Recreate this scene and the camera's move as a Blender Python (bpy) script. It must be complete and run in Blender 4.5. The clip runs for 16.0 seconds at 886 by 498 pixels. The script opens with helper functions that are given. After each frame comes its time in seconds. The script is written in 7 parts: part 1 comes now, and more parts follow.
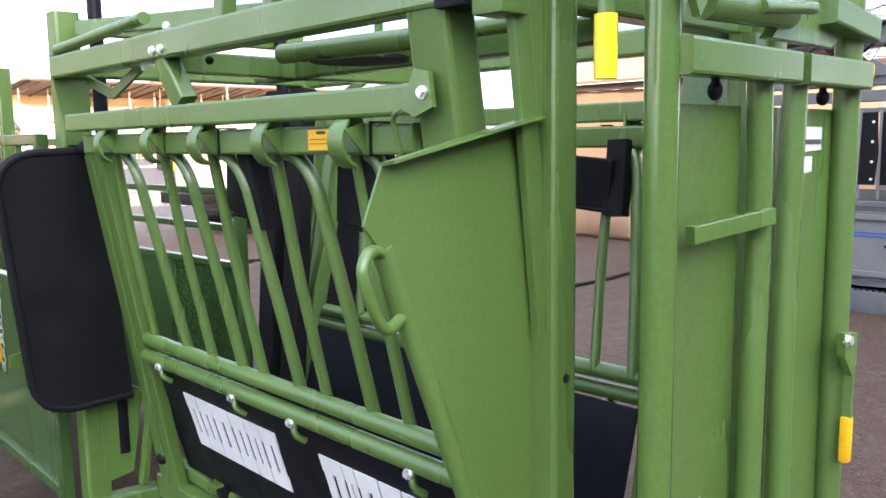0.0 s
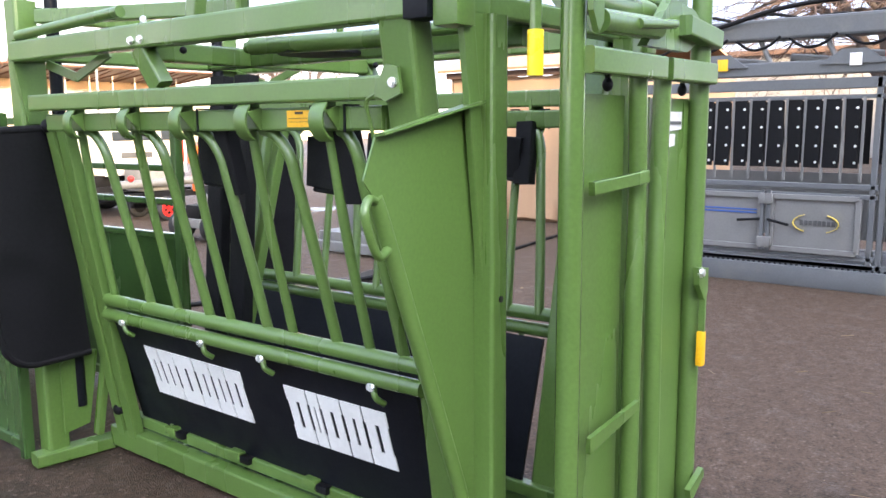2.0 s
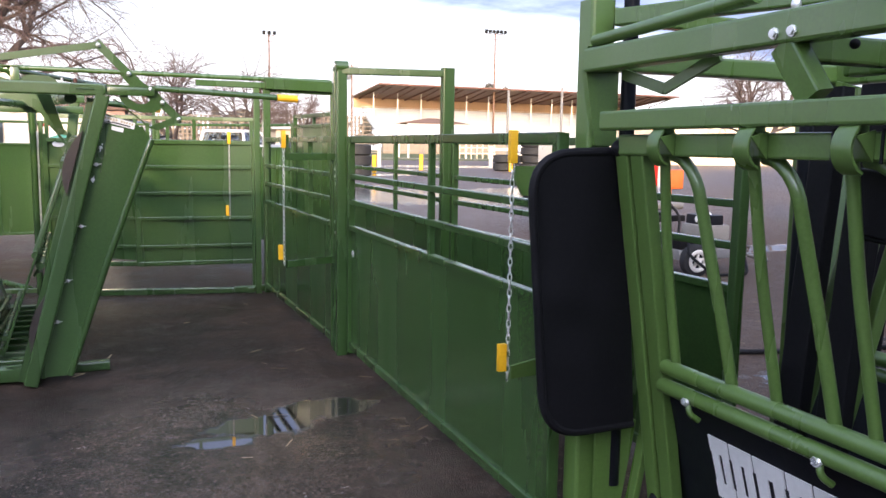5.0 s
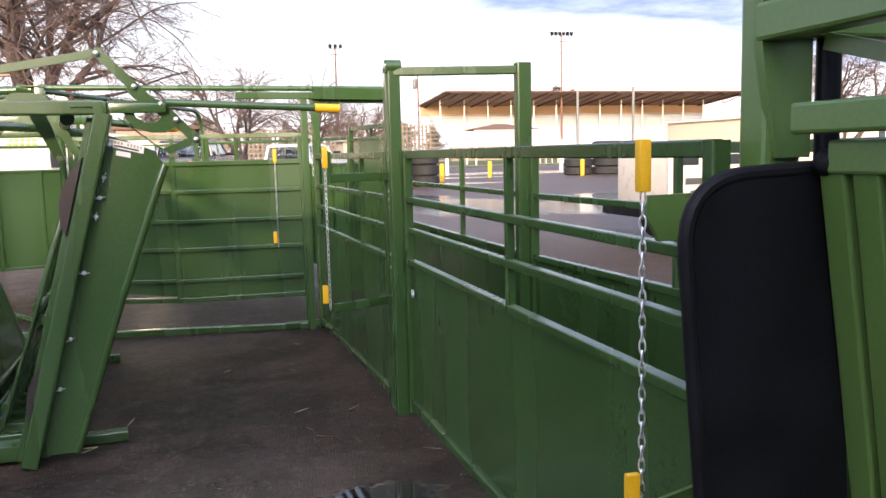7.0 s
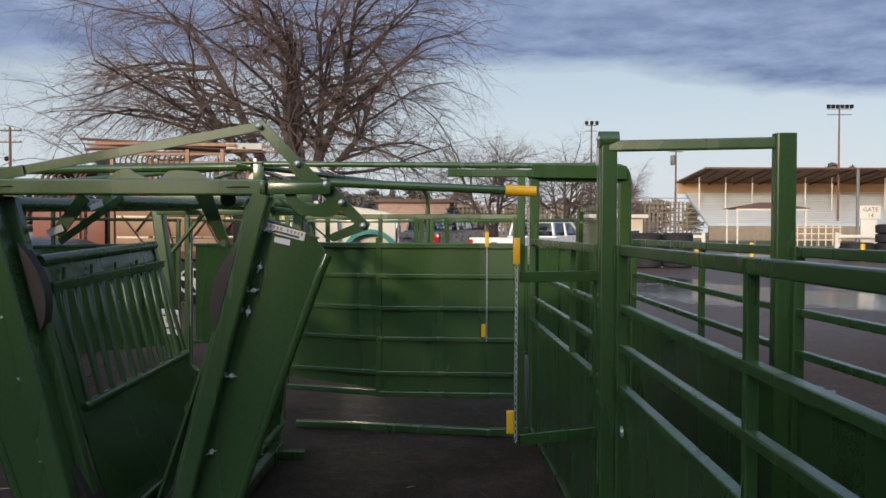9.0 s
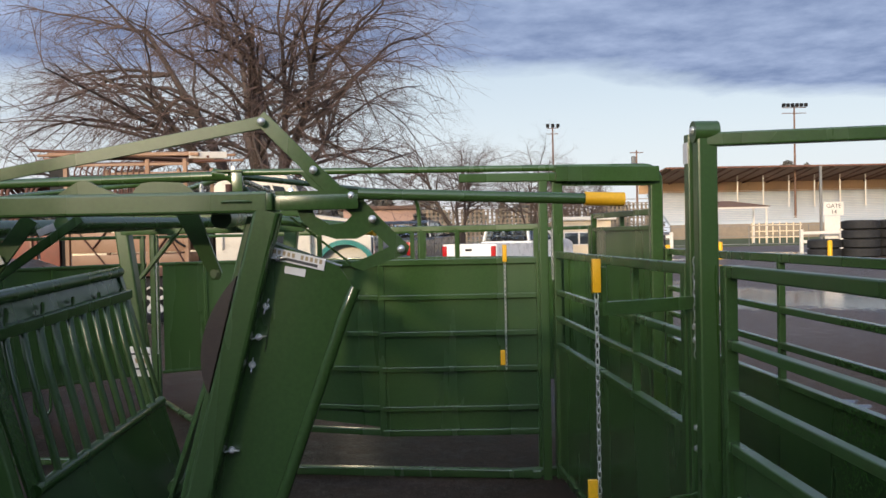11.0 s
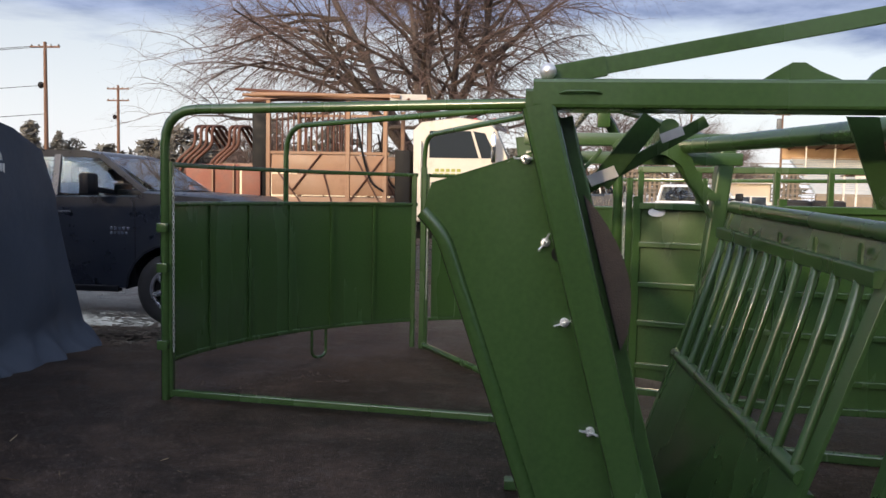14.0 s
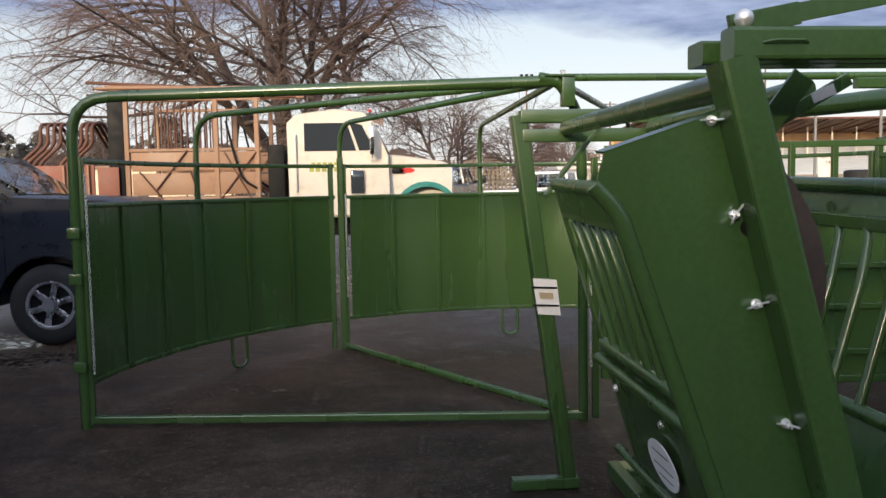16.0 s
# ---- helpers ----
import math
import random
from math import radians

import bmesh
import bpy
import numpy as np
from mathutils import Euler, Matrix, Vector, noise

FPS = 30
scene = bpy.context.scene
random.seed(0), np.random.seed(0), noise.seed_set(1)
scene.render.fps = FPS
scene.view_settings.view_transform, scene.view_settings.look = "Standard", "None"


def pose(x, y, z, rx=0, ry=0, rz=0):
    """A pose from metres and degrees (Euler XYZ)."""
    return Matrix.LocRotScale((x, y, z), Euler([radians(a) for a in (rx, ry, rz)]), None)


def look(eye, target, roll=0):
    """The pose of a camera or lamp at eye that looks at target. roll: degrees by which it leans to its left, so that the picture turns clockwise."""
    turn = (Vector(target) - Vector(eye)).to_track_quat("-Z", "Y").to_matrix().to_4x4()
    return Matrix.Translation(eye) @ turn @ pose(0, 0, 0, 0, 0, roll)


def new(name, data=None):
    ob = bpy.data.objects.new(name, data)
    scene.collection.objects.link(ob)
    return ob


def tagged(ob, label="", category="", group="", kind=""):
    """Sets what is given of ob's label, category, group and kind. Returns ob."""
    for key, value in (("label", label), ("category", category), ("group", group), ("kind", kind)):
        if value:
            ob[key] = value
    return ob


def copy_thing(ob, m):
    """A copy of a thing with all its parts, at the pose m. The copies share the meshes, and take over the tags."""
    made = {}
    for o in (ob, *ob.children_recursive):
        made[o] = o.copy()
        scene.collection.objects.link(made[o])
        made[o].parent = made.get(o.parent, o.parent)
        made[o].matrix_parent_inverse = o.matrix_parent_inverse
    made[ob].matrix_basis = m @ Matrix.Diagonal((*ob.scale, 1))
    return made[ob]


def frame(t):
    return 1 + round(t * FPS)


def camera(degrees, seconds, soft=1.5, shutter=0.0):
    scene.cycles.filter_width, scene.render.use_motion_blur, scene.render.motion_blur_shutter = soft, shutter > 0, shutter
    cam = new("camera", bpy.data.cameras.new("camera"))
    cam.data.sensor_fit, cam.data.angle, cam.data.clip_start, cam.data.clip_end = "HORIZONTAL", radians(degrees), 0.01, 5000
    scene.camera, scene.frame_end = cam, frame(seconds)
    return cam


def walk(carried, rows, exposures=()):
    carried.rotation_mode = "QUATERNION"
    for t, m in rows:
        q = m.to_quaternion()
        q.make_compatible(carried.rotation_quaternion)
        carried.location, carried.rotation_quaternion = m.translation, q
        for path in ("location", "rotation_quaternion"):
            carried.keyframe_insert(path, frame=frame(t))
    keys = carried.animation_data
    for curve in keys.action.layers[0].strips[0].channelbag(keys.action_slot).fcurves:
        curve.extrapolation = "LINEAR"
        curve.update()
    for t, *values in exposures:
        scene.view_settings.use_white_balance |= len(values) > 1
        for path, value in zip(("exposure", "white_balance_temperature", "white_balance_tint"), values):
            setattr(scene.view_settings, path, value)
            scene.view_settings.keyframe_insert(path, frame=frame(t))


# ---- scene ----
cam = camera(57.0, 16.0)
PATH = [
    (0, (1.06, 1.056, 1.546), (2.426, 2.493, 1.284), -0.8),
    (0.5, (0.829, 1.055, 1.536), (2.412, 2.251, 1.28), 0.5),
    (1, (0.683, 0.908, 1.54), (2.305, 2.042, 1.255), 1.0),
    (1.5, (0.659, 0.76, 1.511), (2.278, 1.89, 1.196), 0.3),
    (2, (0.533, 0.833, 1.531), (2.089, 2.053, 1.231), -0.4),
    (2.5, (0.466, 0.939, 1.533), (1.916, 2.284, 1.23), -0.1),
    (3, (0.478, 1.05, 1.517), (1.81, 2.509, 1.205), -0.1),
    (3.5, (0.547, 1.243, 1.536), (1.599, 2.916, 1.231), -1.9),
    (4, (0.505, 1.472, 1.53), (1.405, 3.235, 1.247), -0.9),
    (4.5, (0.481, 1.664, 1.545), (1.35, 3.445, 1.276), 0.2),
    (5, (0.628, 1.864, 1.538), (1.363, 3.707, 1.288), 0.9),
    (5.2, (0.682, 1.943, 1.545), (1.351, 3.812, 1.303), 1.3),
    (7.3, (1.047, 2.969, 1.58), (1.604, 4.877, 1.356), -1.7),
    (7.5, (1.099, 3.014, 1.583), (1.599, 4.945, 1.439), -1.0),
    (8, (1.232, 3.301, 1.631), (1.525, 5.279, 1.612), 0.5),
    (8.5, (1.331, 3.535, 1.664), (1.358, 5.535, 1.634), 0.8),
    (8.7, (1.402, 3.64, 1.664), (1.369, 5.639, 1.62), 0.3),
    (10.8, (1.12, 4.555, 1.712), (1.264, 6.549, 1.66), -1.3),
    (11, (1.047, 4.631, 1.726), (1.116, 6.629, 1.692), -1.2),
    (11.5, (0.744, 4.793, 1.707), (0.676, 6.791, 1.668), -1.0),
    (12, (0.39, 4.878, 1.733), (0.165, 6.863, 1.653), -1.5),
    (12.5, (0.127, 5.024, 1.681), (-0.248, 6.986, 1.582), -0.2),
    (13, (-0.139, 5.205, 1.635), (-0.452, 7.18, 1.591), 2.8),
    (13.5, (-0.447, 5.237, 1.606), (-0.672, 7.223, 1.539), 2.9),
    (14, (-0.697, 5.324, 1.6), (-0.91, 7.308, 1.462), 1.1),
    (14.5, (-0.936, 5.478, 1.567), (-1.352, 7.428, 1.4), 1.6),
    (15, (-1.145, 5.487, 1.536), (-1.5, 7.447, 1.358), 1.6),
    (15.5, (-1.333, 5.49, 1.565), (-1.371, 7.48, 1.372), 0.5),
    (16, (-1.478, 5.648, 1.552), (-1.31, 7.635, 1.401), -1.1),
]
walk(cam, [(t, look(eye, target, roll)) for t, eye, target, roll in PATH],
     [(0, 2.45, 7000, 9), (1.0, 2.62, 7100, 6), (3.0, 2.3, 6900, 9), (4.0, 1.75, 6500, 13), (5.2, 1.4, 6500, 13), (7.5, 1.3, 6700, 12), (8.0, 0.3, 6450, 5), (8.5, -0.05, 6250, 4), (11, 0.22, 6400, 5),
      (12.5, 0.3, 6550, 6), (13.0, 0.3, 6500, 5), (14.5, 0.45, 6700, 8), (16, 0.42, 6700, 6)])

# ---- light and sky ----
SUN_AZ = 203.0      # degrees clockwise from +y, where the sun stands
SUN_EL = 14.0
world = bpy.data.worlds.new("sky")
scene.world = world
world.use_nodes = True
wn, wl = world.node_tree.nodes, world.node_tree.links
wn.clear()


def wnode(kind, **kw):
    n = wn.new(kind)
    for k, v in kw.items():
        n.inputs[k].default_value = v
    return n


w_out = wn.new("ShaderNodeOutputWorld")
w_bg = wn.new("ShaderNodeBackground")
w_bg.inputs["Strength"].default_value = 0.11
sky = wn.new("ShaderNodeTexSky")
sky.sky_type = "NISHITA"
sky.sun_disc = False
sky.sun_elevation = radians(SUN_EL)
sky.sun_rotation = radians(SUN_AZ)
sky.altitude = 50
sky.air_density, sky.dust_density, sky.ozone_density = 1.0, 1.6, 1.5
w_tc = wn.new("ShaderNodeTexCoord")
w_sep = wn.new("ShaderNodeSeparateXYZ")
wl.new(w_tc.outputs["Generated"], w_sep.inputs[0])


def wmath(op, a, b=None, clamp=False):
    n = wn.new("ShaderNodeMath")
    n.operation = op
    n.use_clamp = clamp
    for i, v in enumerate((a, b)):
        if v is None:
            continue
        if isinstance(v, (int, float)):
            n.inputs[i].default_value = v
        else:
            wl.new(v, n.inputs[i])
    return n.outputs[0]


# cloud sheet: direction laid out on a flat layer overhead
zc = wmath("MAXIMUM", w_sep.outputs["Z"], 0.03)
cu = wmath("DIVIDE", w_sep.outputs["X"], wmath("ADD", zc, 0.08))
cv = wmath("DIVIDE", w_sep.outputs["Y"], wmath("ADD", zc, 0.08))
w_comb = wn.new("ShaderNodeCombineXYZ")
wl.new(cu, w_comb.inputs[0])
wl.new(cv, w_comb.inputs[1])
w_noise = wnode("ShaderNodeTexNoise", Scale=0.9, Detail=8.0, Roughness=0.62, Distortion=0.4)
wl.new(w_comb.outputs[0], w_noise.inputs["Vector"])
w_noise2 = wnode("ShaderNodeTexNoise", Scale=3.2, Detail=6.0, Roughness=0.6)
wl.new(w_comb.outputs[0], w_noise2.inputs["Vector"])
x_east = wmath("MAXIMUM", w_sep.outputs["X"], 0.0)
edge = wmath("SUBTRACT", 0.197, wmath("MULTIPLY", wmath("MULTIPLY", x_east, x_east), 0.25))
edge = wmath("ADD", edge, wmath("MULTIPLY", wmath("MINIMUM", w_sep.outputs["X"], 0.0), 0.03))
deck = wmath("ADD", wmath("MULTIPLY", wmath("SUBTRACT", w_sep.outputs["Z"], edge), 38.0), 0.35)
cover = wmath("ADD", deck, wmath("MULTIPLY", wmath("SUBTRACT", w_noise.outputs["Fac"], 0.5), 2.6), clamp=True)
streak = wmath("MULTIPLY", wmath("SUBTRACT", w_noise.outputs["Fac"], 0.6), 5.0, clamp=True)
cover = wmath("MAXIMUM", cover, wmath("MULTIPLY", streak, 0.75))
cover = wmath("MULTIPLY", cover, wmath("MULTIPLY", wmath("SUBTRACT", w_sep.outputs["Z"], 0.03), 14.0, clamp=True))
w_cloud = wn.new("ShaderNodeMix")
w_cloud.data_type = "RGBA"
w_cloud.inputs[6].default_value = (1.75, 2.25, 3.75, 1)
w_cloud.inputs[7].default_value = (3.5, 4.1, 5.9, 1)
wl.new(wmath("MULTIPLY", wmath("SUBTRACT", w_noise2.outputs["Fac"], 0.34), 2.6, clamp=True), w_cloud.inputs[0])
# the sheet overhead
w_high = wn.new("ShaderNodeMix")
w_high.data_type = "RGBA"
w_high.inputs[7].default_value = (2.6, 3.1, 4.5, 1)
wl.new(w_cloud.outputs[2], w_high.inputs[6])
wl.new(wmath("MULTIPLY", wmath("SUBTRACT", w_sep.outputs["Z"], 0.32), 4.0, clamp=True), w_high.inputs[0])
# thin bright haze near the horizon
w_haze = wn.new("ShaderNodeMix")
w_haze.data_type = "RGBA"
w_haze.inputs[7].default_value = (7.2, 7.2, 7.9, 1)
wl.new(sky.outputs[0], w_haze.inputs[6])
wl.new(wmath("SUBTRACT", 0.9, wmath("MULTIPLY", w_sep.outputs["Z"], 2.0), clamp=True), w_haze.inputs[0])
w_mix = wn.new("ShaderNodeMix")
w_mix.data_type = "RGBA"
wl.new(cover, w_mix.inputs[0])
wl.new(w_haze.outputs[2], w_mix.inputs[6])
wl.new(w_high.outputs[2], w_mix.inputs[7])
# the sky is brighter on the sun's side
GLOW_EL = 26.0
sdir = (math.sin(radians(SUN_AZ)) * math.cos(radians(GLOW_EL)), math.cos(radians(SUN_AZ)) * math.cos(radians(GLOW_EL)), math.sin(radians(GLOW_EL)))
toward = wmath("ADD", wmath("ADD", wmath("MULTIPLY", w_sep.outputs["X"], sdir[0]), wmath("MULTIPLY", w_sep.outputs["Y"], sdir[1])), wmath("MULTIPLY", w_sep.outputs["Z"], sdir[2]))
glow = wmath("POWER", wmath("MAXIMUM", toward, 0.0), 5.0)
w_warm = wn.new("ShaderNodeMix")
w_warm.data_type = "RGBA"
w_warm.blend_type = "MULTIPLY"
w_warm.inputs[0].default_value = 1.0
w_tint = wn.new("ShaderNodeMix")
w_tint.data_type = "RGBA"
w_tint.inputs[6].default_value = (1, 1, 1, 1)
w_tint.inputs[7].default_value = (7.2, 6.3, 5.4, 1)
wl.new(glow, w_tint.inputs[0])
wl.new(w_mix.outputs[2], w_warm.inputs[6])
wl.new(w_tint.outputs[2], w_warm.inputs[7])
wl.new(w_warm.outputs[2], w_bg.inputs["Color"])
wl.new(w_bg.outputs[0], w_out.inputs[0])

sun_data = bpy.data.lights.new("sun", "SUN")
sun_data.energy = 3.4
sun_data.angle = radians(6.0)
sun_data.color = (1.0, 0.79, 0.55)
sun = new("sun", sun_data)
sa, se = radians(SUN_AZ), radians(SUN_EL)
sun.matrix_world = look((0, 0, 30), (-math.sin(sa) * math.cos(se), -math.cos(sa) * math.cos(se), 30 - math.sin(se)))

# ---- materials ----


def material(name, color, rough=0.5, metal=0.0, vary=0.15, scale=6.0, fine=60.0, bump=0.0, bump_scale=120.0,
             rough_vary=0.12, bump_dist=0.01, coat=0.0, dirt=None, dirt_amount=0.0, streaks=False):
    """A surface with two scales of variation, fine relief and uneven gloss."""
    m = bpy.data.materials.new(name)
    m.use_nodes = True
    nt = m.node_tree
    bs = nt.nodes["Principled BSDF"]
    bs.inputs["Metallic"].default_value = metal
    bs.inputs["Coat Weight"].default_value = coat
    bs.inputs["Coat Roughness"].default_value = 0.15
    tc = nt.nodes.new("ShaderNodeTexCoord")
    geo = nt.nodes.new("ShaderNodeNewGeometry")
    obi = nt.nodes.new("ShaderNodeObjectInfo")
    co = geo.outputs["Position"]
    if streaks:
        mp = nt.nodes.new("ShaderNodeMapping")
        mp.inputs["Scale"].default_value = (1, 1, 0.12)
        nt.links.new(co, mp.inputs[0])
        co_big = mp.outputs[0]
    else:
        co_big = co
    n1 = nt.nodes.new("ShaderNodeTexNoise")
    n1.inputs["Scale"].default_value = scale
    n1.inputs["Detail"].default_value = 5
    nt.links.new(co_big, n1.inputs["Vector"])
    n2 = nt.nodes.new("ShaderNodeTexNoise")
    n2.inputs["Scale"].default_value = fine
    n2.inputs["Detail"].default_value = 4
    nt.links.new(co, n2.inputs["Vector"])
    add = nt.nodes.new("ShaderNodeMath")
    add.operation = "ADD"
    nt.links.new(n1.outputs["Fac"], add.inputs[0])
    nt.links.new(n2.outputs["Fac"], add.inputs[1])
    add2 = nt.nodes.new("ShaderNodeMath")
    add2.operation = "MULTIPLY_ADD"
    nt.links.new(obi.outputs["Random"], add2.inputs[0])
    add2.inputs[1].default_value = 0.25
    nt.links.new(add.outputs[0], add2.inputs[2])
    mr = nt.nodes.new("ShaderNodeMapRange")
    mr.inputs["From Min"].default_value = 0.75
    mr.inputs["From Max"].default_value = 1.45
    nt.links.new(add2.outputs[0], mr.inputs["Value"])
    mix = nt.nodes.new("ShaderNodeMix")
    mix.data_type = "RGBA"
    lo = [c * (1 - vary) for c in color]
    hi = [min(1, c * (1 + vary)) for c in color]
    mix.inputs[6].default_value = (*lo, 1)
    mix.inputs[7].default_value = (*hi, 1)
    nt.links.new(mr.outputs[0], mix.inputs[0])
    last = mix.outputs[2]
    if dirt:
        n3 = nt.nodes.new("ShaderNodeTexNoise")
        n3.inputs["Scale"].default_value = 2.3
        n3.inputs["Detail"].default_value = 9
        n3.inputs["Roughness"].default_value = 0.7
        nt.links.new(co_big, n3.inputs["Vector"])
        mr3 = nt.nodes.new("ShaderNodeMapRange")
        mr3.inputs["From Min"].default_value = 0.52
        mr3.inputs["From Max"].default_value = 0.75
        mr3.inputs["To Max"].default_value = dirt_amount
        nt.links.new(n3.outputs["Fac"], mr3.inputs["Value"])
        mix2 = nt.nodes.new("ShaderNodeMix")
        mix2.data_type = "RGBA"
        mix2.inputs[7].default_value = (*dirt, 1)
        nt.links.new(mr3.outputs[0], mix2.inputs[0])
        nt.links.new(last, mix2.inputs[6])
        last = mix2.outputs[2]
    nt.links.new(last, bs.inputs["Base Color"])
    rr = nt.nodes.new("ShaderNodeMapRange")
    rr.inputs["From Min"].default_value = 0.3
    rr.inputs["From Max"].default_value = 0.7
    rr.inputs["To Min"].default_value = max(0.02, rough - rough_vary)
    rr.inputs["To Max"].default_value = min(1, rough + rough_vary)
    nt.links.new(n1.outputs["Fac"], rr.inputs["Value"])
    nt.links.new(rr.outputs[0], bs.inputs["Roughness"])
    if bump:
        n4 = nt.nodes.new("ShaderNodeTexNoise")
        n4.inputs["Scale"].default_value = bump_scale
        n4.inputs["Detail"].default_value = 3
        nt.links.new(co, n4.inputs["Vector"])
        bp = nt.nodes.new("ShaderNodeBump")
        bp.inputs["Strength"].default_value = bump
        bp.inputs["Distance"].default_value = bump_dist
        nt.links.new(n4.outputs["Fac"], bp.inputs["Height"])
        nt.links.new(bp.outputs[0], bs.inputs["Normal"])
    return m


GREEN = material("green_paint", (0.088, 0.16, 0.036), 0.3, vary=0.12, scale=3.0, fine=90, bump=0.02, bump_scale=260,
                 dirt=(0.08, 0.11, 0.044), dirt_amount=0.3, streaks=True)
# darker base green, mostly for the second chute, alley and tub
GREEN_DK = material("green_paint_dark", (0.038, 0.083, 0.021), 0.27, vary=0.16, scale=2.2, fine=70, bump=0.02, bump_scale=240,
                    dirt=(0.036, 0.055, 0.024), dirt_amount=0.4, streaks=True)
for m in (GREEN, GREEN_DK):
    m.node_tree.nodes["Principled BSDF"].inputs["Specular IOR Level"].default_value = 0.8
BLACK = material("black_rubber", (0.007, 0.007, 0.008), 0.55, vary=0.3, bump=0.15, bump_scale=300)
BLACK_PL = material("black_plastic", (0.008, 0.009, 0.012), 0.42, vary=0.3, bump=0.05)
BROWN_RB = material("brown_rubber", (0.035, 0.024, 0.018), 0.6, vary=0.3, bump=0.2, bump_scale=200)
for m in (BLACK, BLACK_PL):
    m.node_tree.nodes["Principled BSDF"].inputs["Specular IOR Level"].default_value = 0.16
YELLOW = material("yellow_vinyl", (0.8, 0.43, 0.015), 0.4, vary=0.12, fine=120)
YELLOW_L = material("lemon_vinyl", (0.85, 0.62, 0.02), 0.35, vary=0.08)
ZINC = material("zinc_steel", (0.78, 0.78, 0.76), 0.34, metal=0.75, vary=0.2, scale=40)
CHAINST = material("chain_steel", (0.65, 0.65, 0.62), 0.38, metal=0.8, vary=0.3, scale=60)
WHITE = material("white_vinyl", (0.78, 0.78, 0.75), 0.5, vary=0.06, dirt=(0.5, 0.48, 0.42), dirt_amount=0.3)
PAPER = material("label_paper", (0.72, 0.7, 0.66), 0.6, vary=0.08)
INK = material("label_ink", (0.06, 0.06, 0.06), 0.6)
TAG_INK = material("warning_ink", (0.03, 0.025, 0.01), 0.5)
GREY_ST = material("grey_paint", (0.1, 0.105, 0.11), 0.42, vary=0.12, bump=0.05, dirt=(0.2, 0.18, 0.15), dirt_amount=0.35)
GREY_LT = material("light_grey_steel", (0.16, 0.158, 0.152), 0.45, vary=0.12, dirt=(0.24, 0.2, 0.17), dirt_amount=0.4)
BLUE_IN = material("blue_stripe", (0.03, 0.09, 0.3), 0.5)
GOLD = material("gold_print", (0.6, 0.45, 0.08), 0.5)
TARP = material("slate_tarp", (0.044, 0.057, 0.08), 0.62, vary=0.07, scale=1.2, fine=30, bump=0.45, bump_scale=2.2, bump_dist=0.08,
                dirt=(0.08, 0.095, 0.115), dirt_amount=0.25, streaks=True)
TAN = material("tan_canvas", (0.42, 0.26, 0.15), 0.8, vary=0.12, scale=1.4, bump=0.3, bump_scale=6, streaks=True)
TAN_DK = material("brown_canvas", (0.12, 0.07, 0.05), 0.8, vary=0.15)
CAR_BLK = material("black_car_paint", (0.011, 0.014, 0.022), 0.3, vary=0.15, coat=0.2, rough_vary=0.05,
                   dirt=(0.06, 0.055, 0.05), dirt_amount=0.3)
CAR_WHT = material("white_car_paint", (0.8, 0.8, 0.8), 0.3, vary=0.05, coat=0.5, dirt=(0.4, 0.36, 0.3), dirt_amount=0.3)
CREAM = material("cream_truck_paint", (0.62, 0.56, 0.47), 0.35, vary=0.06, coat=0.4, dirt=(0.35, 0.28, 0.2), dirt_amount=0.3)
TEAL = material("teal_truck_paint", (0.03, 0.2, 0.17), 0.35, vary=0.1, coat=0.4)
RED = material("red_plastic", (0.5, 0.02, 0.015), 0.35)
TYRE = material("tyre_rubber", (0.014, 0.014, 0.015), 0.8, vary=0.25, bump=0.3, bump_scale=60)
ALLOY = material("alloy_wheel", (0.6, 0.6, 0.62), 0.3, metal=0.9)
CHROME = material("chrome", (0.75, 0.75, 0.75), 0.12, metal=1.0, rough_vary=0.05)
BEDTAN = material("tan_steel", (0.27, 0.15, 0.085), 0.55, vary=0.2, scale=2.0, dirt=(0.16, 0.07, 0.04), dirt_amount=0.6, bump=0.1)
RUST = material("rusty_pipe", (0.11, 0.045, 0.028), 0.7, vary=0.35, scale=8, bump=0.3, bump_scale=90)
RUSTRED = material("rust_red_panel", (0.22, 0.07, 0.04), 0.6, vary=0.25, bump=0.1)
BARK = material("bark", (0.075, 0.056, 0.046), 0.9, vary=0.35, scale=6, fine=40, bump=0.6, bump_scale=30)
TWIG = material("twig_bark", (0.115, 0.078, 0.068), 0.85, vary=0.3, scale=3)
# crown colour paled and greyed, the haze of distance mixed into it
TREEFAR_HAZED = material("evergreen", (0.105, 0.1, 0.088), 0.9, vary=0.4, scale=2)
WOOD = material("pole_wood", (0.13, 0.07, 0.045), 0.8, vary=0.25, streaks=True)
CONC = material("weathered_boards", (0.2, 0.16, 0.12), 0.8, vary=0.25, scale=1.5)
ROOFSTEEL = material("stand_roof", (0.2, 0.12, 0.085), 0.7, vary=0.2, scale=0.5)
STANDTAN = material("stand_wall", (0.42, 0.27, 0.15), 0.8, vary=0.12, scale=0.4)
BENCH = material("bleacher_aluminium", (0.36, 0.4, 0.44), 0.6, metal=0.0, vary=0.1, scale=0.5)
STEELW = material("white_steel", (0.62, 0.58, 0.52), 0.5, vary=0.1)
CREAMW = material("cream_wall", (0.6, 0.5, 0.36), 0.8, vary=0.08, scale=0.6)
GRASS = material("short_grass", (0.07, 0.09, 0.03), 0.95, vary=0.4, scale=1.2, fine=8)
SOIL = material("dirt_clod", (0.06, 0.04, 0.028), 0.95, vary=0.4, bump=0.5, bump_scale=80)
STRAW = material("straw", (0.4, 0.31, 0.18), 0.8)
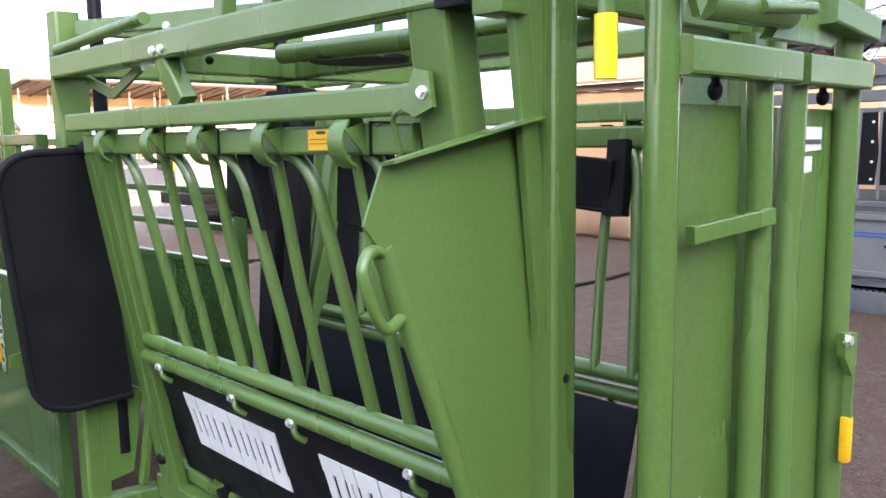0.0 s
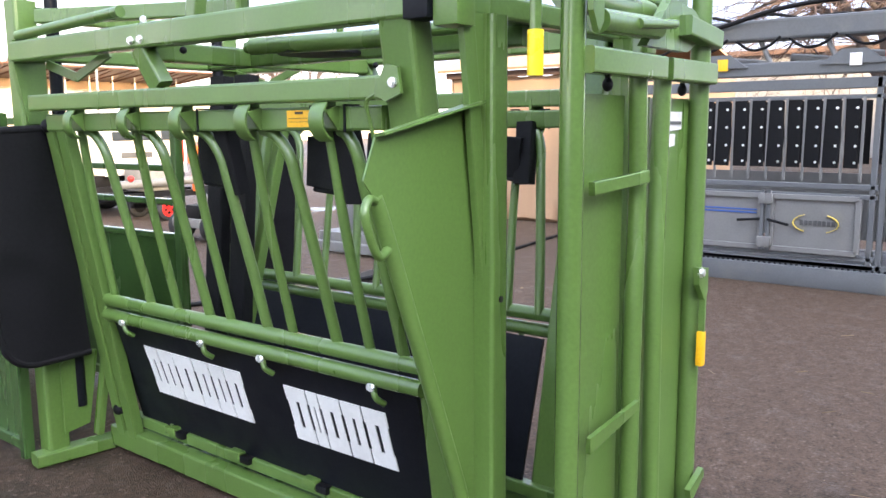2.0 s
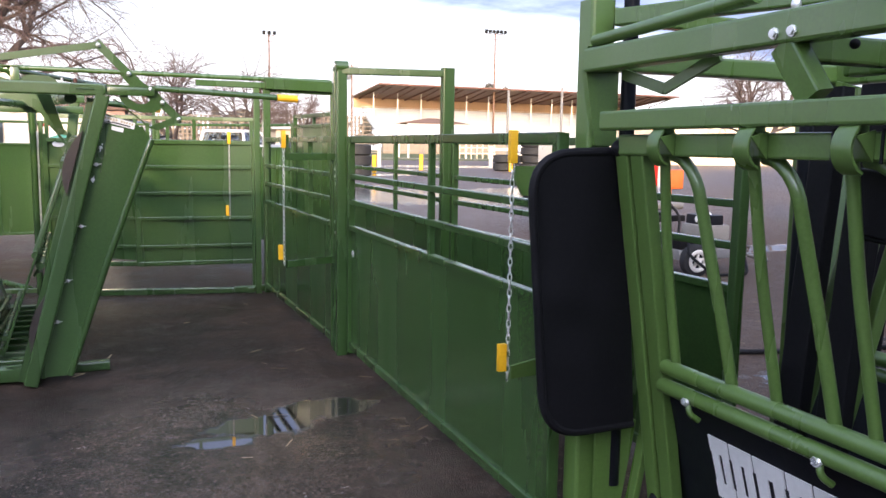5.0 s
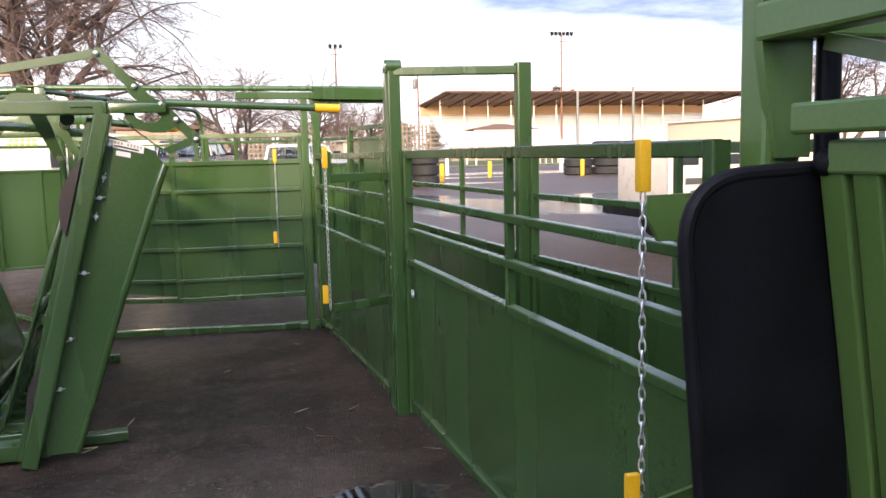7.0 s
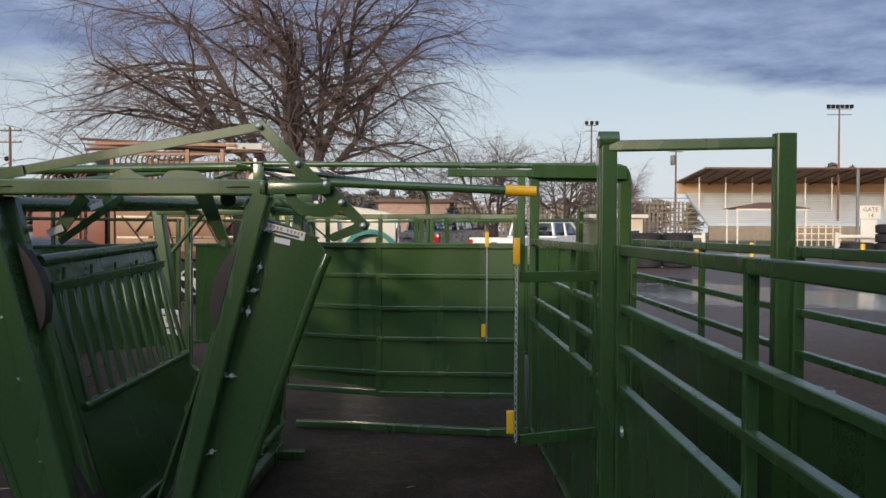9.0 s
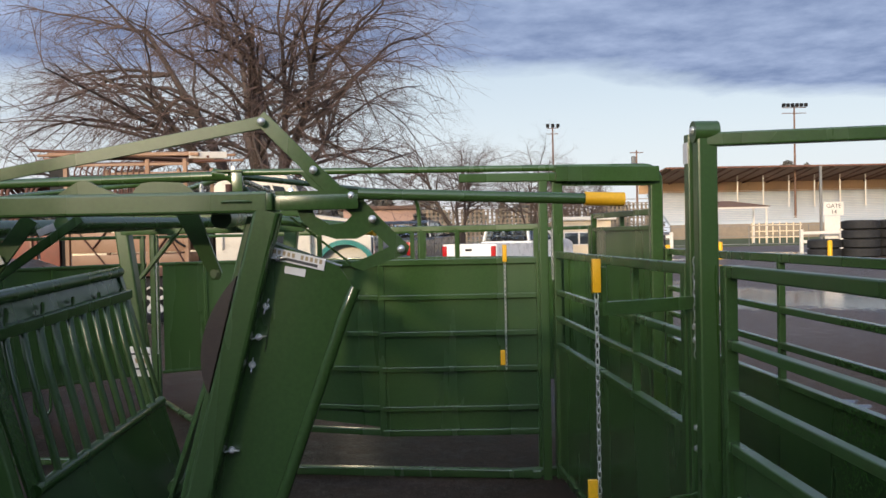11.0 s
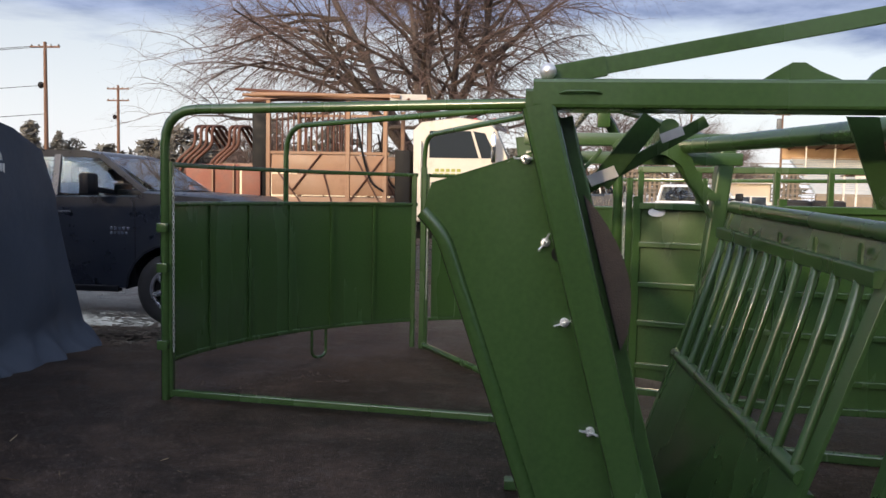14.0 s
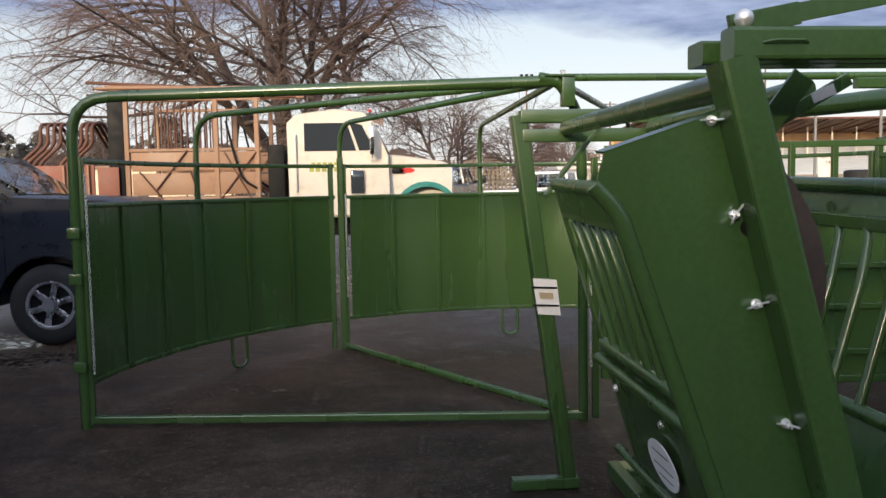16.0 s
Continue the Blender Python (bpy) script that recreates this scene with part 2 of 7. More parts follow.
HALLGREY = material("grey_render", (0.17, 0.165, 0.16), 0.85, vary=0.1, scale=0.6)
ENGINE = material("machine_grey", (0.2, 0.19, 0.17), 0.5, vary=0.2)


def glass(name, tint, through_light):
    m = bpy.data.materials.new(name)
    m.use_nodes = True
    b = m.node_tree.nodes["Principled BSDF"]
    b.inputs["Base Color"].default_value = (*tint, 1)
    b.inputs["Roughness"].default_value = 0.05
    b.inputs["Transmission Weight"].default_value = through_light
    b.inputs["IOR"].default_value = 1.45
    b.inputs["Specular Tint"].default_value = (0.7, 0.86, 1.0, 1)
    return m


GLASS = glass("window_glass", (0.03, 0.036, 0.042), 0.0)
GLASS_LT = glass("clear_glass", (0.6, 0.68, 0.7), 0.7)
GLASS_CAR = glass("cab_glass", (0.72, 0.78, 0.78), 1.0)
GLASS_CAR.node_tree.nodes["Principled BSDF"].inputs["Roughness"].default_value = 0.02
LENS_RED = material("tail_light_red", (0.4, 0.01, 0.01), 0.2)


def asphalt():
    m = bpy.data.materials.new("wet_asphalt")
    m.use_nodes = True
    nt = m.node_tree
    N, L = nt.nodes, nt.links
    bs = N["Principled BSDF"]
    geo = N.new("ShaderNodeNewGeometry")
    pos = geo.outputs["Position"]

    def tex(scale, detail=5, rough=0.6):
        n = N.new("ShaderNodeTexNoise")
        n.inputs["Scale"].default_value = scale
        n.inputs["Detail"].default_value = detail
        n.inputs["Roughness"].default_value = rough
        L.new(pos, n.inputs["Vector"])
        return n.outputs["Fac"]

    def mth(op, a, b=0.0, clamp=False):
        n = N.new("ShaderNodeMath")
        n.operation, n.use_clamp = op, clamp
        for i, v in enumerate((a, b)):
            if isinstance(v, (int, float)):
                n.inputs[i].default_value = v
            else:
                L.new(v, n.inputs[i])
        return n.outputs[0]

    big, mid, grit, fine = tex(0.35, 6), tex(2.2, 7, 0.7), tex(14, 6, 0.75), tex(55, 4, 0.75)
    vor = N.new("ShaderNodeTexVoronoi")
    vor.inputs["Scale"].default_value = 150
    L.new(pos, vor.inputs["Vector"])
    sep = N.new("ShaderNodeSeparateXYZ")
    L.new(pos, sep.inputs[0])
    X, Y = sep.outputs[0], sep.outputs[1]
    wob = mth("MULTIPLY", mth("SUBTRACT", tex(4.0, 8, 0.72), 0.5), 2.0)
    pud = None
    # standing water: centre x, y, half lengths
    for cx, cy, rx, ry in ((1.36, 6.24, 0.38, 0.2), (1.72, 6.42, 0.34, 0.17), (1.08, 6.06, 0.2, 0.1), (8.6, 26.0, 2.6, 4.4), (11.6, 23.6, 2.6, 3.2), (15.2, 27.5, 3.2, 2.6), (7.6, 31.5, 2.4, 2.2), (24.0, 60.0, 6.0, 4.0), (11.5, 43.0, 5.0, 1.6),
                           (17.0, 52.0, 5.0, 1.3), (-6.2, 14.3, 1.6, 0.8), (-5.0, 13.6, 1.2, 0.5), (4.6, 12.4, 0.8, 0.5), (6.1, 10.6, 0.9, 0.35),
                           (6.9, 6.25, 0.75, 0.5), (5.4, 6.0, 0.9, 0.3), (7.0, 6.6, 0.8, 0.2), (10.0, 12.0, 2.0, 0.4)):
        dx = mth("DIVIDE", mth("SUBTRACT", X, cx), rx)
        dy = mth("DIVIDE", mth("SUBTRACT", Y, cy), ry)
        d = mth("SUBTRACT", 1.0, mth("SQRT", mth("ADD", mth("MULTIPLY", dx, dx), mth("MULTIPLY", dy, dy))))
        pud = d if pud is None else mth("MAXIMUM", pud, d)
    # thin broken water by the shelter
    broken = mth("MULTIPLY", mth("SUBTRACT", mth("MULTIPLY", X, -1.0), 3.4, clamp=True), mth("SUBTRACT", grit, 0.56))
    pud = mth("MULTIPLY", mth("ADD", mth("ADD", pud, wob), mth("MULTIPLY", broken, 7.0)), 5.0, clamp=True)
    damp = mth("MULTIPLY", mth("SUBTRACT", mth("ADD", mth("MULTIPLY", big, 0.6), mth("MULTIPLY", mid, 0.4)), mth("ADD", 0.38, mth("MULTIPLY", mth("SUBTRACT", mth("MULTIPLY", mth("ADD", X, mth("MULTIPLY", mid, 2.0)), 0.4), 1.6, clamp=True), 0.22))), 6.0, clamp=True)
    ramp = N.new("ShaderNodeMix")
    ramp.data_type = "RGBA"
    ramp.inputs[6].default_value = (0.078, 0.052, 0.037, 1)
    ramp.inputs[7].default_value = (0.02, 0.0132, 0.0092, 1)
    L.new(damp, ramp.inputs[0])
    sp = N.new("ShaderNodeMix")
    sp.data_type = "RGBA"
    sp.blend_type = "MULTIPLY"
    sp.inputs[0].default_value = 0.75
    L.new(ramp.outputs[2], sp.inputs[6])
    cr = N.new("ShaderNodeMapRange")
    cr.inputs["From Min"].default_value, cr.inputs["From Max"].default_value = 0.36, 0.66
    cr.inputs["To Min"].default_value, cr.inputs["To Max"].default_value = 0.15, 2.3
    L.new(mth("ADD", mth("MULTIPLY", fine, 0.55), mth("MULTIPLY", grit, 0.45)), cr.inputs[0])
    L.new(cr.outputs[0], sp.inputs[7])
    # pale stones set in the surface
    peb = N.new("ShaderNodeTexVoronoi")
    peb.inputs["Scale"].default_value = 48
    peb.inputs["Randomness"].default_value = 1.0
    L.new(pos, peb.inputs["Vector"])
    psep = N.new("ShaderNodeSeparateColor")
    L.new(peb.outputs["Color"], psep.inputs[0])
    stone = mth("MULTIPLY", mth("SUBTRACT", mth("MULTIPLY", psep.outputs[0], 0.55), peb.outputs["Distance"]), 9.0, clamp=True)
    stone = mth("MULTIPLY", stone, psep.outputs[1])
    sto = N.new("ShaderNodeMix")
    sto.data_type = "RGBA"
    sto.inputs[7].default_value = (0.2, 0.15, 0.115, 1)
    L.new(mth("MULTIPLY", stone, 0.6), sto.inputs[0])
    L.new(sp.outputs[2], sto.inputs[6])
    sp = sto
    wet = N.new("ShaderNodeMix")
    wet.data_type = "RGBA"
    wet.inputs[7].default_value = (0.022, 0.018, 0.015, 1)
    L.new(pud, wet.inputs[0])
    L.new(sp.outputs[2], wet.inputs[6])
    L.new(wet.outputs[2], bs.inputs["Base Color"])
    hx, hy = mth("SUBTRACT", X, 1.05), mth("SUBTRACT", Y, 5.85)
    halo = mth("SUBTRACT", 1.0, mth("MULTIPLY", mth("SQRT", mth("ADD", mth("MULTIPLY", hx, hx), mth("MULTIPLY", hy, hy))), 0.62), clamp=True)
    halo = mth("MULTIPLY", mth("ADD", halo, mth("MULTIPLY", wob, 0.45)), 0.66, clamp=True)
    rgh = mth("SUBTRACT", mth("SUBTRACT", mth("SUBTRACT", 0.66, mth("MULTIPLY", damp, 0.2)), halo), mth("MULTIPLY", pud, 0.6), clamp=True)
    # the open yard past the pens is wet
    film_wet = mth("MULTIPLY", mth("MULTIPLY", mth("SUBTRACT", Y, 13.0), 0.2, clamp=True), mth("ADD", 0.45, mth("MULTIPLY", mid, 0.9)))
    rgh = mth("SUBTRACT", rgh, mth("MULTIPLY", film_wet, 0.2))
    L.new(mth("ADD", mth("ADD", mth("ADD", 0.14, mth("MULTIPLY", film_wet, 0.3)), mth("MULTIPLY", halo, 0.9)), mth("MULTIPLY", pud, 0.4)), bs.inputs["Specular IOR Level"])
    smooth = mth("ADD", 0.03, mth("MULTIPLY", mth("MULTIPLY", mth("SUBTRACT", Y, 15.0), 0.15, clamp=True), 0.09))
    L.new(mth("MAXIMUM", rgh, smooth), bs.inputs["Roughness"])
    bp = N.new("ShaderNodeBump")
    bp.inputs["Distance"].default_value = 0.01
    L.new(mth("ADD", mth("ADD", vor.outputs["Distance"], mth("MULTIPLY", grit, 1.6)), mth("MULTIPLY", fine, 0.9)), bp.inputs["Height"])
    L.new(mth("SUBTRACT", 0.7, mth("MULTIPLY", pud, 0.7), clamp=True), bp.inputs["Strength"])
    L.new(bp.outputs[0], bs.inputs["Normal"])
    return m


ASPHALT = asphalt()

# ---- shape helpers ----


def V(*a):
    return Vector(a)


def mesh_of(bm, name, mat, smooth=35):
    me = bpy.data.meshes.new(name)
    bmesh.ops.recalc_face_normals(bm, faces=bm.faces)
    for e in bm.edges:
        if len(e.link_faces) == 2:
            e.smooth = e.calc_face_angle(0) < radians(smooth)
    for f in bm.faces:
        f.smooth = True
    bm.to_mesh(me)
    bm.free()
    for m in (mat if isinstance(mat, (list, tuple)) else (mat,)):
        me.materials.append(m)
    return me


def part(name, bm, mat, parent=None, label="", kind="", smooth=35):
    ob = new(name, mesh_of(bm, name, mat, smooth))
    if parent is not None:
        ob.parent = parent
        ob.matrix_parent_inverse = parent.matrix_world.inverted()
    return tagged(ob, label=label, kind=kind)


def thing(name, at, label, category, group="", kind="", turn=0.0):
    ob = new(name)
    ob.empty_display_size = 0.1
    ob.matrix_world = pose(*at, 0, 0, turn)
    bpy.context.view_layer.update()
    return tagged(ob, label, category, group, kind)


def rect_sec(w, h, r=None):
    """A rectangle with rounded corners as a closed outline."""
    r = min(w, h) * 0.14 if r is None else r
    pts = []
    for sx, sy, a0 in ((1, 1, 0), (-1, 1, 90), (-1, -1, 180), (1, -1, 270)):
        for a in (0, 45, 90):
            t = radians(a0 + a)
            pts.append((sx * (w / 2 - r) + r * math.cos(t), sy * (h / 2 - r) + r * math.sin(t)))
    return pts


def disc_sec(r, n=14):
    return [(r * math.cos(2 * math.pi * i / n), r * math.sin(2 * math.pi * i / n)) for i in range(n)]


def sweep(bm, pts, sec, up=(0, 0, 1), closed=False, scales=None):
    """Carry an outline along a line of points; the outline's second axis keeps near up."""
    pts = [Vector(p) for p in pts]
    carried_up = up is None
    up = Vector((0, 0, 1) if up is None else up)
    n = len(pts)
    rings = []
    for i, p in enumerate(pts):
        a = pts[i - 1] if (i > 0 or closed) else None
        b = pts[(i + 1) % n] if (i < n - 1 or closed) else None
        d1 = (p - a).normalized() if a is not None else None
        d2 = (b - p).normalized() if b is not None else None
        d = ((d1 or d2) + (d2 or d1)).normalized()
        u = up
        if carried_up and i > 0:
            u = v
        elif abs(d.dot(u)) > 0.95:
            u = Vector((0, 1, 0)) if abs(d.y) < 0.8 else Vector((1, 0, 0))
        side = d.cross(u).normalized()
        v = side.cross(d).normalized()
        k = 1.0
        if d1 is not None and d2 is not None:
            k = 1 / max(0.5, math.sqrt((1 + d1.dot(d2)) / 2))
            bend = (d2 - d1)
            if bend.length > 1e-4:
                bend.normalize()
        s = scales[i] if scales else 1.0
        ring = []
        for x, y in sec:
            off = side * x * s + v * y * s
            if k > 1.0001:
                off = off + bend * (off.dot(bend)) * (k - 1)
            ring.append(bm.verts.new(p + off))
        rings.append(ring)
    m = len(sec)
    for i in range(n if closed else n - 1):
        r1, r2 = rings[i], rings[(i + 1) % n]
        for j in range(m):
            bm.faces.new((r1[j], r1[(j + 1) % m], r2[(j + 1) % m], r2[j]))
    if not closed:
        bm.faces.new(rings[0])
        bm.faces.new(rings[-1][::-1])
    return bm


def rounded(pts, r, n=5):
    """The same line of points with its corners rounded."""
    pts = [Vector(p) for p in pts]
    out = [pts[0]]
    for a, p, b in zip(pts, pts[1:], pts[2:]):
        d1, d2 = (a - p), (b - p)
        q = min(r, d1.length * 0.49, d2.length * 0.49)
        p1, p2 = p + d1.normalized() * q, p + d2.normalized() * q
        for i in range(n + 1):
            t = i / n
            out.append(p1 * (1 - t) ** 2 + p * 2 * t * (1 - t) + p2 * t * t)
    out.append(pts[-1])
    return out


def bar(name, a, b, w, h, mat, parent, up=(0, 0, 1), label=""):
    return part(name, sweep(bmesh.new(), [a, b], rect_sec(w, h), up), mat, parent, label, smooth=18)


def pipe(name, pts, r, mat, parent, bend=0.0, label="", n=14):
    if bend:
        pts = rounded(pts, bend)
    return part(name, sweep(bmesh.new(), pts, disc_sec(r, n), up=None), mat, parent, label, smooth=50)


def slab(bm, outline, thick):
    """A flat outline of points, thickened along its normal, to both sides."""
    pts = [Vector(p) for p in outline]
    nrm = Vector()
    for i in range(len(pts)):
        nrm += pts[i].cross(pts[(i + 1) % len(pts)])
    nrm.normalize()
    a = [bm.verts.new(p + nrm * thick / 2) for p in pts]
    b = [bm.verts.new(p - nrm * thick / 2) for p in pts]
    bm.faces.new(a)
    bm.faces.new(b[::-1])
    for i in range(len(pts)):
        j = (i + 1) % len(pts)
        bm.faces.new((a[j], a[i], b[i], b[j]))
    return bm


def plate(name, outline, thick, mat, parent, label=""):
    return part(name, slab(bmesh.new(), outline, thick), mat, parent, label, smooth=18)


def block(bm, lo, hi, r=0.0):
    """A box with softened edges."""
    ret = bmesh.ops.create_cube(bm, size=1)
    lo, hi = Vector(lo), Vector(hi)
    for v in ret["verts"]:
        v.co = Vector((lo[i] if v.co[i] < 0 else hi[i]) for i in range(3))
    if r:
        es = list({e for v in ret["verts"] for e in v.link_edges})
        bmesh.ops.bevel(bm, geom=es, offset=r, segments=2, affect="EDGES", profile=0.6)
    return bm


def box_part(name, lo, hi, mat, parent, r=0.01, label=""):
    return part(name, block(bmesh.new(), lo, hi, r), mat, parent, label, smooth=20)


def ball(bm, c, r, sz=1.0, n=10):
    ret = bmesh.ops.create_uvsphere(bm, u_segments=n + 2, v_segments=n, radius=r)
    for v in ret["verts"]:
        v.co = Vector((v.co.x, v.co.y, v.co.z * sz)) + Vector(c)
    return bm


def bolt(parent, at, d, r=0.012, h=0.01, name="bolt", mat=None):
    """A round-washer, hexagon-headed bolt that points along d."""
    d = Vector(d).normalized()
    at = Vector(at)
    bm = bmesh.new()
    sweep(bm, [at - d * 0.004, at + d * 0.003], disc_sec(r * 1.35, 12))
    sweep(bm, [at, at + d * h], disc_sec(r, 6))
    return part(name, bm, mat or ZINC, parent)


def wing_nut(parent, at, d, size=0.03, lean=30):
    d = Vector(d).normalized()
    at = Vector(at)
    side = d.cross(Vector((0, 0, 1))).normalized()
    side = (Matrix.Rotation(radians(lean), 3, d) @ side)
    bm = bmesh.new()
    sweep(bm, [at - d * 0.012, at + d * size * 1.5], disc_sec(size * 0.16, 8))
    sweep(bm, [at, at + d * size * 0.5], disc_sec(size * 0.34, 8))
    for s in (1, -1):
        sweep(bm, [at + d * size * 0.25, at + d * size * 0.45 + side * s * size * 0.55, at + d * size * 0.75 + side * s * size],
              rect_sec(size * 0.16, size * 0.4), d)
    return part("wing_nut", bm, ZINC, parent)


def chain(name, a, b, parent, pitch=0.029, r=0.0024):
    """Links that hang from a to b, one mesh."""
    a, b = Vector(a), Vector(b)
    d = (b - a)
    count = max(2, int(d.length / pitch))
    d.normalize()
    x = d.orthogonal().normalized()
    y = d.cross(x)
    bm = bmesh.new()
    for i in range(count):
        c = a + d * pitch * (i + 0.5)
        s = x if i % 2 else y
        pts = []
        for k in range(10):
            t = 2 * math.pi * k / 10
            pts.append(c + d * math.sin(t) * pitch * 0.66 + s * math.cos(t) * pitch * 0.25)
        sweep(bm, pts, disc_sec(r, 5), up=d.cross(s), closed=True)
    return part(name, bm, CHAINST, parent, "bright steel chain", kind="stuff", smooth=60)

# ---- ground ----
bm = bmesh.new()
bmesh.ops.create_grid(bm, x_segments=8, y_segments=8, size=900)
ground = part("ground", bm, ASPHALT)
tagged(ground, "damp dark brown-grey asphalt yard with puddles", "ground", kind="structure")

# plain unseen walls added behind the walk, sized to shade the yard from the low sun
hall = thing("wall_south", (8, -14, 0), "unseen plain drab wall added to shade the yard", "wall", kind="structure")
box_part("wall_panel", (-13.45, -14.4, 0), (40, -14, 7.7), HALLGREY, hall, 0.02)
box_part("eave", (-13.45, -14.6, 7.7), (40.3, -13.8, 7.8), STEELW, hall, 0.02)
# added taller stretch; its end drops the shadow edge at the tub panel joint
hall = thing("wall_southwest", (-40, -14, 0), "taller unseen plain drab wall added to shade the yard", "wall", kind="structure")
box_part("wall_panel", (-70, -14.4, 0), (-13.45, -13.95, 9.9), HALLGREY, hall, 0.02)
box_part("eave", (-70.3, -14.6, 9.9), (-13.35, -13.8, 10.0), STEELW, hall, 0.02)

# ---- squeeze chute with the printed black panels ----
AX = 2.80


def half_a(z):
    return 0.54 - 0.176 * (1.55 - z)


chute_a = thing("squeeze_chute", (AX, 3.2, 0), "bright green steel squeeze chute with black panels and barred sides", "squeeze chute",
                "squeeze chutes")
for s in (-1, 1):
    def P(off, y, z, s=s):
        return V(AX + s * (half_a(z) + off), y, z)
    up_in = (s, 0, 0.176)
    bar("top_beam", V(AX + s * 0.575, 2.255, 1.85), V(AX + s * 0.575, 4.45, 1.85), 0.07, 0.085, GREEN, chute_a)
    box_part("beam_cap", (AX + s * 0.575 - 0.04, 2.175, 1.802), (AX + s * 0.575 + 0.04, 2.258, 1.898), BLACK_PL, chute_a, 0.006)
    bar("side_beam", P(0.02, 2.34, 1.634), P(0.02, 4.34, 1.634), 0.06, 0.066, GREEN, chute_a)
    bar("hinge_rail", P(0.0, 2.38, 1.552), P(0.0, 4.27, 1.552), 0.055, 0.07, GREEN, chute_a)
    bar("strut", V(AX + s * 0.575, 3.52, 1.81), V(AX + s * 0.56, 3.43, 1.67), 0.055, 0.08, GREEN, chute_a, up=(0, 1, 0))
    for y in (4.27, 4.18):
        bar("end_post", P(0, y, 1.53), P(0, y + 0.035, 0.1), 0.05, 0.07, GREEN, chute_a, up=(0, 1, 0))
    pipe("mid_tube", [P(0.005, 2.36, 0.80), P(0.005, 4.16, 0.785)], 0.027, GREEN, chute_a)
    pipe("mid_tube", [P(0.025, 2.36, 0.735), P(0.025, 4.16, 0.72)], 0.027, GREEN, chute_a)
    # barred drop side
    hooks = (4.01, 3.62, 3.29, 2.935, 2.59)
    for y in hooks:
        bm = bmesh.new()
        arc = []
        for k in range(9):
            t = radians(-75 + k * 150 / 8)
            arc.append(V(AX + s * (half_a(1.55) + 0.022 + 0.055 * math.cos(t)), y, 1.548 + 0.06 * math.sin(t)))
        arc.append(V(AX + s * half_a(1.55), y, 1.608))
        sweep(bm, arc, rect_sec(0.06, 0.009, 0.003), up=(s, 0, 0.01))
        part("hook", bm, GREEN, chute_a)
        plate("hook_gusset", [V(AX + s * (half_a(1.55) + 0.028), y - 0.045, 1.59), V(AX + s * (half_a(1.55) + 0.085), y - 0.045, 1.575),
                              V(AX + s * (half_a(1.55) + 0.03), y - 0.045, 1.515)], 0.006, GREEN, chute_a)
    for yt, yb in ((4.06, 4.12), (3.665, 3.65), (3.336, 3.31), (2.984, 2.963), (2.625, 2.596)):
        pipe("side_bar", [P(-0.005, yt, 1.53), P(-0.005, (yt + yb) / 2 + 0.012, 1.2), P(-0.01, yb, 0.80)], 0.017, GREEN, chute_a, 0.1)
    for yh, yb in ((4.02, 3.84), (3.62, 3.44), (3.29, 3.10), (2.93, 2.745), (2.58, 2.45)):
        ye = yb + 0.065
        arc = [P(-0.005, yh + (ye - yh) * math.sin(radians(a)), 1.375 + 0.145 * math.cos(radians(a))) for a in range(0, 91, 15)]
        pipe("side_bar", arc + [P(-0.008, yb + 0.025, 1.05), P(-0.01, yb, 0.80)], 0.019, GREEN, chute_a)
    for y in (3.36, 3.22, 2.66, 2.52):
        for z0, z1, x0, x1 in ((1.513, 1.591, 0.028, 0.033), (1.588, 1.593, -0.03, 0.033)):
            box_part("cable_tie", (AX + min(s * (half_a(1.55) + x0), s * (half_a(1.55) + x1)), y - 0.003, z0), (AX + max(s * (half_a(1.55) + x0), s * (half_a(1.55) + x1)), y + 0.003, z1), BLACK_PL, chute_a, 0.0)
    # printed lower panel
    bm = bmesh.new()
    outline = [V(AX + s * 0.385, 4.19, 0.71), V(AX + s * 0.385, 2.42, 0.71), V(AX + s * 0.235, 2.42, 0.19), V(AX + s * 0.235, 4.22, 0.19)]
    slab(bm, outline, 0.014)
    panel = part("lower_panel", bm, BLACK_PL, chute_a, "black plastic panel with white block print")
    bar("bottom_rail", V(AX + s * 0.235, 2.2, 0.165), V(AX + s * 0.235, 4.36, 0.165), 0.05, 0.05, GREEN, chute_a)
    bar("bottom_rail", V(AX + s * 0.275, 2.1, 0.075), V(AX + s * 0.275, 4.4, 0.075), 0.07, 0.10, GREEN, chute_a)
    for y in (3.95, 3.5, 3.05, 2.6):
        box_part("clip", (AX + s * 0.262 - 0.02, y - 0.035, 0.17), (AX + s * 0.262 + 0.02, y + 0.035, 0.205), GREEN, chute_a, 0.005)
        box_part("clip_pad", (AX + s * 0.262 - 0.018, y - 0.095, 0.165), (AX + s * 0.262 + 0.018, y - 0.038, 0.195), BLACK, chute_a, 0.005)
    for y in (4.0, 3.451, 3.098, 2.557):
        x = AX + s * (0.415)
        pipe("panel_hook", [V(x - s * 0.01, y, 0.735), V(x + s * 0.02, y, 0.705), V(x + s * 0.024, y - 0.012, 0.672), V(x - s * 0.008, y - 0.024, 0.648)],
             0.0105, GREEN, chute_a, 0.02)
        bolt(chute_a, V(x + s * 0.03, y, 0.71), (s, 0, 0.2), 0.012, 0.012)
    # near end post, wing and vertical post
    bar("end_post", V(AX + s * 0.565, 2.3, 1.86), P(-0.01, 2.33, 0.1), 0.09, 0.12, GREEN, chute_a, up=(0, 1, 0))
    bar("tall_post", V(AX + s * 0.415, 2.12, 0.0), V(AX + s * 0.415, 2.12, 1.82), 0.075, 0.075, GREEN, chute_a, up=(0, 1, 0))
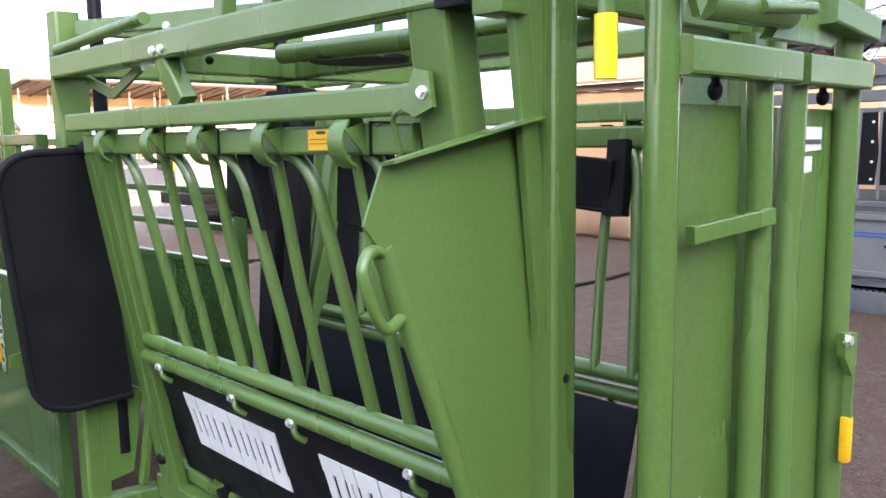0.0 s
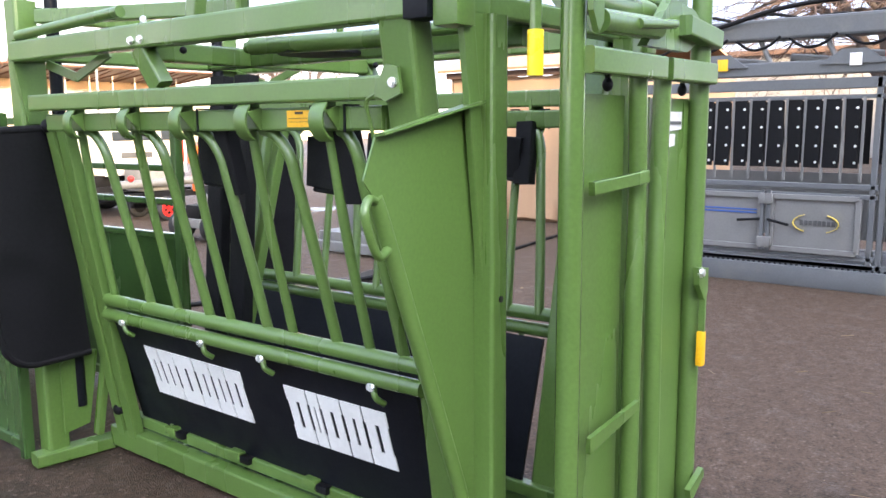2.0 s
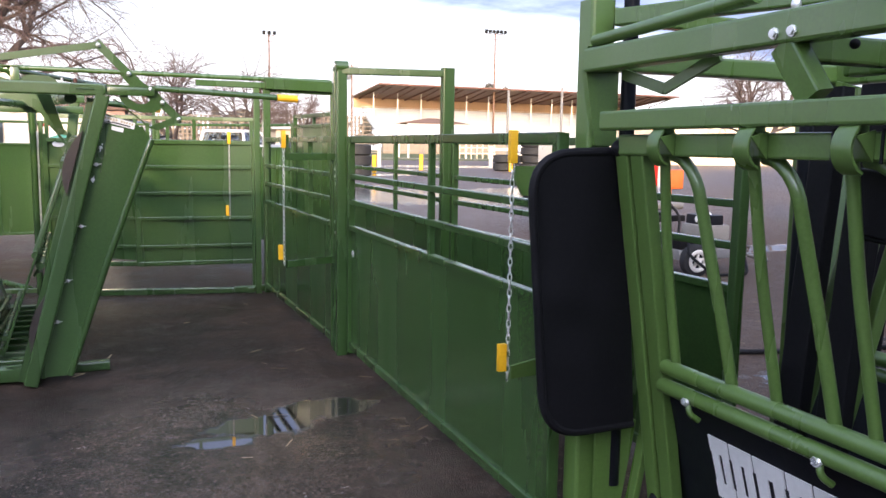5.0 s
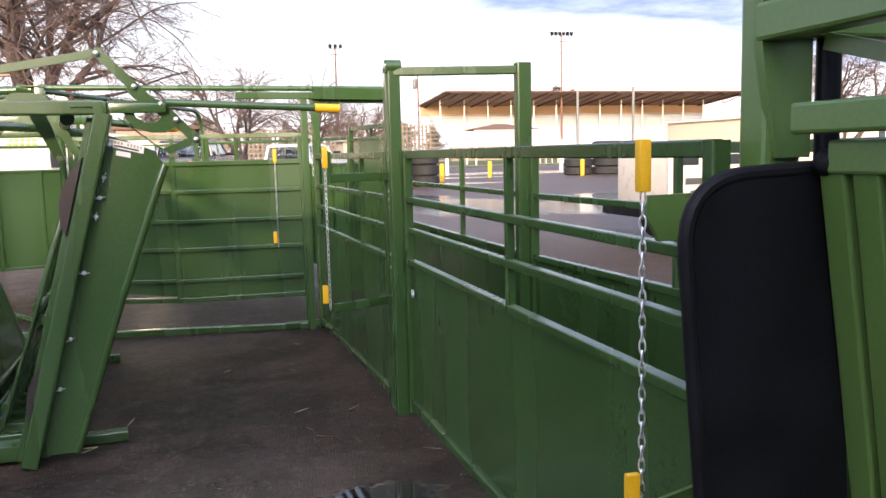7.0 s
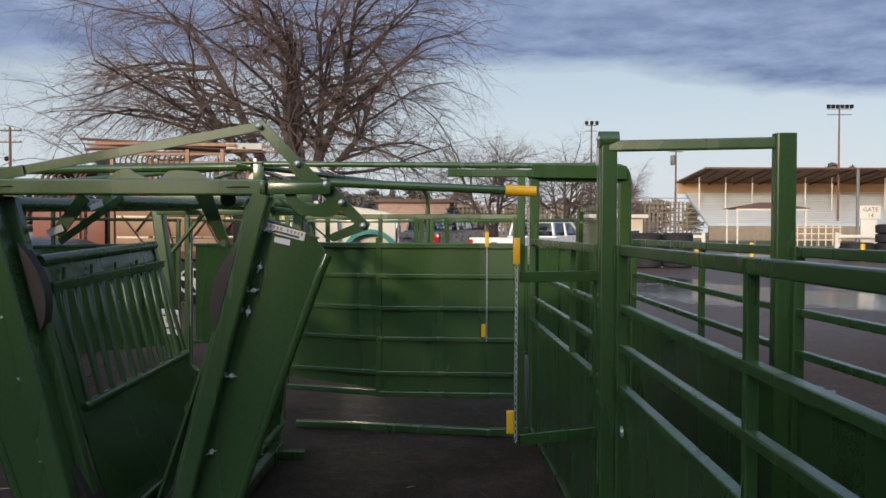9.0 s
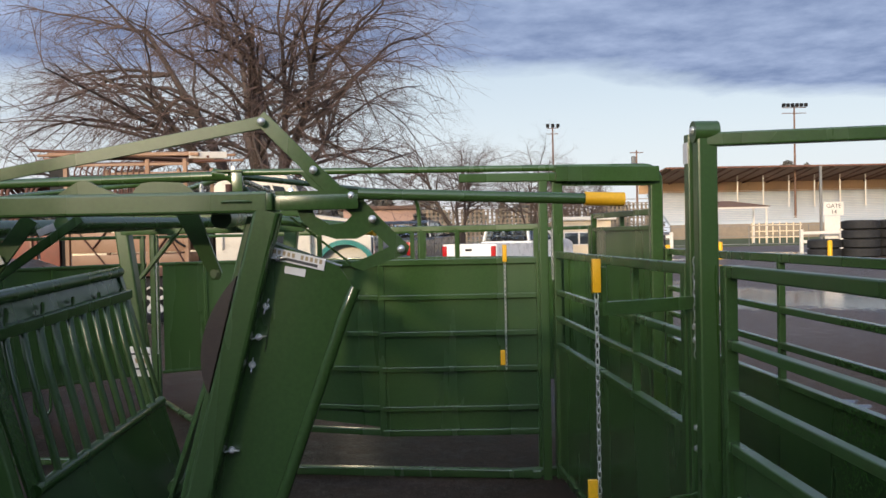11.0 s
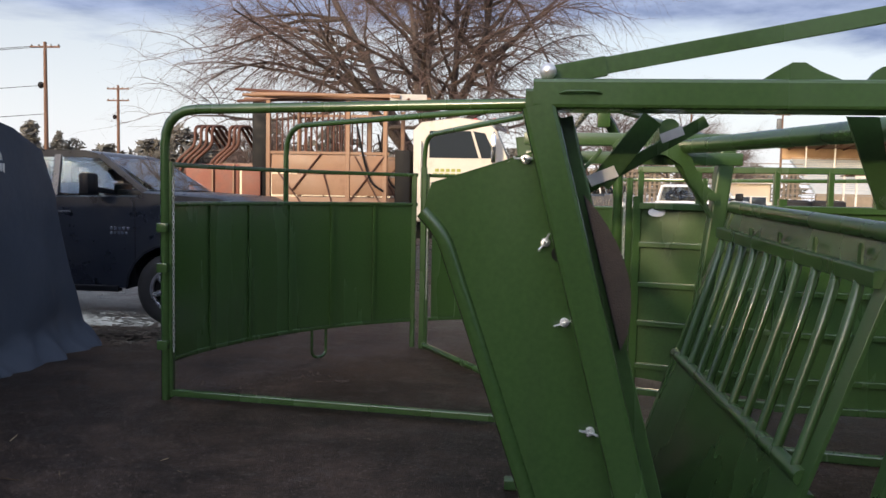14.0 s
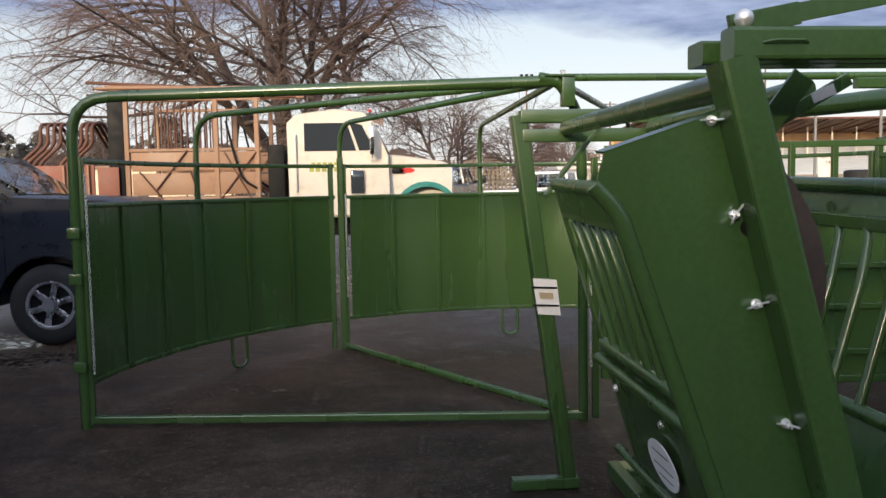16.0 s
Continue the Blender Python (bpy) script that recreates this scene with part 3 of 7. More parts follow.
    for dz in (1.05, 0.45):
        bolt(chute_a, V(AX + s * 0.415, 2.082, dz), (0, -1, 0), 0.007, 0.004, "bolt_hole", BLACK)
    W = [(0.845, 1.505), (0.475, 1.585), (0.36, 1.1), (0.30, 0.06), (0.40, 0.06), (0.50, 0.49), (0.82, 1.32), (0.888, 1.404)]
    wing = plate("wing_panel", [V(AX + s * a, 2.15, z) for a, z in W], 0.006, GREEN, chute_a, "smooth green sheet steel flare")
    plate("wing_flange", [V(AX + s * 0.845, 2.153, 1.507), V(AX + s * 0.475, 2.153, 1.587), V(AX + s * 0.475, 2.09, 1.592), V(AX + s * 0.845, 2.115, 1.512)],
          0.006, GREEN, chute_a)
    pipe("wing_rim", [V(AX + s * 0.845, 2.155, 1.36), V(AX + s * 0.825, 2.155, 1.32), V(AX + s * 0.505, 2.155, 0.49), V(AX + s * 0.41, 2.155, 0.06)], 0.021, GREEN, chute_a, 0.05)
    pipe("wing_handle", [V(AX + s * 0.84, 2.15, 1.35), V(AX + s * 0.885, 2.135, 1.366), V(AX + s * 0.914, 2.125, 1.335), V(AX + s * 0.893, 2.125, 1.27), V(AX + s * 0.86, 2.13, 1.214), V(AX + s * 0.80, 2.15, 1.236)],
         0.011, GREEN, chute_a, 0.03)
    bar("brace_strip", V(AX + s * 0.53, 2.12, 1.86), V(AX + s * 0.42, 2.13, 1.05), 0.05, 0.022, GREEN, chute_a, up=(0, 1, 0))
    bar("brace_strip", V(AX + s * 0.475, 2.13, 1.82), V(AX + s * 0.475, 2.13, 1.58), 0.06, 0.03, GREEN, chute_a, up=(0, 1, 0))
    plate("latch_plate", [V(AX + s * 0.60, 2.33, 1.695), V(AX + s * 0.60, 2.285, 1.685), V(AX + s * 0.60, 2.275, 1.615), V(AX + s * 0.60, 2.33, 1.595), V(AX + s * 0.60, 2.37, 1.615)], 0.012, GREEN, chute_a)
    bolt(chute_a, V(AX + s * 0.61, 2.30, 1.645), (s, 0, 0), 0.0105, 0.010)
    pipe("latch_rod", [V(AX + s * 0.60, 2.36, 1.62), V(AX + s * 0.6, 2.41, 1.60), V(AX + s * 0.57, 2.40, 1.47)], 0.006, GREEN, chute_a, 0.02)
    box_part("beam_bracket", (AX + s * 0.56 - 0.04, 2.09, 1.78), (AX + s * 0.56 + 0.04, 2.17, 1.96), GREEN, chute_a, 0.008)
    # far end: gate post, cushion
    bar("gate_post", V(AX + s * 0.53, 4.5, 0.0), V(AX + s * 0.53, 4.5, 2.07), 0.10, 0.10, GREEN, chute_a, up=(0, 1, 0))
    plate("corner_plate", [V(AX + s * 0.605, 4.45, 1.90), V(AX + s * 0.605, 4.45, 1.80), V(AX + s * 0.56, 4.45, 1.55), V(AX + s * 0.47, 4.45, 1.55), V(AX + s * 0.47, 4.45, 1.90)],
          0.03, GREEN, chute_a)
    pipe("slide_post", [V(AX + s * 0.43, 4.43, 0.25), V(AX + s * 0.43, 4.43, 2.5)], 0.028, BLACK_PL, chute_a)
    rim = rounded([V(AX + s * 0.50, 4.33, 1.53), V(AX + s * 0.875, 4.33, 1.515), V(AX + s * 0.79, 4.33, 0.515), V(AX + s * 0.42, 4.33, 0.525)], 0.16, 8)
    plate("cushion", rim + [V(AX + s * 0.42, 4.33, 0.525), V(AX + s * 0.50, 4.33, 1.53)][:0], 0.022, BLACK, chute_a, "black rubber flare panel with rounded corners")
    part("cushion_rim", sweep(bmesh.new(), rim, disc_sec(0.017, 10), up=(0, 1, 0)), BLACK, chute_a)
    for zz in (1.54, 0.23):
        part("stop_ball", ball(bmesh.new(), (AX + s * (half_a(zz) + 0.012), 4.29, zz), 0.03), BLACK, chute_a)
    plate("foot_gusset", [V(AX + s * 0.52, 4.42, 0.14), V(AX + s * 0.52, 4.42, 0.46), V(AX + s * 0.44, 4.42, 0.53), V(AX + s * 0.34, 4.42, 0.5), V(AX + s * 0.40, 4.42, 0.16)],
          0.012, GREEN, chute_a)
    bar("foot", V(AX + s * 0.64, 4.48, 0.035), V(AX + s * 0.22, 4.42, 0.035), 0.09, 0.06, GREEN, chute_a)
    bar("foot_brace", V(AX + s * 0.31, 4.37, 0.56), V(AX + s * 0.37, 4.40, 0.10), 0.03, 0.05, GREEN, chute_a, up=(0, 1, 0))
    # linkage on the top beam
    pipe("lift_rod", [V(AX + s * 0.59, 4.41, 1.915), V(AX + s * 0.59, 3.62, 1.945)], 0.021, GREEN, chute_a)
    for (y1, z1), (y2, z2) in (((4.36, 1.80), (4.12, 1.735)), ((4.12, 1.735), (3.86, 1.82))):
        bar("toggle_link", V(AX + s * 0.5, y1, z1), V(AX + s * 0.5, y2, z2), 0.012, 0.038, GREEN, chute_a)
    for y in (3.53, 3.47):
        bolt(chute_a, V(AX + s * 0.612, y, 1.835), (s, 0, 0), 0.011, 0.010)
    part("cap_nut", ball(bmesh.new(), (AX + s * 0.575, 3.5, 1.905), 0.013, 1.3), ZINC, chute_a)
    part("cable_cap", ball(bmesh.new(), (AX + s * 0.5, 3.38, 1.80), 0.013, 1.0), BLACK, chute_a)
    # sleeves on the inner bars
    for y in (3.16, 2.58):
        bar("rubber_sleeve", P(-0.03, y, 1.54), P(-0.03, y - 0.012, 1.30), 0.055, 0.075, BLACK, chute_a, up=(0, 1, 0))
        bar("sleeve_arm", P(-0.07, y + 0.22, 1.42), P(-0.05, y, 1.40), 0.03, 0.16, BLACK, chute_a)
        pipe("sleeve_rod", [P(-0.05, y + 0.2, 1.33), P(-0.05, y, 1.315)], 0.008, BLACK, chute_a)
    # letters: plain white blocks
    def on_panel(y, z, s=s):
        return V(AX + s * (0.385 - (0.71 - z) * 0.2885 + 0.010), y, z)
    words = ((3.985, 3.325, (1.0, 1.1, 1.4, 1.1, 1.0, 1.15)), (3.08, 2.57, (1.15, 0.6, 1.1, 1.0, 1.15))) if s < 0 else ()
    for y0, y1, widths in words:
        ycur = y0
        for wid in widths:
            ya = ycur - 0.004
            ycur -= (y0 - y1) * wid / sum(widths)
            yb = ycur + 0.004
            zt, zb = 0.595, 0.37
            w = (ya - yb)
            bm = bmesh.new()
            for (u0, u1, v0, v1) in ((0.0, 1.0, 0.74, 1.0), (0.0, 1.0, 0.0, 0.26), (0.05, 0.43, 0.26, 0.74), (0.6, 0.95, 0.26, 0.74)):
                slab(bm, [on_panel(ya - u0 * w, zb + v0 * (zt - zb)), on_panel(ya - u1 * w, zb + v0 * (zt - zb)),
                          on_panel(ya - u1 * w, zb + v1 * (zt - zb)), on_panel(ya - u0 * w, zb + v1 * (zt - zb))], 0.004)
            part("print_block", bm, WHITE, panel)
# yellow label on the hinge rail
xl = AX - half_a(1.55) - 0.0305
lab = plate("warning_label", [V(xl, 2.765, 1.578), V(xl, 2.655, 1.578), V(xl, 2.655, 1.528), V(xl, 2.765, 1.528)], 0.003, YELLOW, chute_a, "yellow warning label with black bars")
plate("print_bar", [V(xl - 0.002, 2.727, 1.574), V(xl - 0.002, 2.693, 1.574), V(xl - 0.002, 2.693, 1.567), V(xl - 0.002, 2.727, 1.567)], 0.003, TAG_INK, lab)
plate("print_bar", [V(xl - 0.002, 2.755, 1.5555), V(xl - 0.002, 2.665, 1.5555), V(xl - 0.002, 2.665, 1.554), V(xl - 0.002, 2.755, 1.554)], 0.003, TAG_INK, lab)
plate("print_bar", [V(xl - 0.002, 2.755, 1.5445), V(xl - 0.002, 2.665, 1.5445), V(xl - 0.002, 2.665, 1.543), V(xl - 0.002, 2.755, 1.543)], 0.003, TAG_INK, lab)
# cross members
for y, z, w in ((4.44, 1.85, 0.08), (2.2, 1.86, 0.08), (3.5, 1.80, 0.06)):
    bar("cross_member", V(AX - 0.575, y, z), V(AX + 0.575, y, z), w, 0.07, GREEN, chute_a)
bar("cross_member", V(AX - 0.55, 4.5, 2.02), V(AX + 0.55, 4.5, 2.02), 0.06, 0.06, GREEN, chute_a)
bar("centre_channel", V(AX - 0.1, 2.2, 1.80), V(AX - 0.1, 3.75, 1.80), 0.06, 0.07, GREEN, chute_a)
pipe("shaft", [V(AX - 0.42, 2.45, 1.785), V(AX - 0.42, 3.1, 1.80)], 0.028, GREEN, chute_a)
pipe("shaft", [V(AX - 0.2, 2.25, 1.83), V(AX - 0.2, 3.4, 1.83)], 0.022, GREEN, chute_a)
pipe("upright_pin", [V(AX - 0.35, 2.75, 1.77), V(AX - 0.35, 2.75, 1.88)], 0.012, GREEN, chute_a)
plate("cam_disc", [V(AX - 0.3 + 0.14 * math.cos(t * 0.3927), 2.9 + 0.14 * math.sin(t * 0.3927), 1.775) for t in range(16)], 0.012, BLACK, chute_a)
plate("floor_plate", [V(AX - 0.24, 2.1, 0.03), V(AX + 0.24, 2.1, 0.03), V(AX + 0.24, 4.4, 0.03), V(AX - 0.24, 4.4, 0.03)], 0.03, GREEN_DK, chute_a)
for y in (2.5, 2.8, 3.1, 3.4, 3.7, 4.0):
    bar("floor_cleat", V(AX - 0.22, y, 0.055), V(AX + 0.22, y, 0.055), 0.03, 0.025, GREEN_DK, chute_a)
for y, h in ((4.04, 0.22), (3.86, 0.18)):
    bar("head_bar", V(AX + 0.02, y, 0.12), V(AX + 0.16, y, 1.76), 0.06, 0.11, BLACK, chute_a, up=(0, 1, 0))
    bar("head_bar", V(AX - 0.02, y + 0.02, 0.12), V(AX + 0.34, y - 0.05, 1.6), 0.05, 0.05, GREEN, chute_a, up=(0, 1, 0))
# upper linkages above the near half
bar("upper_arm", V(AX - 0.52, 2.16, 1.93), V(AX + 0.3, 2.2, 1.97), 0.05, 0.06, GREEN, chute_a)
bar("upper_post", V(AX - 0.45, 3.38, 1.88), V(AX - 0.45, 3.30, 2.25), 0.05, 0.06, GREEN, chute_a, up=(0, 1, 0))
bar("upper_post", V(AX - 0.30, 3.32, 1.88), V(AX - 0.30, 3.32, 2.25), 0.06, 0.06, GREEN, chute_a, up=(0, 1, 0))
bar("upper_rail", V(AX - 0.5, 4.4, 2.0), V(AX - 0.2, 3.4, 1.98), 0.05, 0.06, GREEN, chute_a)
pipe("upper_tube", [V(AX - 0.25, 3.4, 2.02), V(AX - 0.4, 2.3, 2.04)], 0.03, GREEN, chute_a)
# double tail doors
DY = 1.85
for s, xo, xi, tilt in ((-1, 2.355, 2.70, 0.02), (1, 3.20, 2.87, -0.01)):
    door = part("tail_door", slab(bmesh.new(), [V(xo, DY + 0.03, 0.06), V(xi, DY + 0.03, 0.06), V(xi, DY + 0.03, 1.61), V(xo, DY + 0.03, 1.61)], 0.012), GREEN, chute_a, "green sheet steel tail door leaf")
    pipe("door_post", [V(xo, DY, 0.0), V(xo, DY, 2.02)], 0.032, GREEN, chute_a, n=20)
    pipe("door_tube", [V(xi, DY - 0.02, 0.02), V(xi + tilt - 0.02, DY - 0.02, 1.05), V(xi + tilt + 0.01, DY - 0.01, 1.33), V(xi + 0.01, DY - 0.01, 1.66)], 0.027, GREEN, door, 0.15, n=18)
    bar("header", V(xo, DY - 0.035, 1.688), V(xi + (0.1 if s < 0 else -0.03), DY - 0.035, 1.688), 0.05, 0.066, GREEN, chute_a)
    part("rubber_stop", ball(bmesh.new(), (xo - s * 0.17, DY - 0.01, 1.634), 0.0145, 1.3), BLACK, chute_a)
    pipe("hinge_pin", [V(xo - s * 0.17, DY - 0.01, 1.65), V(xo - s * 0.17, DY - 0.01, 1.67)], 0.008, BLACK, chute_a)
bar("door_bar", V(2.43, DY - 0.02, 1.365), V(2.70, DY - 0.05, 1.385), 0.02, 0.035, GREEN, chute_a)
plate("door_gusset", [V(2.42, DY - 0.03, 0.695), V(2.68, DY - 0.05, 0.735), V(2.68, DY - 0.05, 0.71), V(2.42, DY - 0.03, 0.65)], 0.014, GREEN, chute_a)
for z in (1.33, 0.72, 0.40):
    plate("door_dimple", [V(2.965, DY + 0.016, z), V(3.0, DY + 0.016, z + 0.012), V(3.0, DY + 0.016, z - 0.02), V(2.965, DY + 0.016, z - 0.03)], 0.01, GREEN, chute_a)
lab = plate("maker_label", [V(2.99, DY + 0.02, 1.568), V(3.105, DY + 0.02, 1.568), V(3.105, DY + 0.02, 1.513), V(2.99, DY + 0.02, 1.508)], 0.004, PAPER, chute_a, "white printed label")
plate("print_bar", [V(3.0, DY + 0.016, 1.538), V(3.095, DY + 0.016, 1.538), V(3.095, DY + 0.016, 1.528), V(3.0, DY + 0.016, 1.528)], 0.003, INK, lab)
plate("small_label", [V(3.01, DY + 0.02, 1.498), V(3.055, DY + 0.02, 1.498), V(3.055, DY + 0.02, 1.462), V(3.012, DY + 0.02, 1.458)], 0.004, PAPER, chute_a, "white printed sticker")
# latch lever with a yellow grip
plate("latch_cup", [V(3.115, DY - 0.045, 1.065), V(3.190, DY - 0.05, 1.055), V(3.190, DY - 0.05, 0.975), V(3.170, DY - 0.05, 0.945), V(3.125, DY - 0.045, 1.005)], 0.02, GREEN, chute_a)
bolt(chute_a, V(3.135, DY - 0.055, 1.045), (0, -1, 0), 0.013, 0.012)
bar("latch_lever", V(3.175, DY - 0.05, 0.965), V(3.172, DY - 0.05, 0.835), 0.012, 0.022, GREEN, chute_a, up=(0, 1, 0))
box_part("lever_grip", (3.156, DY - 0.062, 0.720), (3.188, DY - 0.038, 0.840), YELLOW, chute_a, 0.006, "yellow vinyl grip")
plate("bottom_latch", [V(3.10, DY - 0.05, 0.30), V(3.22, DY - 0.05, 0.34), V(3.23, DY - 0.05, 0.31), V(3.12, DY - 0.05, 0.25)], 0.02, GREEN, chute_a)
pipe("hang_rod", [V(2.212, DY + 0.02, 1.745), V(2.212, DY + 0.02, 2.1)], 0.0145, GREEN, chute_a)
pipe("hang_grip", [V(2.212, DY + 0.02, 1.645), V(2.212, DY + 0.02, 1.75)], 0.0195, YELLOW_L, chute_a, label="bright yellow vinyl grip")
# top linkage over the doors
pipe("link_shaft", [V(2.4, DY + 0.05, 1.86), V(2.95, DY + 0.08, 1.86)], 0.042, GREEN, chute_a)
pipe("link_roller", [V(2.45, DY - 0.02, 1.79), V(2.80, DY - 0.02, 1.80)], 0.032, GREEN, chute_a)
pipe("link_rod", [V(2.62, DY - 0.05, 1.795), V(2.86, DY - 0.05, 1.815)], 0.014, GREEN, chute_a)
plate("link_plate", [V(2.75, DY + 0.0, 1.75), V(2.92, DY, 1.90), V(3.1, DY, 1.88), V(3.22, DY, 1.82), V(3.05, DY, 1.75)], 0.03, GREEN, chute_a)
plate("link_ear", [V(2.325, DY - 0.06, 1.95), V(2.385, DY - 0.06, 1.95), V(2.385, DY - 0.06, 1.78), V(2.36, DY - 0.06, 1.75), V(2.33, DY - 0.06, 1.80)], 0.016, GREEN, chute_a)
bar("link_header", V(2.98, DY - 0.03, 1.825), V(3.25, DY - 0.03, 1.80), 0.05, 0.06, GREEN, chute_a)
bar("link_cross", V(2.3, DY + 0.12, 1.93), V(3.3, DY + 0.12, 1.93), 0.06, 0.06, GREEN, chute_a)

# ---- second squeeze chute, seen from its end ----
BX, BY = -0.065, 7.45
LEAN = 0.262


def half_b(z):
    return 0.545 - LEAN * (1.49 - z)


chute_b = thing("squeeze_chute", (BX, 8.5, 0), "dark green squeeze chute with V-shaped sides and lever linkage", "squeeze chute", "squeeze chutes")
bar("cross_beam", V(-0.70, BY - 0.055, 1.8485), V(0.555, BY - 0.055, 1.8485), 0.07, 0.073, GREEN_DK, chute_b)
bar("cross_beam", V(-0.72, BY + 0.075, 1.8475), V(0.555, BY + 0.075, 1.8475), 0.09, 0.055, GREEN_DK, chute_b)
box_part("beam_cap", (0.545, BY - 0.085, 1.82), (0.575, BY + 0.11, 1.88), GREEN_DK, chute_b, 0.005)
box_part("beam_sleeve", (0.575, BY - 0.06, 1.82), (0.86, BY - 0.03, 1.872), GREEN_DK, chute_b, 0.006)
for xc, w in ((-0.585, 0.05), (0.46, 0.05)):
    pipe("beam_staple", [V(xc - w, BY - 0.088, 1.848), V(xc - w * 0.7, BY - 0.102, 1.852), V(xc + w * 0.7, BY - 0.102, 1.852), V(xc + w, BY - 0.088, 1.848)], 0.0035, GREEN_DK, chute_b, 0.01, n=8)

plate("beam_hump", [V(-0.16, BY - 0.03, 1.88), V(-0.11, BY - 0.03, 1.912), V(-0.075, BY - 0.03, 1.932), V(-0.045, BY - 0.03, 1.932), V(-0.01, BY - 0.03, 1.912), V(0.07, BY - 0.03, 1.88)], 0.014, GREEN_DK, chute_b)
plate("beam_hump", [V(0.095, BY - 0.03, 1.88), V(0.115, BY - 0.03, 1.908), V(0.135, BY - 0.03, 1.922), V(0.17, BY - 0.03, 1.926), V(0.26, BY - 0.03, 1.922), V(0.29, BY - 0.03, 1.905), V(0.315, BY - 0.03, 1.88)], 0.014, GREEN_DK, chute_b)
pipe("beam_pin", [V(0.33, BY - 0.03, 1.87), V(0.33, BY - 0.03, 1.915)], 0.007, ZINC, chute_b)
pipe("beam_pin", [V(0.40, BY + 0.07, 1.87), V(0.40, BY + 0.07, 1.92)], 0.012, RUST, chute_b)
for s in (-1, 1):
    def Q(off, y, z, s=s):
        return V(BX + s * (half_b(z) + off), y, z)
    bar("front_post", Q(-0.01, BY - 0.04, 1.82), Q(-0.01, BY - 0.04, 0.02), 0.085, 0.10, GREEN_DK, chute_b, up=(0, 1, 0))
    bar("inner_post", Q(-0.07, BY + 0.06, 1.80), Q(-0.07, BY + 0.06, 0.02), 0.05, 0.06, GREEN_DK, chute_b, up=(0, 1, 0))
    plate("post_web", [Q(-0.045, BY - 0.02, 1.81), Q(-0.06, BY + 0.12, 1.81), Q(-0.06, BY + 0.12, 0.03), Q(-0.045, BY - 0.02, 0.03)], 0.008, GREEN_DK, chute_b)
    W = [(0.04, 1.715), (0.895 if s < 0 else 0.855, 1.62), (0.915 if s < 0 else 0.90, 1.55), (0.86 if s < 0 else 0.875, 1.49), (0.61, 0.79), (0.36, 0.05), (0.16, 0.05)]
    out = [V(BX + s * (half_b(1.715) - 0.01), BY, 1.715)] + [V(BX + s * a, BY, z) for a, z in W[1:]]
    plate("wing_panel", out, 0.006, GREEN_DK, chute_b, "green sheet steel flare")
    plate("wing_flange", [V(BX + s * 0.60, BY - 0.003, 1.717), V(BX + s * W[1][0], BY - 0.003, 1.622), V(BX + s * W[1][0], BY + 0.07, 1.626), V(BX + s * 0.60, BY + 0.07, 1.721)],
          0.006, GREEN_DK, chute_b)
    pipe("wing_rim", [V(BX + s * W[2][0], BY + 0.012, 1.55), V(BX + s * W[3][0], BY + 0.005, 1.49), V(BX + s * 0.62, BY + 0.005, 0.79), V(BX + s * 0.37, BY + 0.005, 0.05)], 0.022, GREEN_DK, chute_b, 0.06)
    # curved rubber shield inside the post
    arc = [Q(-0.075, 0, 1.60)]
    for k in range(11):
        t = k / 10
        z = 1.60 - 0.40 * t
        arc.append(V(BX + s * (half_b(z) - 0.075 - 0.065 * math.sin(math.pi * t) ** 0.8), 0, z))
    bm = bmesh.new()
    slab(bm, [V(p.x, BY + 0.03, p.z) for p in arc], 0.07)
    part("neck_shield", bm, BROWN_RB, chute_b, "dark brown rubber shield")
    arc = []
    for k in range(11):
        t = k / 10
        z = 0.62 - 0.45 * t
        arc.append(V(BX + s * (half_b(z) - 0.04 - 0.06 * math.sin(math.pi * t)), BY + 0.055, z))
    part("neck_shield", slab(bmesh.new(), arc, 0.15), BROWN_RB, chute_b, "dark brown rubber shield")
    # squeeze side with bars; the alley-side one stands drawn in
    def S(off, y, z, s=s):
        if s < 0:
            return V(-0.60 + 0.295 * (1.42 - z) - off, y, z)
        return V(0.335 - 0.34 * (1.44 - z) - 0.045 * (y - 7.75) + off, y, z)
    y0, y1 = (7.76, 9.34) if s < 0 else (7.76, 9.50)
    side = part("squeeze_side", sweep(bmesh.new(), [S(0.0, y0, 1.505), S(0.0, y1, 1.555)], disc_sec(0.03, 14), up=None), GREEN_DK, chute_b, smooth=50)
    plate("side_web", [S(0.012, y0, 1.50), S(0.012, y1, 1.55), S(0.012, y1, 1.43), S(0.012, y0, 1.385)], 0.006, GREEN_DK, side)
    bar("under_rail", S(-0.012, y0, 1.375), S(-0.012, y1, 1.428), 0.045, 0.052, GREEN_DK, side)
    for k in range(5):
        y = y0 + 0.16 + k * (y1 - y0 - 0.3) / 4
        plate("rail_tab", [S(-0.006, y, 1.40), S(-0.03, y + 0.004, 1.47), S(-0.03, y + 0.022, 1.47), S(-0.006, y + 0.03, 1.40)], 0.008, GREEN_DK, side)
        bolt(side, S(-0.006, y + 0.05, 1.452), (-s, 0, 0), 0.009, 0.008, "bolt", GREEN_DK)
    for k in range(10):
        y = y0 + 0.09 + k * (y1 - y0 - 0.16) / 9.4
        pipe("side_bar", [S(-0.012, y + 0.055, 1.385), S(-0.012, y + 0.03, 1.345), S(-0.012, y - 0.005, 1.20), S(-0.006, y - 0.03, 0.80)], 0.017, GREEN_DK, side, 0.06)
    for y, wid in ((y0, 0.085), (y1, 0.05)):
        bar("end_stile", S(0.004, y, 1.56), S(0.004, y, 0.14), 0.014, wid, GREEN_DK, side, up=(0, 1, 0))
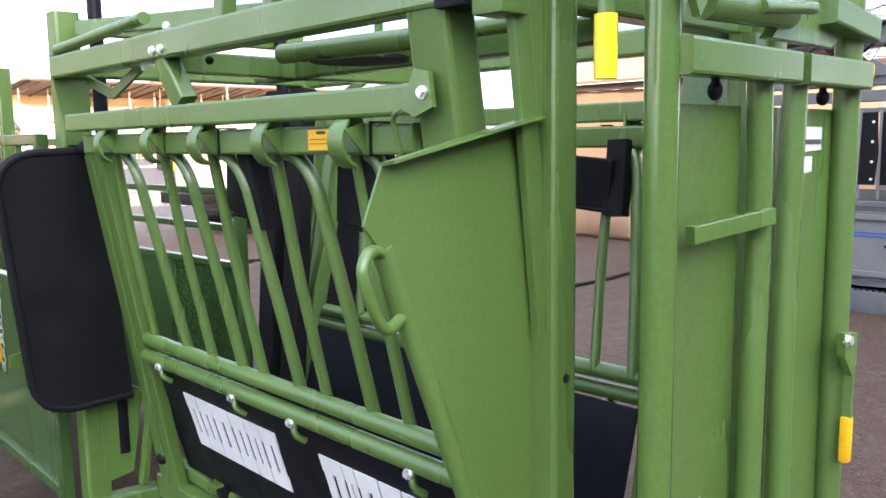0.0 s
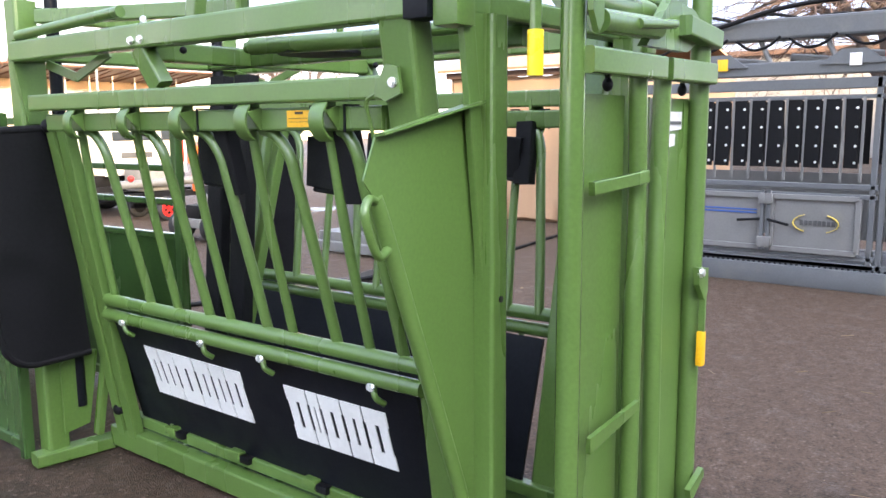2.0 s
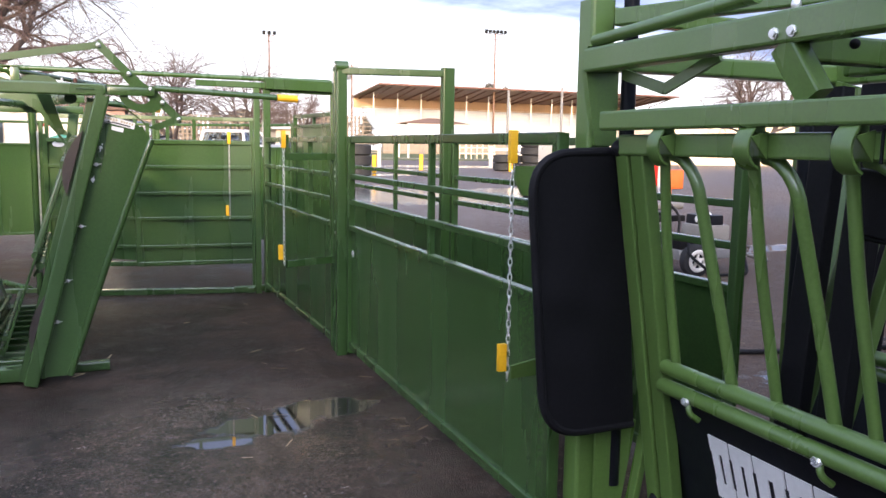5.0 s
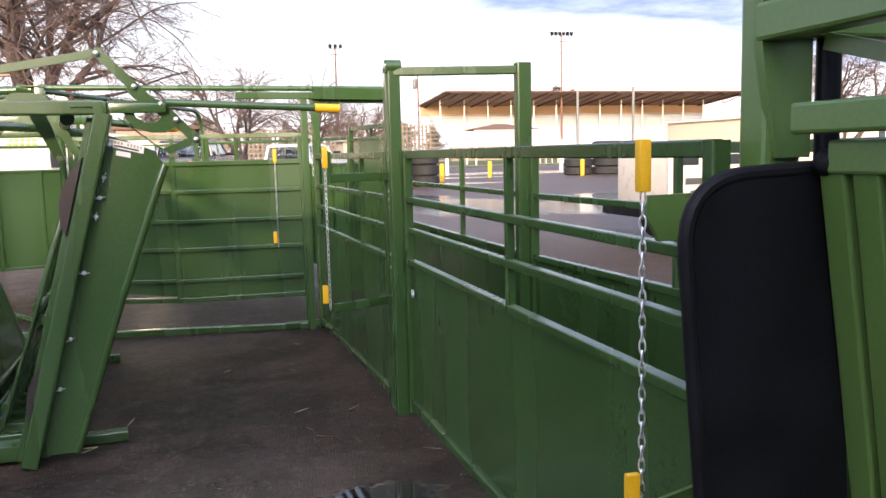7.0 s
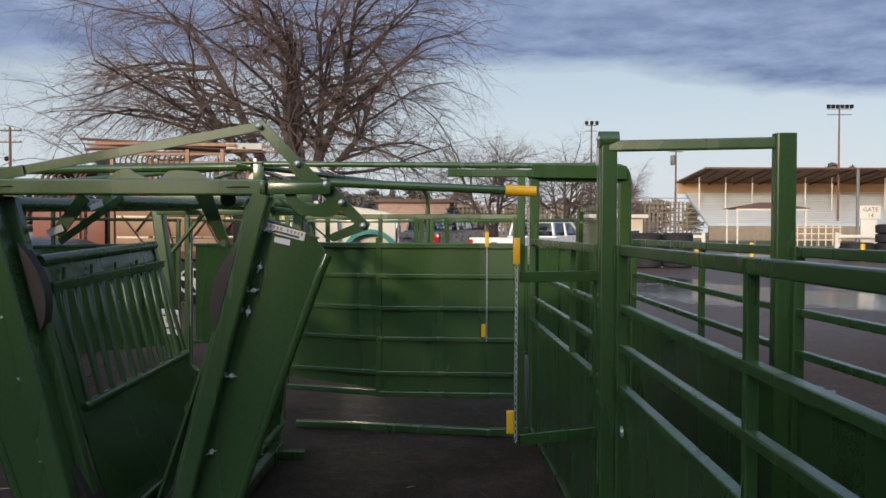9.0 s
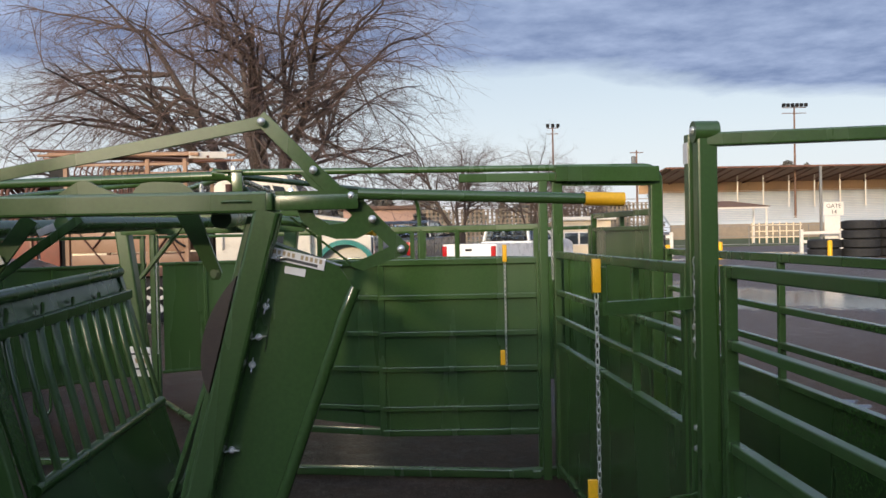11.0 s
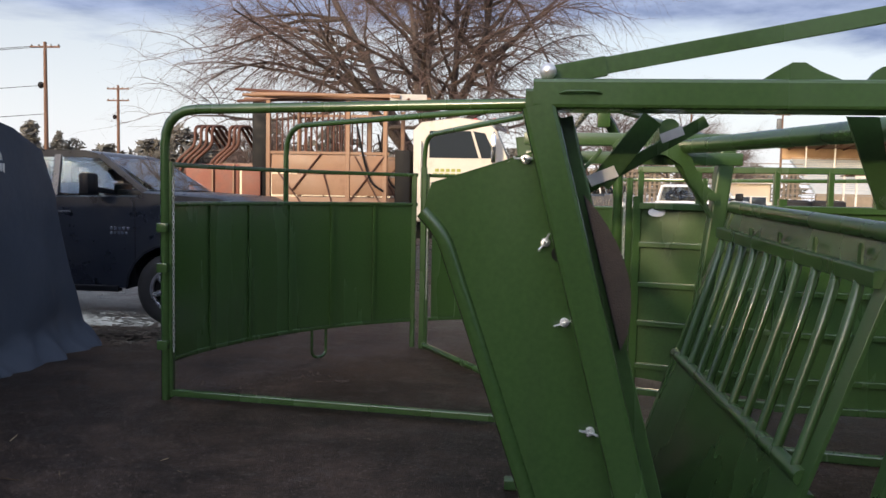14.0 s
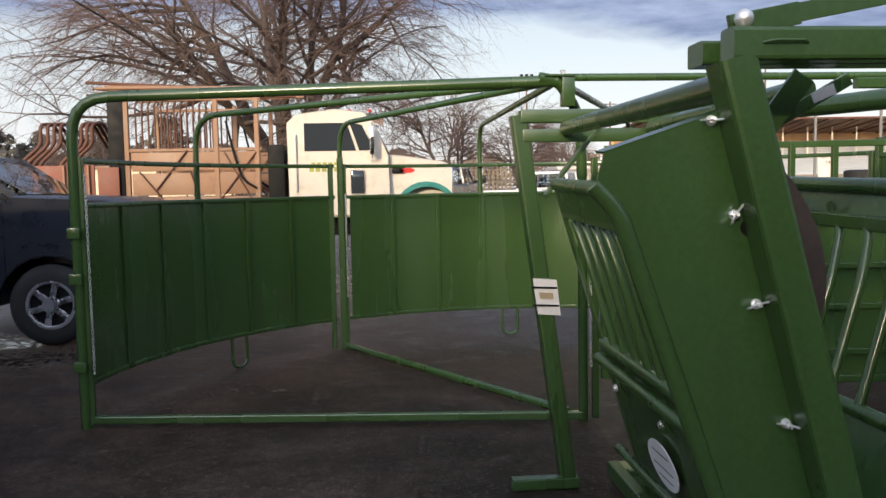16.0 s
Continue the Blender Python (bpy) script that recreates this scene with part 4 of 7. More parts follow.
    pipe("mid_tube", [S(0.0, y0, 0.785), S(0.0, y1, 0.815)], 0.027, GREEN_DK, side)
    pipe("mid_tube", [S(0.045, y0, 0.715), S(0.045, y1, 0.745)], 0.025, GREEN_DK, side)
    plate("lower_panel", [S(0.004, y0, 0.775), S(0.004, y1, 0.80), S(0.004, y1, 0.13), S(0.004, y0, 0.13)], 0.008, GREEN_DK, side)
    pipe("low_tube", [S(-0.02, y0 + 0.04, 0.235), S(-0.02, y1, 0.25)], 0.02, GREEN_DK, side)
    pipe("low_tube", [S(-0.02, y0 + 0.04, 0.15), S(-0.02, y1, 0.16)], 0.02, GREEN_DK, side)
    for k in range(3):
        y = y0 + 0.2 + k * (y1 - y0) * 0.36
        bolt(side, S(0.06, y, 0.66), (s, 0, -0.3), 0.013, 0.012)
        pipe("panel_hook", [S(0.02, y, 0.71), S(0.045, y, 0.67), S(0.03, y, 0.62)], 0.01, GREEN_DK, side, 0.02)
    bar("bottom_rail", Q(0.03, BY, 0.08), Q(0.03, 9.7, 0.08), 0.06, 0.08, GREEN_DK, chute_b)
    pipe("low_tube", [Q(0.05, y0 + 0.1, 0.30), Q(0.05, y1, 0.31)], 0.02, GREEN_DK, chute_b)
    # rear frame
    bar("rear_post", V(BX + s * (0.685 if s < 0 else 0.37), 9.7, 1.90), V(BX + s * (0.445 if s < 0 else 0.152), 9.7, 0.02), 0.08, 0.10, GREEN_DK, chute_b, up=(0, 1, 0))
    tube_ends = ((-0.645, 1.775), (-0.52, 1.83)) if s < 0 else ((0.37, 1.80), (0.07, 1.857))
    pipe("top_tube", [V(tube_ends[0][0], BY + 0.07, tube_ends[0][1]), V(tube_ends[1][0], 9.63, tube_ends[1][1])], 0.036, GREEN_DK, chute_b)
    bar("rear_foot", V(BX + s * (0.74 if s < 0 else 0.40), 9.68, 0.03), V(BX + s * (0.4 if s < 0 else 0.08), 9.68, 0.03), 0.07, 0.06, GREEN_DK, chute_b)
    bar("front_foot", V(BX + s * 0.60, 7.73, 0.03), V(BX + s * 0.1, 7.70, 0.03), 0.08, 0.06, GREEN_DK, chute_b)
    bar("knee_brace", V(BX + s * (0.56 if s < 0 else 0.29), 9.66, 1.50), V(BX + s * (0.28 if s < 0 else 0.06), 9.66, 1.84), 0.02, 0.05, GREEN_DK, chute_b, up=(0, 1, 0))
    if s < 0:
        bar("knee_brace", V(BX + s * 0.50, BY + 0.4, 1.60), V(BX + s * 0.14, BY + 0.3, 1.82), 0.035, 0.012, GREEN_DK, chute_b, up=(0, 1, 0))
    nuts = ((1.69, 0), (1.477, 60), (1.27, 20), (0.986, -10), (0.62, 15), (0.42, 0)) if s < 0 else ((1.66, 0), (1.495, 70), (1.39, 10), (1.295, 80), (1.004, 0), (0.66, 20), (0.4, 10))
    for z, a in nuts:
        wing_nut(chute_b, V(BX + s * (half_b(z) + 0.052), BY - 0.012, z), (s * 0.25, -1, 0.05), 0.025, a)
        bolt(chute_b, V(BX + s * (half_b(z) + 0.052), BY - 0.004, z), (0, -1, 0), 0.009, 0.006, "washer")
bolt(chute_b, V(-0.62, BY - 0.005, 1.448), (0, -1, 0), 0.017, 0.002, "bolt_hole", BLACK)
plate("label_strap", [V(0.552, BY - 0.005, 1.49), V(0.554, BY - 0.005, 1.49), V(0.527, BY - 0.005, 1.34), V(0.525, BY - 0.005, 1.34)], 0.004, BLACK_PL, chute_b)
# printed plates on the flare
tp = [V(0.555, BY - 0.008, 1.70), V(0.74, BY - 0.008, 1.652), V(0.733, BY - 0.008, 1.612), V(0.547, BY - 0.008, 1.66)]
lab = plate("maker_plate", tp, 0.004, PAPER, chute_b, "cream printed maker plate")


def on_plate(u, v, o=tp):
    a = o[0].lerp(o[1], u)
    b = o[3].lerp(o[2], u)
    return a.lerp(b, v) + V(0, -0.003, 0)


for u0, u1, v0, v1 in [(0.06 + i * 0.085, 0.06 + i * 0.085 + 0.05, 0.15, 0.5) for i in range(5)] + [(0.56 + i * 0.085, 0.56 + i * 0.085 + 0.05, 0.15, 0.5) for i in range(5)]:
    plate("print_bar", [on_plate(u0, v0), on_plate(u1, v0), on_plate(u1, v1), on_plate(u0, v1)], 0.002, STRAW, lab)
plate("print_bar", [on_plate(0.12, 0.62), on_plate(0.88, 0.62), on_plate(0.88, 0.86), on_plate(0.12, 0.86)], 0.002, INK, lab)
plate("small_label", [V(0.602, BY - 0.008, 1.632), V(0.672, BY - 0.008, 1.618), V(0.668, BY - 0.008, 1.592), V(0.598, BY - 0.008, 1.608)], 0.004, PAPER, chute_b, "white printed sticker")
# rear header
box_part("rear_header", (-0.745, 9.64, 1.86), (0.38, 9.72, 1.925), GREEN_DK, chute_b, 0.008)
box_part("rear_header", (-0.735, 9.645, 1.765), (0.37, 9.70, 1.83), GREEN_DK, chute_b, 0.008)
plate("rear_hump", [V(-0.30, 9.62, 1.85), V(-0.21, 9.62, 1.94), V(-0.11, 9.62, 1.985), V(0.0, 9.62, 1.965), V(0.08, 9.62, 1.86)], 0.014, GREEN_DK, chute_b)
rear_arm = [V(-0.12, 9.58, 1.90), V(0.0, 9.58, 1.88), V(0.10, 9.58, 1.80), V(0.155, 9.58, 1.68), V(0.23, 9.58, 1.62), V(0.24, 9.58, 1.58), V(0.16, 9.58, 1.59), V(0.10, 9.58, 1.66), V(0.05, 9.58, 1.76), V(-0.03, 9.58, 1.81), V(-0.12, 9.58, 1.82)]
plate("rear_arm", rear_arm, 0.012, GREEN_DK, chute_b)
bolt(chute_b, V(0.2, 9.57, 1.605), (0, -1, 0), 0.013, 0.008, "bolt", GREEN_DK)
pipe("cross_tube", [V(-0.3, BY + 0.35, 1.80), V(-0.1, 9.6, 1.83)], 0.03, GREEN_DK, chute_b)
for x1, x2 in ((0.20, 0.27),):
    plate("drop_arm", [V(x1 - 0.04, BY + 0.25, 1.83), V(x1 + 0.045, BY + 0.25, 1.83), V(x2 + 0.045, BY + 0.3, 1.60), V(x2 + 0.035, BY + 0.3, 1.575), V(x2 + 0.005, BY + 0.3, 1.575), V(x2 - 0.005, BY + 0.3, 1.60)], 0.012, GREEN_DK, chute_b)
    bolt(chute_b, V(x2 + 0.02, BY + 0.29, 1.6), (0, -1, 0), 0.013, 0.008, "bolt", GREEN_DK)
bar("drop_link", V(-0.365, BY + 0.24, 1.82), V(-0.505, BY + 0.24, 1.635), 0.06, 0.012, GREEN_DK, chute_b, up=(0, 1, 0))
plate("hang_tag", [V(-0.545, BY + 0.22, 1.655), V(-0.47, BY + 0.22, 1.685), V(-0.455, BY + 0.22, 1.655), V(-0.53, BY + 0.22, 1.625)], 0.004, PAPER, chute_b, "white printed tag")
plate("hang_tag", [V(-0.345, 7.69, 1.775), V(-0.285, 7.69, 1.80), V(-0.275, 7.69, 1.775), V(-0.335, 7.69, 1.75)], 0.004, PAPER, chute_b, "white printed tag")
box_part("floor_pan", (-0.26, 7.5, 0.02), (0.13, 9.75, 0.10), GREEN_DK, chute_b, 0.006)
for k in range(10):
    y = 7.65 + k * 0.21
    bar("floor_cleat", V(-0.24, y, 0.11), V(0.11, y, 0.11), 0.045, 0.035, GREEN_DK, chute_b)
# lever linkage
LY = BY - 0.02
part("cap_ball", ball(bmesh.new(), (-0.665, LY - 0.04, 1.905), 0.021), ZINC, chute_b)
bar("lever_link", V(-0.68, LY, 1.895), V(-0.52, LY, 1.925), 0.016, 0.05, GREEN_DK, chute_b)
bar("lever_link", V(-0.55, LY + 0.01, 1.922), V(0.545, LY + 0.01, 2.125), 0.012, 0.042, GREEN_DK, chute_b)
bar("lever_link", V(0.53, LY - 0.004, 2.14), V(0.80, LY - 0.004, 1.86), 0.012, 0.05, GREEN_DK, chute_b)
quad = [V(0.66 + 0.0, LY, 1.95), V(0.74, LY, 1.96), V(0.80, LY, 1.90), V(0.86, LY, 1.87), V(0.93, LY, 1.79), V(0.90, LY, 1.745), V(0.85, LY, 1.72), V(0.78, LY, 1.72), V(0.70, LY, 1.745),
        V(0.66, LY, 1.79), V(0.645, LY, 1.84), V(0.69, LY, 1.85), V(0.71, LY, 1.80), V(0.76, LY, 1.77), V(0.81, LY, 1.775), V(0.835, LY, 1.80), V(0.78, LY, 1.85), V(0.70, LY, 1.90)]
plate("quadrant", quad, 0.01, GREEN_DK, chute_b)
plate("clevis", [V(0.58, LY - 0.02, 1.885), V(0.87, LY - 0.02, 1.885), V(0.88, LY - 0.02, 1.845), V(0.58, LY - 0.02, 1.835)], 0.012, GREEN_DK, chute_b)
plate("lower_link", [V(0.86, LY, 1.83), V(0.92, LY, 1.80), V(1.03, LY, 1.69), V(1.02, LY, 1.665), V(0.87, LY, 1.61), V(0.82, LY, 1.63), V(0.96, LY, 1.69), V(0.88, LY, 1.77)], 0.012, GREEN_DK, chute_b)
bar("rod_link", V(0.62, LY + 0.03, 1.80), V(0.84, LY + 0.06, 1.62), 0.006, 0.008, GREEN_DK, chute_b)
for x, z in ((0.54, 2.12), (0.71, 1.955), (0.835, 1.865), (0.905, 1.785), (1.0, 1.682)):
    part("bolt", ball(bmesh.new(), (x, LY - 0.03, z), 0.014, n=8), ZINC, chute_b)
pipe("lever", [V(0.86, LY - 0.03, 1.872), V(1.64, LY - 0.03, 1.84)], 0.0195, GREEN_DK, chute_b)
pipe("lever_grip", [V(1.63, LY - 0.03, 1.841), V(1.765, LY - 0.03, 1.836)], 0.0235, YELLOW, chute_b, label="yellow vinyl lever grip")
pipe("spare_lever", [V(0.5, BY + 0.5, 1.80), V(0.84, BY + 0.3, 1.76)], 0.02, GREEN_DK, chute_b)
pipe("spare_grip", [V(0.83, BY + 0.306, 1.761), V(0.90, BY + 0.27, 1.752)], 0.0235, YELLOW, chute_b, label="yellow vinyl lever grip")
# oval plate and wrapped label on the outer side
ov = []
for k in range(24):
    t = 2 * math.pi * k / 24
    z = 0.42 + 0.10 * math.sin(t)
    ov.append(V(BX - (half_b(z) + 0.012), 8.77 + 0.16 * math.cos(t), z))
lab = plate("oval_plate", ov, 0.006, PAPER, chute_b, "white oval printed plate")
for dz, hw in ((0.055, 0.09), (-0.005, 0.11), (-0.05, 0.08)):
    z = 0.42 + dz
    x = BX - half_b(z) - 0.0165
    plate("print_bar", [V(x, 8.77 - hw, z + 0.012), V(x, 8.77 + hw, z + 0.012), V(x + 0.006, 8.77 + hw, z - 0.012), V(x + 0.006, 8.77 - hw, z - 0.012)], 0.003, INK, lab)
lab = plate("wrapped_label", [V(-0.695, 9.64, 1.09), V(-0.575, 9.64, 1.08), V(-0.555, 9.64, 0.90), V(-0.67, 9.64, 0.91)], 0.012, PAPER, chute_b, "white label strapped to the post")
for z in (1.045, 0.955):
    x = -0.635 + 0.11 * (1.0 - z)
    plate("strap", [V(x - 0.065, 9.632, z + 0.006), V(x + 0.065, 9.632, z), V(x + 0.065, 9.632, z - 0.01), V(x - 0.065, 9.632, z - 0.004)], 0.004, BLACK_PL, lab)
plate("print_bar", [V(-0.665, 9.631, 1.02), V(-0.595, 9.631, 1.015), V(-0.592, 9.631, 0.985), V(-0.66, 9.631, 0.99)], 0.003, STRAW, lab)

# ---- alley: two lines of sheeted panels with portal frames ----


def alley_panel(a, b, side, label, stiles=(), rails=(1.575, 1.315, 1.135), sheet=0.95, inward=-1, base=0.09):
    """A fence panel between two plan points: rails above, ribbed sheet below."""
    (xa, ya), (xb, yb) = a, b
    ob = thing("fence_panel", ((xa + xb) / 2, (ya + yb) / 2, 0), label, "fence panel", "alley fence panels")
    d = V(xb - xa, yb - ya, 0)
    n = V(-d.y, d.x, 0).normalized() * 0.0

    def at(t, z):
        return V(xa, ya, z) + V(d.x, d.y, 0) * t + n
    for i, z in enumerate(rails):
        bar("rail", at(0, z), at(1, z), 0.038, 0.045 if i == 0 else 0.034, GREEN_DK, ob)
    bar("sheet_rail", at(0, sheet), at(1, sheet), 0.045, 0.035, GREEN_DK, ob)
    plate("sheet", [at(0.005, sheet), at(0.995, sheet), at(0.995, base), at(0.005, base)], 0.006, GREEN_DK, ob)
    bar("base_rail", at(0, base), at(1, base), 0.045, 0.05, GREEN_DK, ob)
    for t in (0.0, 1.0):
        bar("upright", at(t, 0.03), at(t, rails[0] + 0.02), 0.05, 0.05, GREEN_DK, ob, up=(0, 1, 0))
    for t in stiles:
        bar("stile", at(t, sheet), at(t, rails[0]), 0.035, 0.03, GREEN_DK, ob, up=(0, 1, 0))
    return ob


p1 = alley_panel((2.17, 4.56), (2.17, 7.52), -1, "green steel alley panel with three rails over sheeted lower half", stiles=(0.455,))
bm = bmesh.new()
sweep(bm, [V(2.152, 7.39, 0.776), V(2.146, 7.39, 0.776)], disc_sec(0.026, 16))
sweep(bm, [V(2.147, 7.39, 0.776), V(2.143, 7.39, 0.776)], disc_sec(0.012, 10))
part("round_plate", bm, ZINC, p1, "small round steel plate")
alley_panel((2.11, 7.78), (2.03, 10.24), -1, "dark green alley panel with rails over sheeted lower half", stiles=(0.28,))
alley_panel((3.07, 4.6), (2.9, 7.36), 1, "green alley panel of the far line", stiles=(0.5,))
alley_panel((2.9, 7.5), (2.87, 10.45), 1, "green alley panel of the far line with open rails", stiles=(0.4,))
alley_panel((2.86, 10.68), (2.70, 12.1), 1, "green high-sheeted panel that closes the tub", rails=(1.87,), sheet=1.75, stiles=(0.5,))


def portal(xa, ya, xb, yb, z, label, lug=True):
    ob = thing("portal_frame", ((xa + xb) / 2, (ya + yb) / 2, 0), label, "portal frame", "alley portals")
    bar("post", V(xa, ya, 0), V(xa, ya, z + 0.01), 0.075, 0.06, GREEN_DK, ob, up=(0, 1, 0))
    bar("post", V(xb, yb, 0), V(xb, yb, z + 0.02), 0.09, 0.07, GREEN_DK, ob, up=(0, 1, 0))
    bar("beam", V(xa - 0.02, ya, z - 0.02), V(xb + 0.02, yb, z - 0.02), 0.05, 0.05, GREEN_DK, ob)
    bm = bmesh.new()
    sweep(bm, [V(xa - 0.045, ya, z + 0.01), V(xa + 0.045, ya, z + 0.01)], disc_sec(0.04, 16))
    part("lug", bm, GREEN_DK, ob)
    bolt(ob, V(xa - 0.045, ya, z + 0.015), (-1, 0, 0), 0.012, 0.01)
    return ob


pf = portal(2.12, 7.60, 2.86, 7.42, 2.075, "green portal frame of square tube over the alley")
bar("gate_stile", V(2.13, 7.74, 0.0), V(2.13, 7.74, 2.09), 0.07, 0.05, GREEN_DK, pf, up=(0, 1, 0))
plate("sticker", [V(2.094, 7.715, 2.06), V(2.094, 7.765, 2.06), V(2.094, 7.765, 1.98), V(2.094, 7.715, 1.98)], 0.003, PAPER, pf, "pale sticker")
bar("foot", V(2.10, 7.62, 0.02), V(2.42, 7.72, 0.02), 0.08, 0.035, GREEN_DK, pf)
for z in (1.45, 0.70):
    bar("chain_bracket", V(2.12, 7.70, z), V(1.71, 7.53, z), 0.02, 0.05, GREEN_DK, pf)
bar("bracket_stile", V(1.72, 7.54, 1.44), V(1.72, 7.54, 1.60), 0.02, 0.03, GREEN_DK, pf, up=(0, 1, 0))
for z in (1.36, 1.31, 0.98, 0.9):
    bolt(pf, V(2.10, 7.665, z), (-1, 0, 0), 0.011, 0.012)
chain("side_chain", V(2.10, 7.67, 1.62), V(2.10, 7.67, 1.22), pf)
pf2 = portal(2.05, 10.33, 2.80, 10.50, 2.10, "green portal frame at the far end of the alley")
bar("slide_header", V(1.36, 10.27, 2.115), V(2.05, 10.30, 2.115), 0.05, 0.06, GREEN_DK, pf2)
bar("header", V(2.03, 10.27, 2.135), V(2.80, 10.44, 2.135), 0.05, 0.11, GREEN_DK, pf2)
bar("gate_stile", V(1.945, 10.30, 0.0), V(1.945, 10.30, 2.12), 0.06, 0.05, GREEN_DK, pf2, up=(0, 1, 0))
chain("side_chain", V(2.0, 10.27, 1.75), V(2.0, 10.27, 1.40), pf2)
pipe("drop_rod", [V(2.03, 10.28, 1.42), V(2.03, 10.28, 1.15)], 0.009, ZINC, pf2)
bar("foot", V(1.7, 10.3, 0.05), V(2.1, 10.33, 0.05), 0.06, 0.06, GREEN_DK, pf2)


def hanging_chain(x, y, zt, zb, label, tilt=0.0, support=None):
    ob = thing("latch_chain", (x, y, zb), label, "chain", "latch chains")
    box_part("top_tag", (x - 0.015, y - 0.012, zt - 0.055), (x + 0.015, y + 0.012, zt + 0.065), YELLOW, ob, 0.003, "yellow vinyl tag")
    chain("chain_run", V(x, y, zt - 0.055), V(x, y, zb - 0.09), ob)
    box_part("bottom_tag", (x - 0.042, y - 0.01, zb - 0.045), (x - 0.008, y + 0.01, zb + 0.06), YELLOW, ob, 0.003, "yellow vinyl tag")
    return ob


ca = hanging_chain(1.965, 4.545, 1.535, 0.75, "steel chain with yellow tags beside the cushion")
plate("tag_plate", [V(1.985, 4.565, 1.47), V(2.17, 4.60, 1.47), V(2.17, 4.60, 1.36), V(2.02, 4.57, 1.36), V(1.985, 4.565, 1.42)], 0.012, GREEN, ca)
plate("keeper_bracket", [V(1.99, 4.57, 0.715), V(2.17, 4.60, 0.735), V(2.17, 4.60, 0.665), V(1.99, 4.57, 0.665)], 0.012, GREEN, ca)
hanging_chain(1.69, 7.515, 1.565, 0.78, "steel chain with yellow tags on a bracket")
hanging_chain(1.675, 10.34, 1.585, 0.85, "steel chain with yellow tags on the cross gate")

# ---- cross gate between the tub and the alley ----
gate = thing("cross_gate", (1.1, 10.4, 0), "dark green sheeted cross gate with horizontal ribs", "gate")
plate("sheet", [V(0.80, 10.42, 0.33), V(1.92, 10.36, 0.33), V(1.92, 10.36, 1.53), V(0.80, 10.42, 1.53)], 0.008, GREEN_DK, gate)
plate("sheet", [V(-0.02, 10.72, 0.42), V(0.81, 10.46, 0.36), V(0.81, 10.46, 1.54), V(-0.02, 10.72, 1.53)], 0.008, GREEN_DK, gate)
for z in (1.29, 1.03, 0.78, 0.50):
    bar("rib", V(0.80, 10.405, z), V(1.92, 10.345, z), 0.03, 0.035, GREEN_DK, gate)
    bar("rib", V(-0.02, 10.705, z), V(0.80, 10.445, z), 0.03, 0.035, GREEN_DK, gate)
for za in (1.538, 0.33):
    bar("frame_rail", V(-0.02, 10.71, za), V(0.80, 10.44, za), 0.04, 0.045, GREEN_DK, gate)
    bar("frame_rail", V(0.80, 10.41, za), V(1.93, 10.35, za), 0.04, 0.045, GREEN_DK, gate)
bar("upper_rail", V(-0.02, 10.71, 1.773), V(1.93, 10.35, 1.773), 0.035, 0.04, GREEN_DK, gate)
for x in (0.0, 0.35, 0.80, 1.1, 1.35, 1.9):
    y = 10.71 - (x + 0.02) * 0.185
    bar("stub", V(x, y, 1.53), V(x, y, 1.773), 0.035, 0.035, GREEN_DK, gate, up=(0, 1, 0))
for x, y in ((-0.02, 10.71), (0.80, 10.43), (1.92, 10.35)):
    bar("stile", V(x, y, 0.06 if x > 1 else 0.31), V(x, y, 1.60), 0.05, 0.05, GREEN_DK, gate, up=(0, 1, 0))
plate("label_frame", [V(0.83, 10.39, 1.18), V(0.93, 10.385, 1.18), V(0.93, 10.385, 1.05), V(0.83, 10.39, 1.05)], 0.012, GREEN_DK, gate)
bm = bmesh.new()
slab(bm, [V(0.1 + 0.055 * math.cos(t * 0.393), 10.66, 1.50 + 0.028 * math.sin(t * 0.393)) for t in range(16)], 0.006)
part("oval_plate", bm, PAPER, gate, "small white oval plate")
bar("ground_bar", V(0.1, 10.6, 0.04), V(1.9, 10.3, 0.04), 0.06, 0.06, GREEN_DK, gate)

# ---- round tub of curved sheeted panels under bows ----
TC = V(-0.2, 10.78, 0)
TR = 3.2


def tub(ang, r=TR, z=0.0):
    return V(TC.x + r * math.cos(radians(ang)), TC.y + r * math.sin(radians(ang)), z)


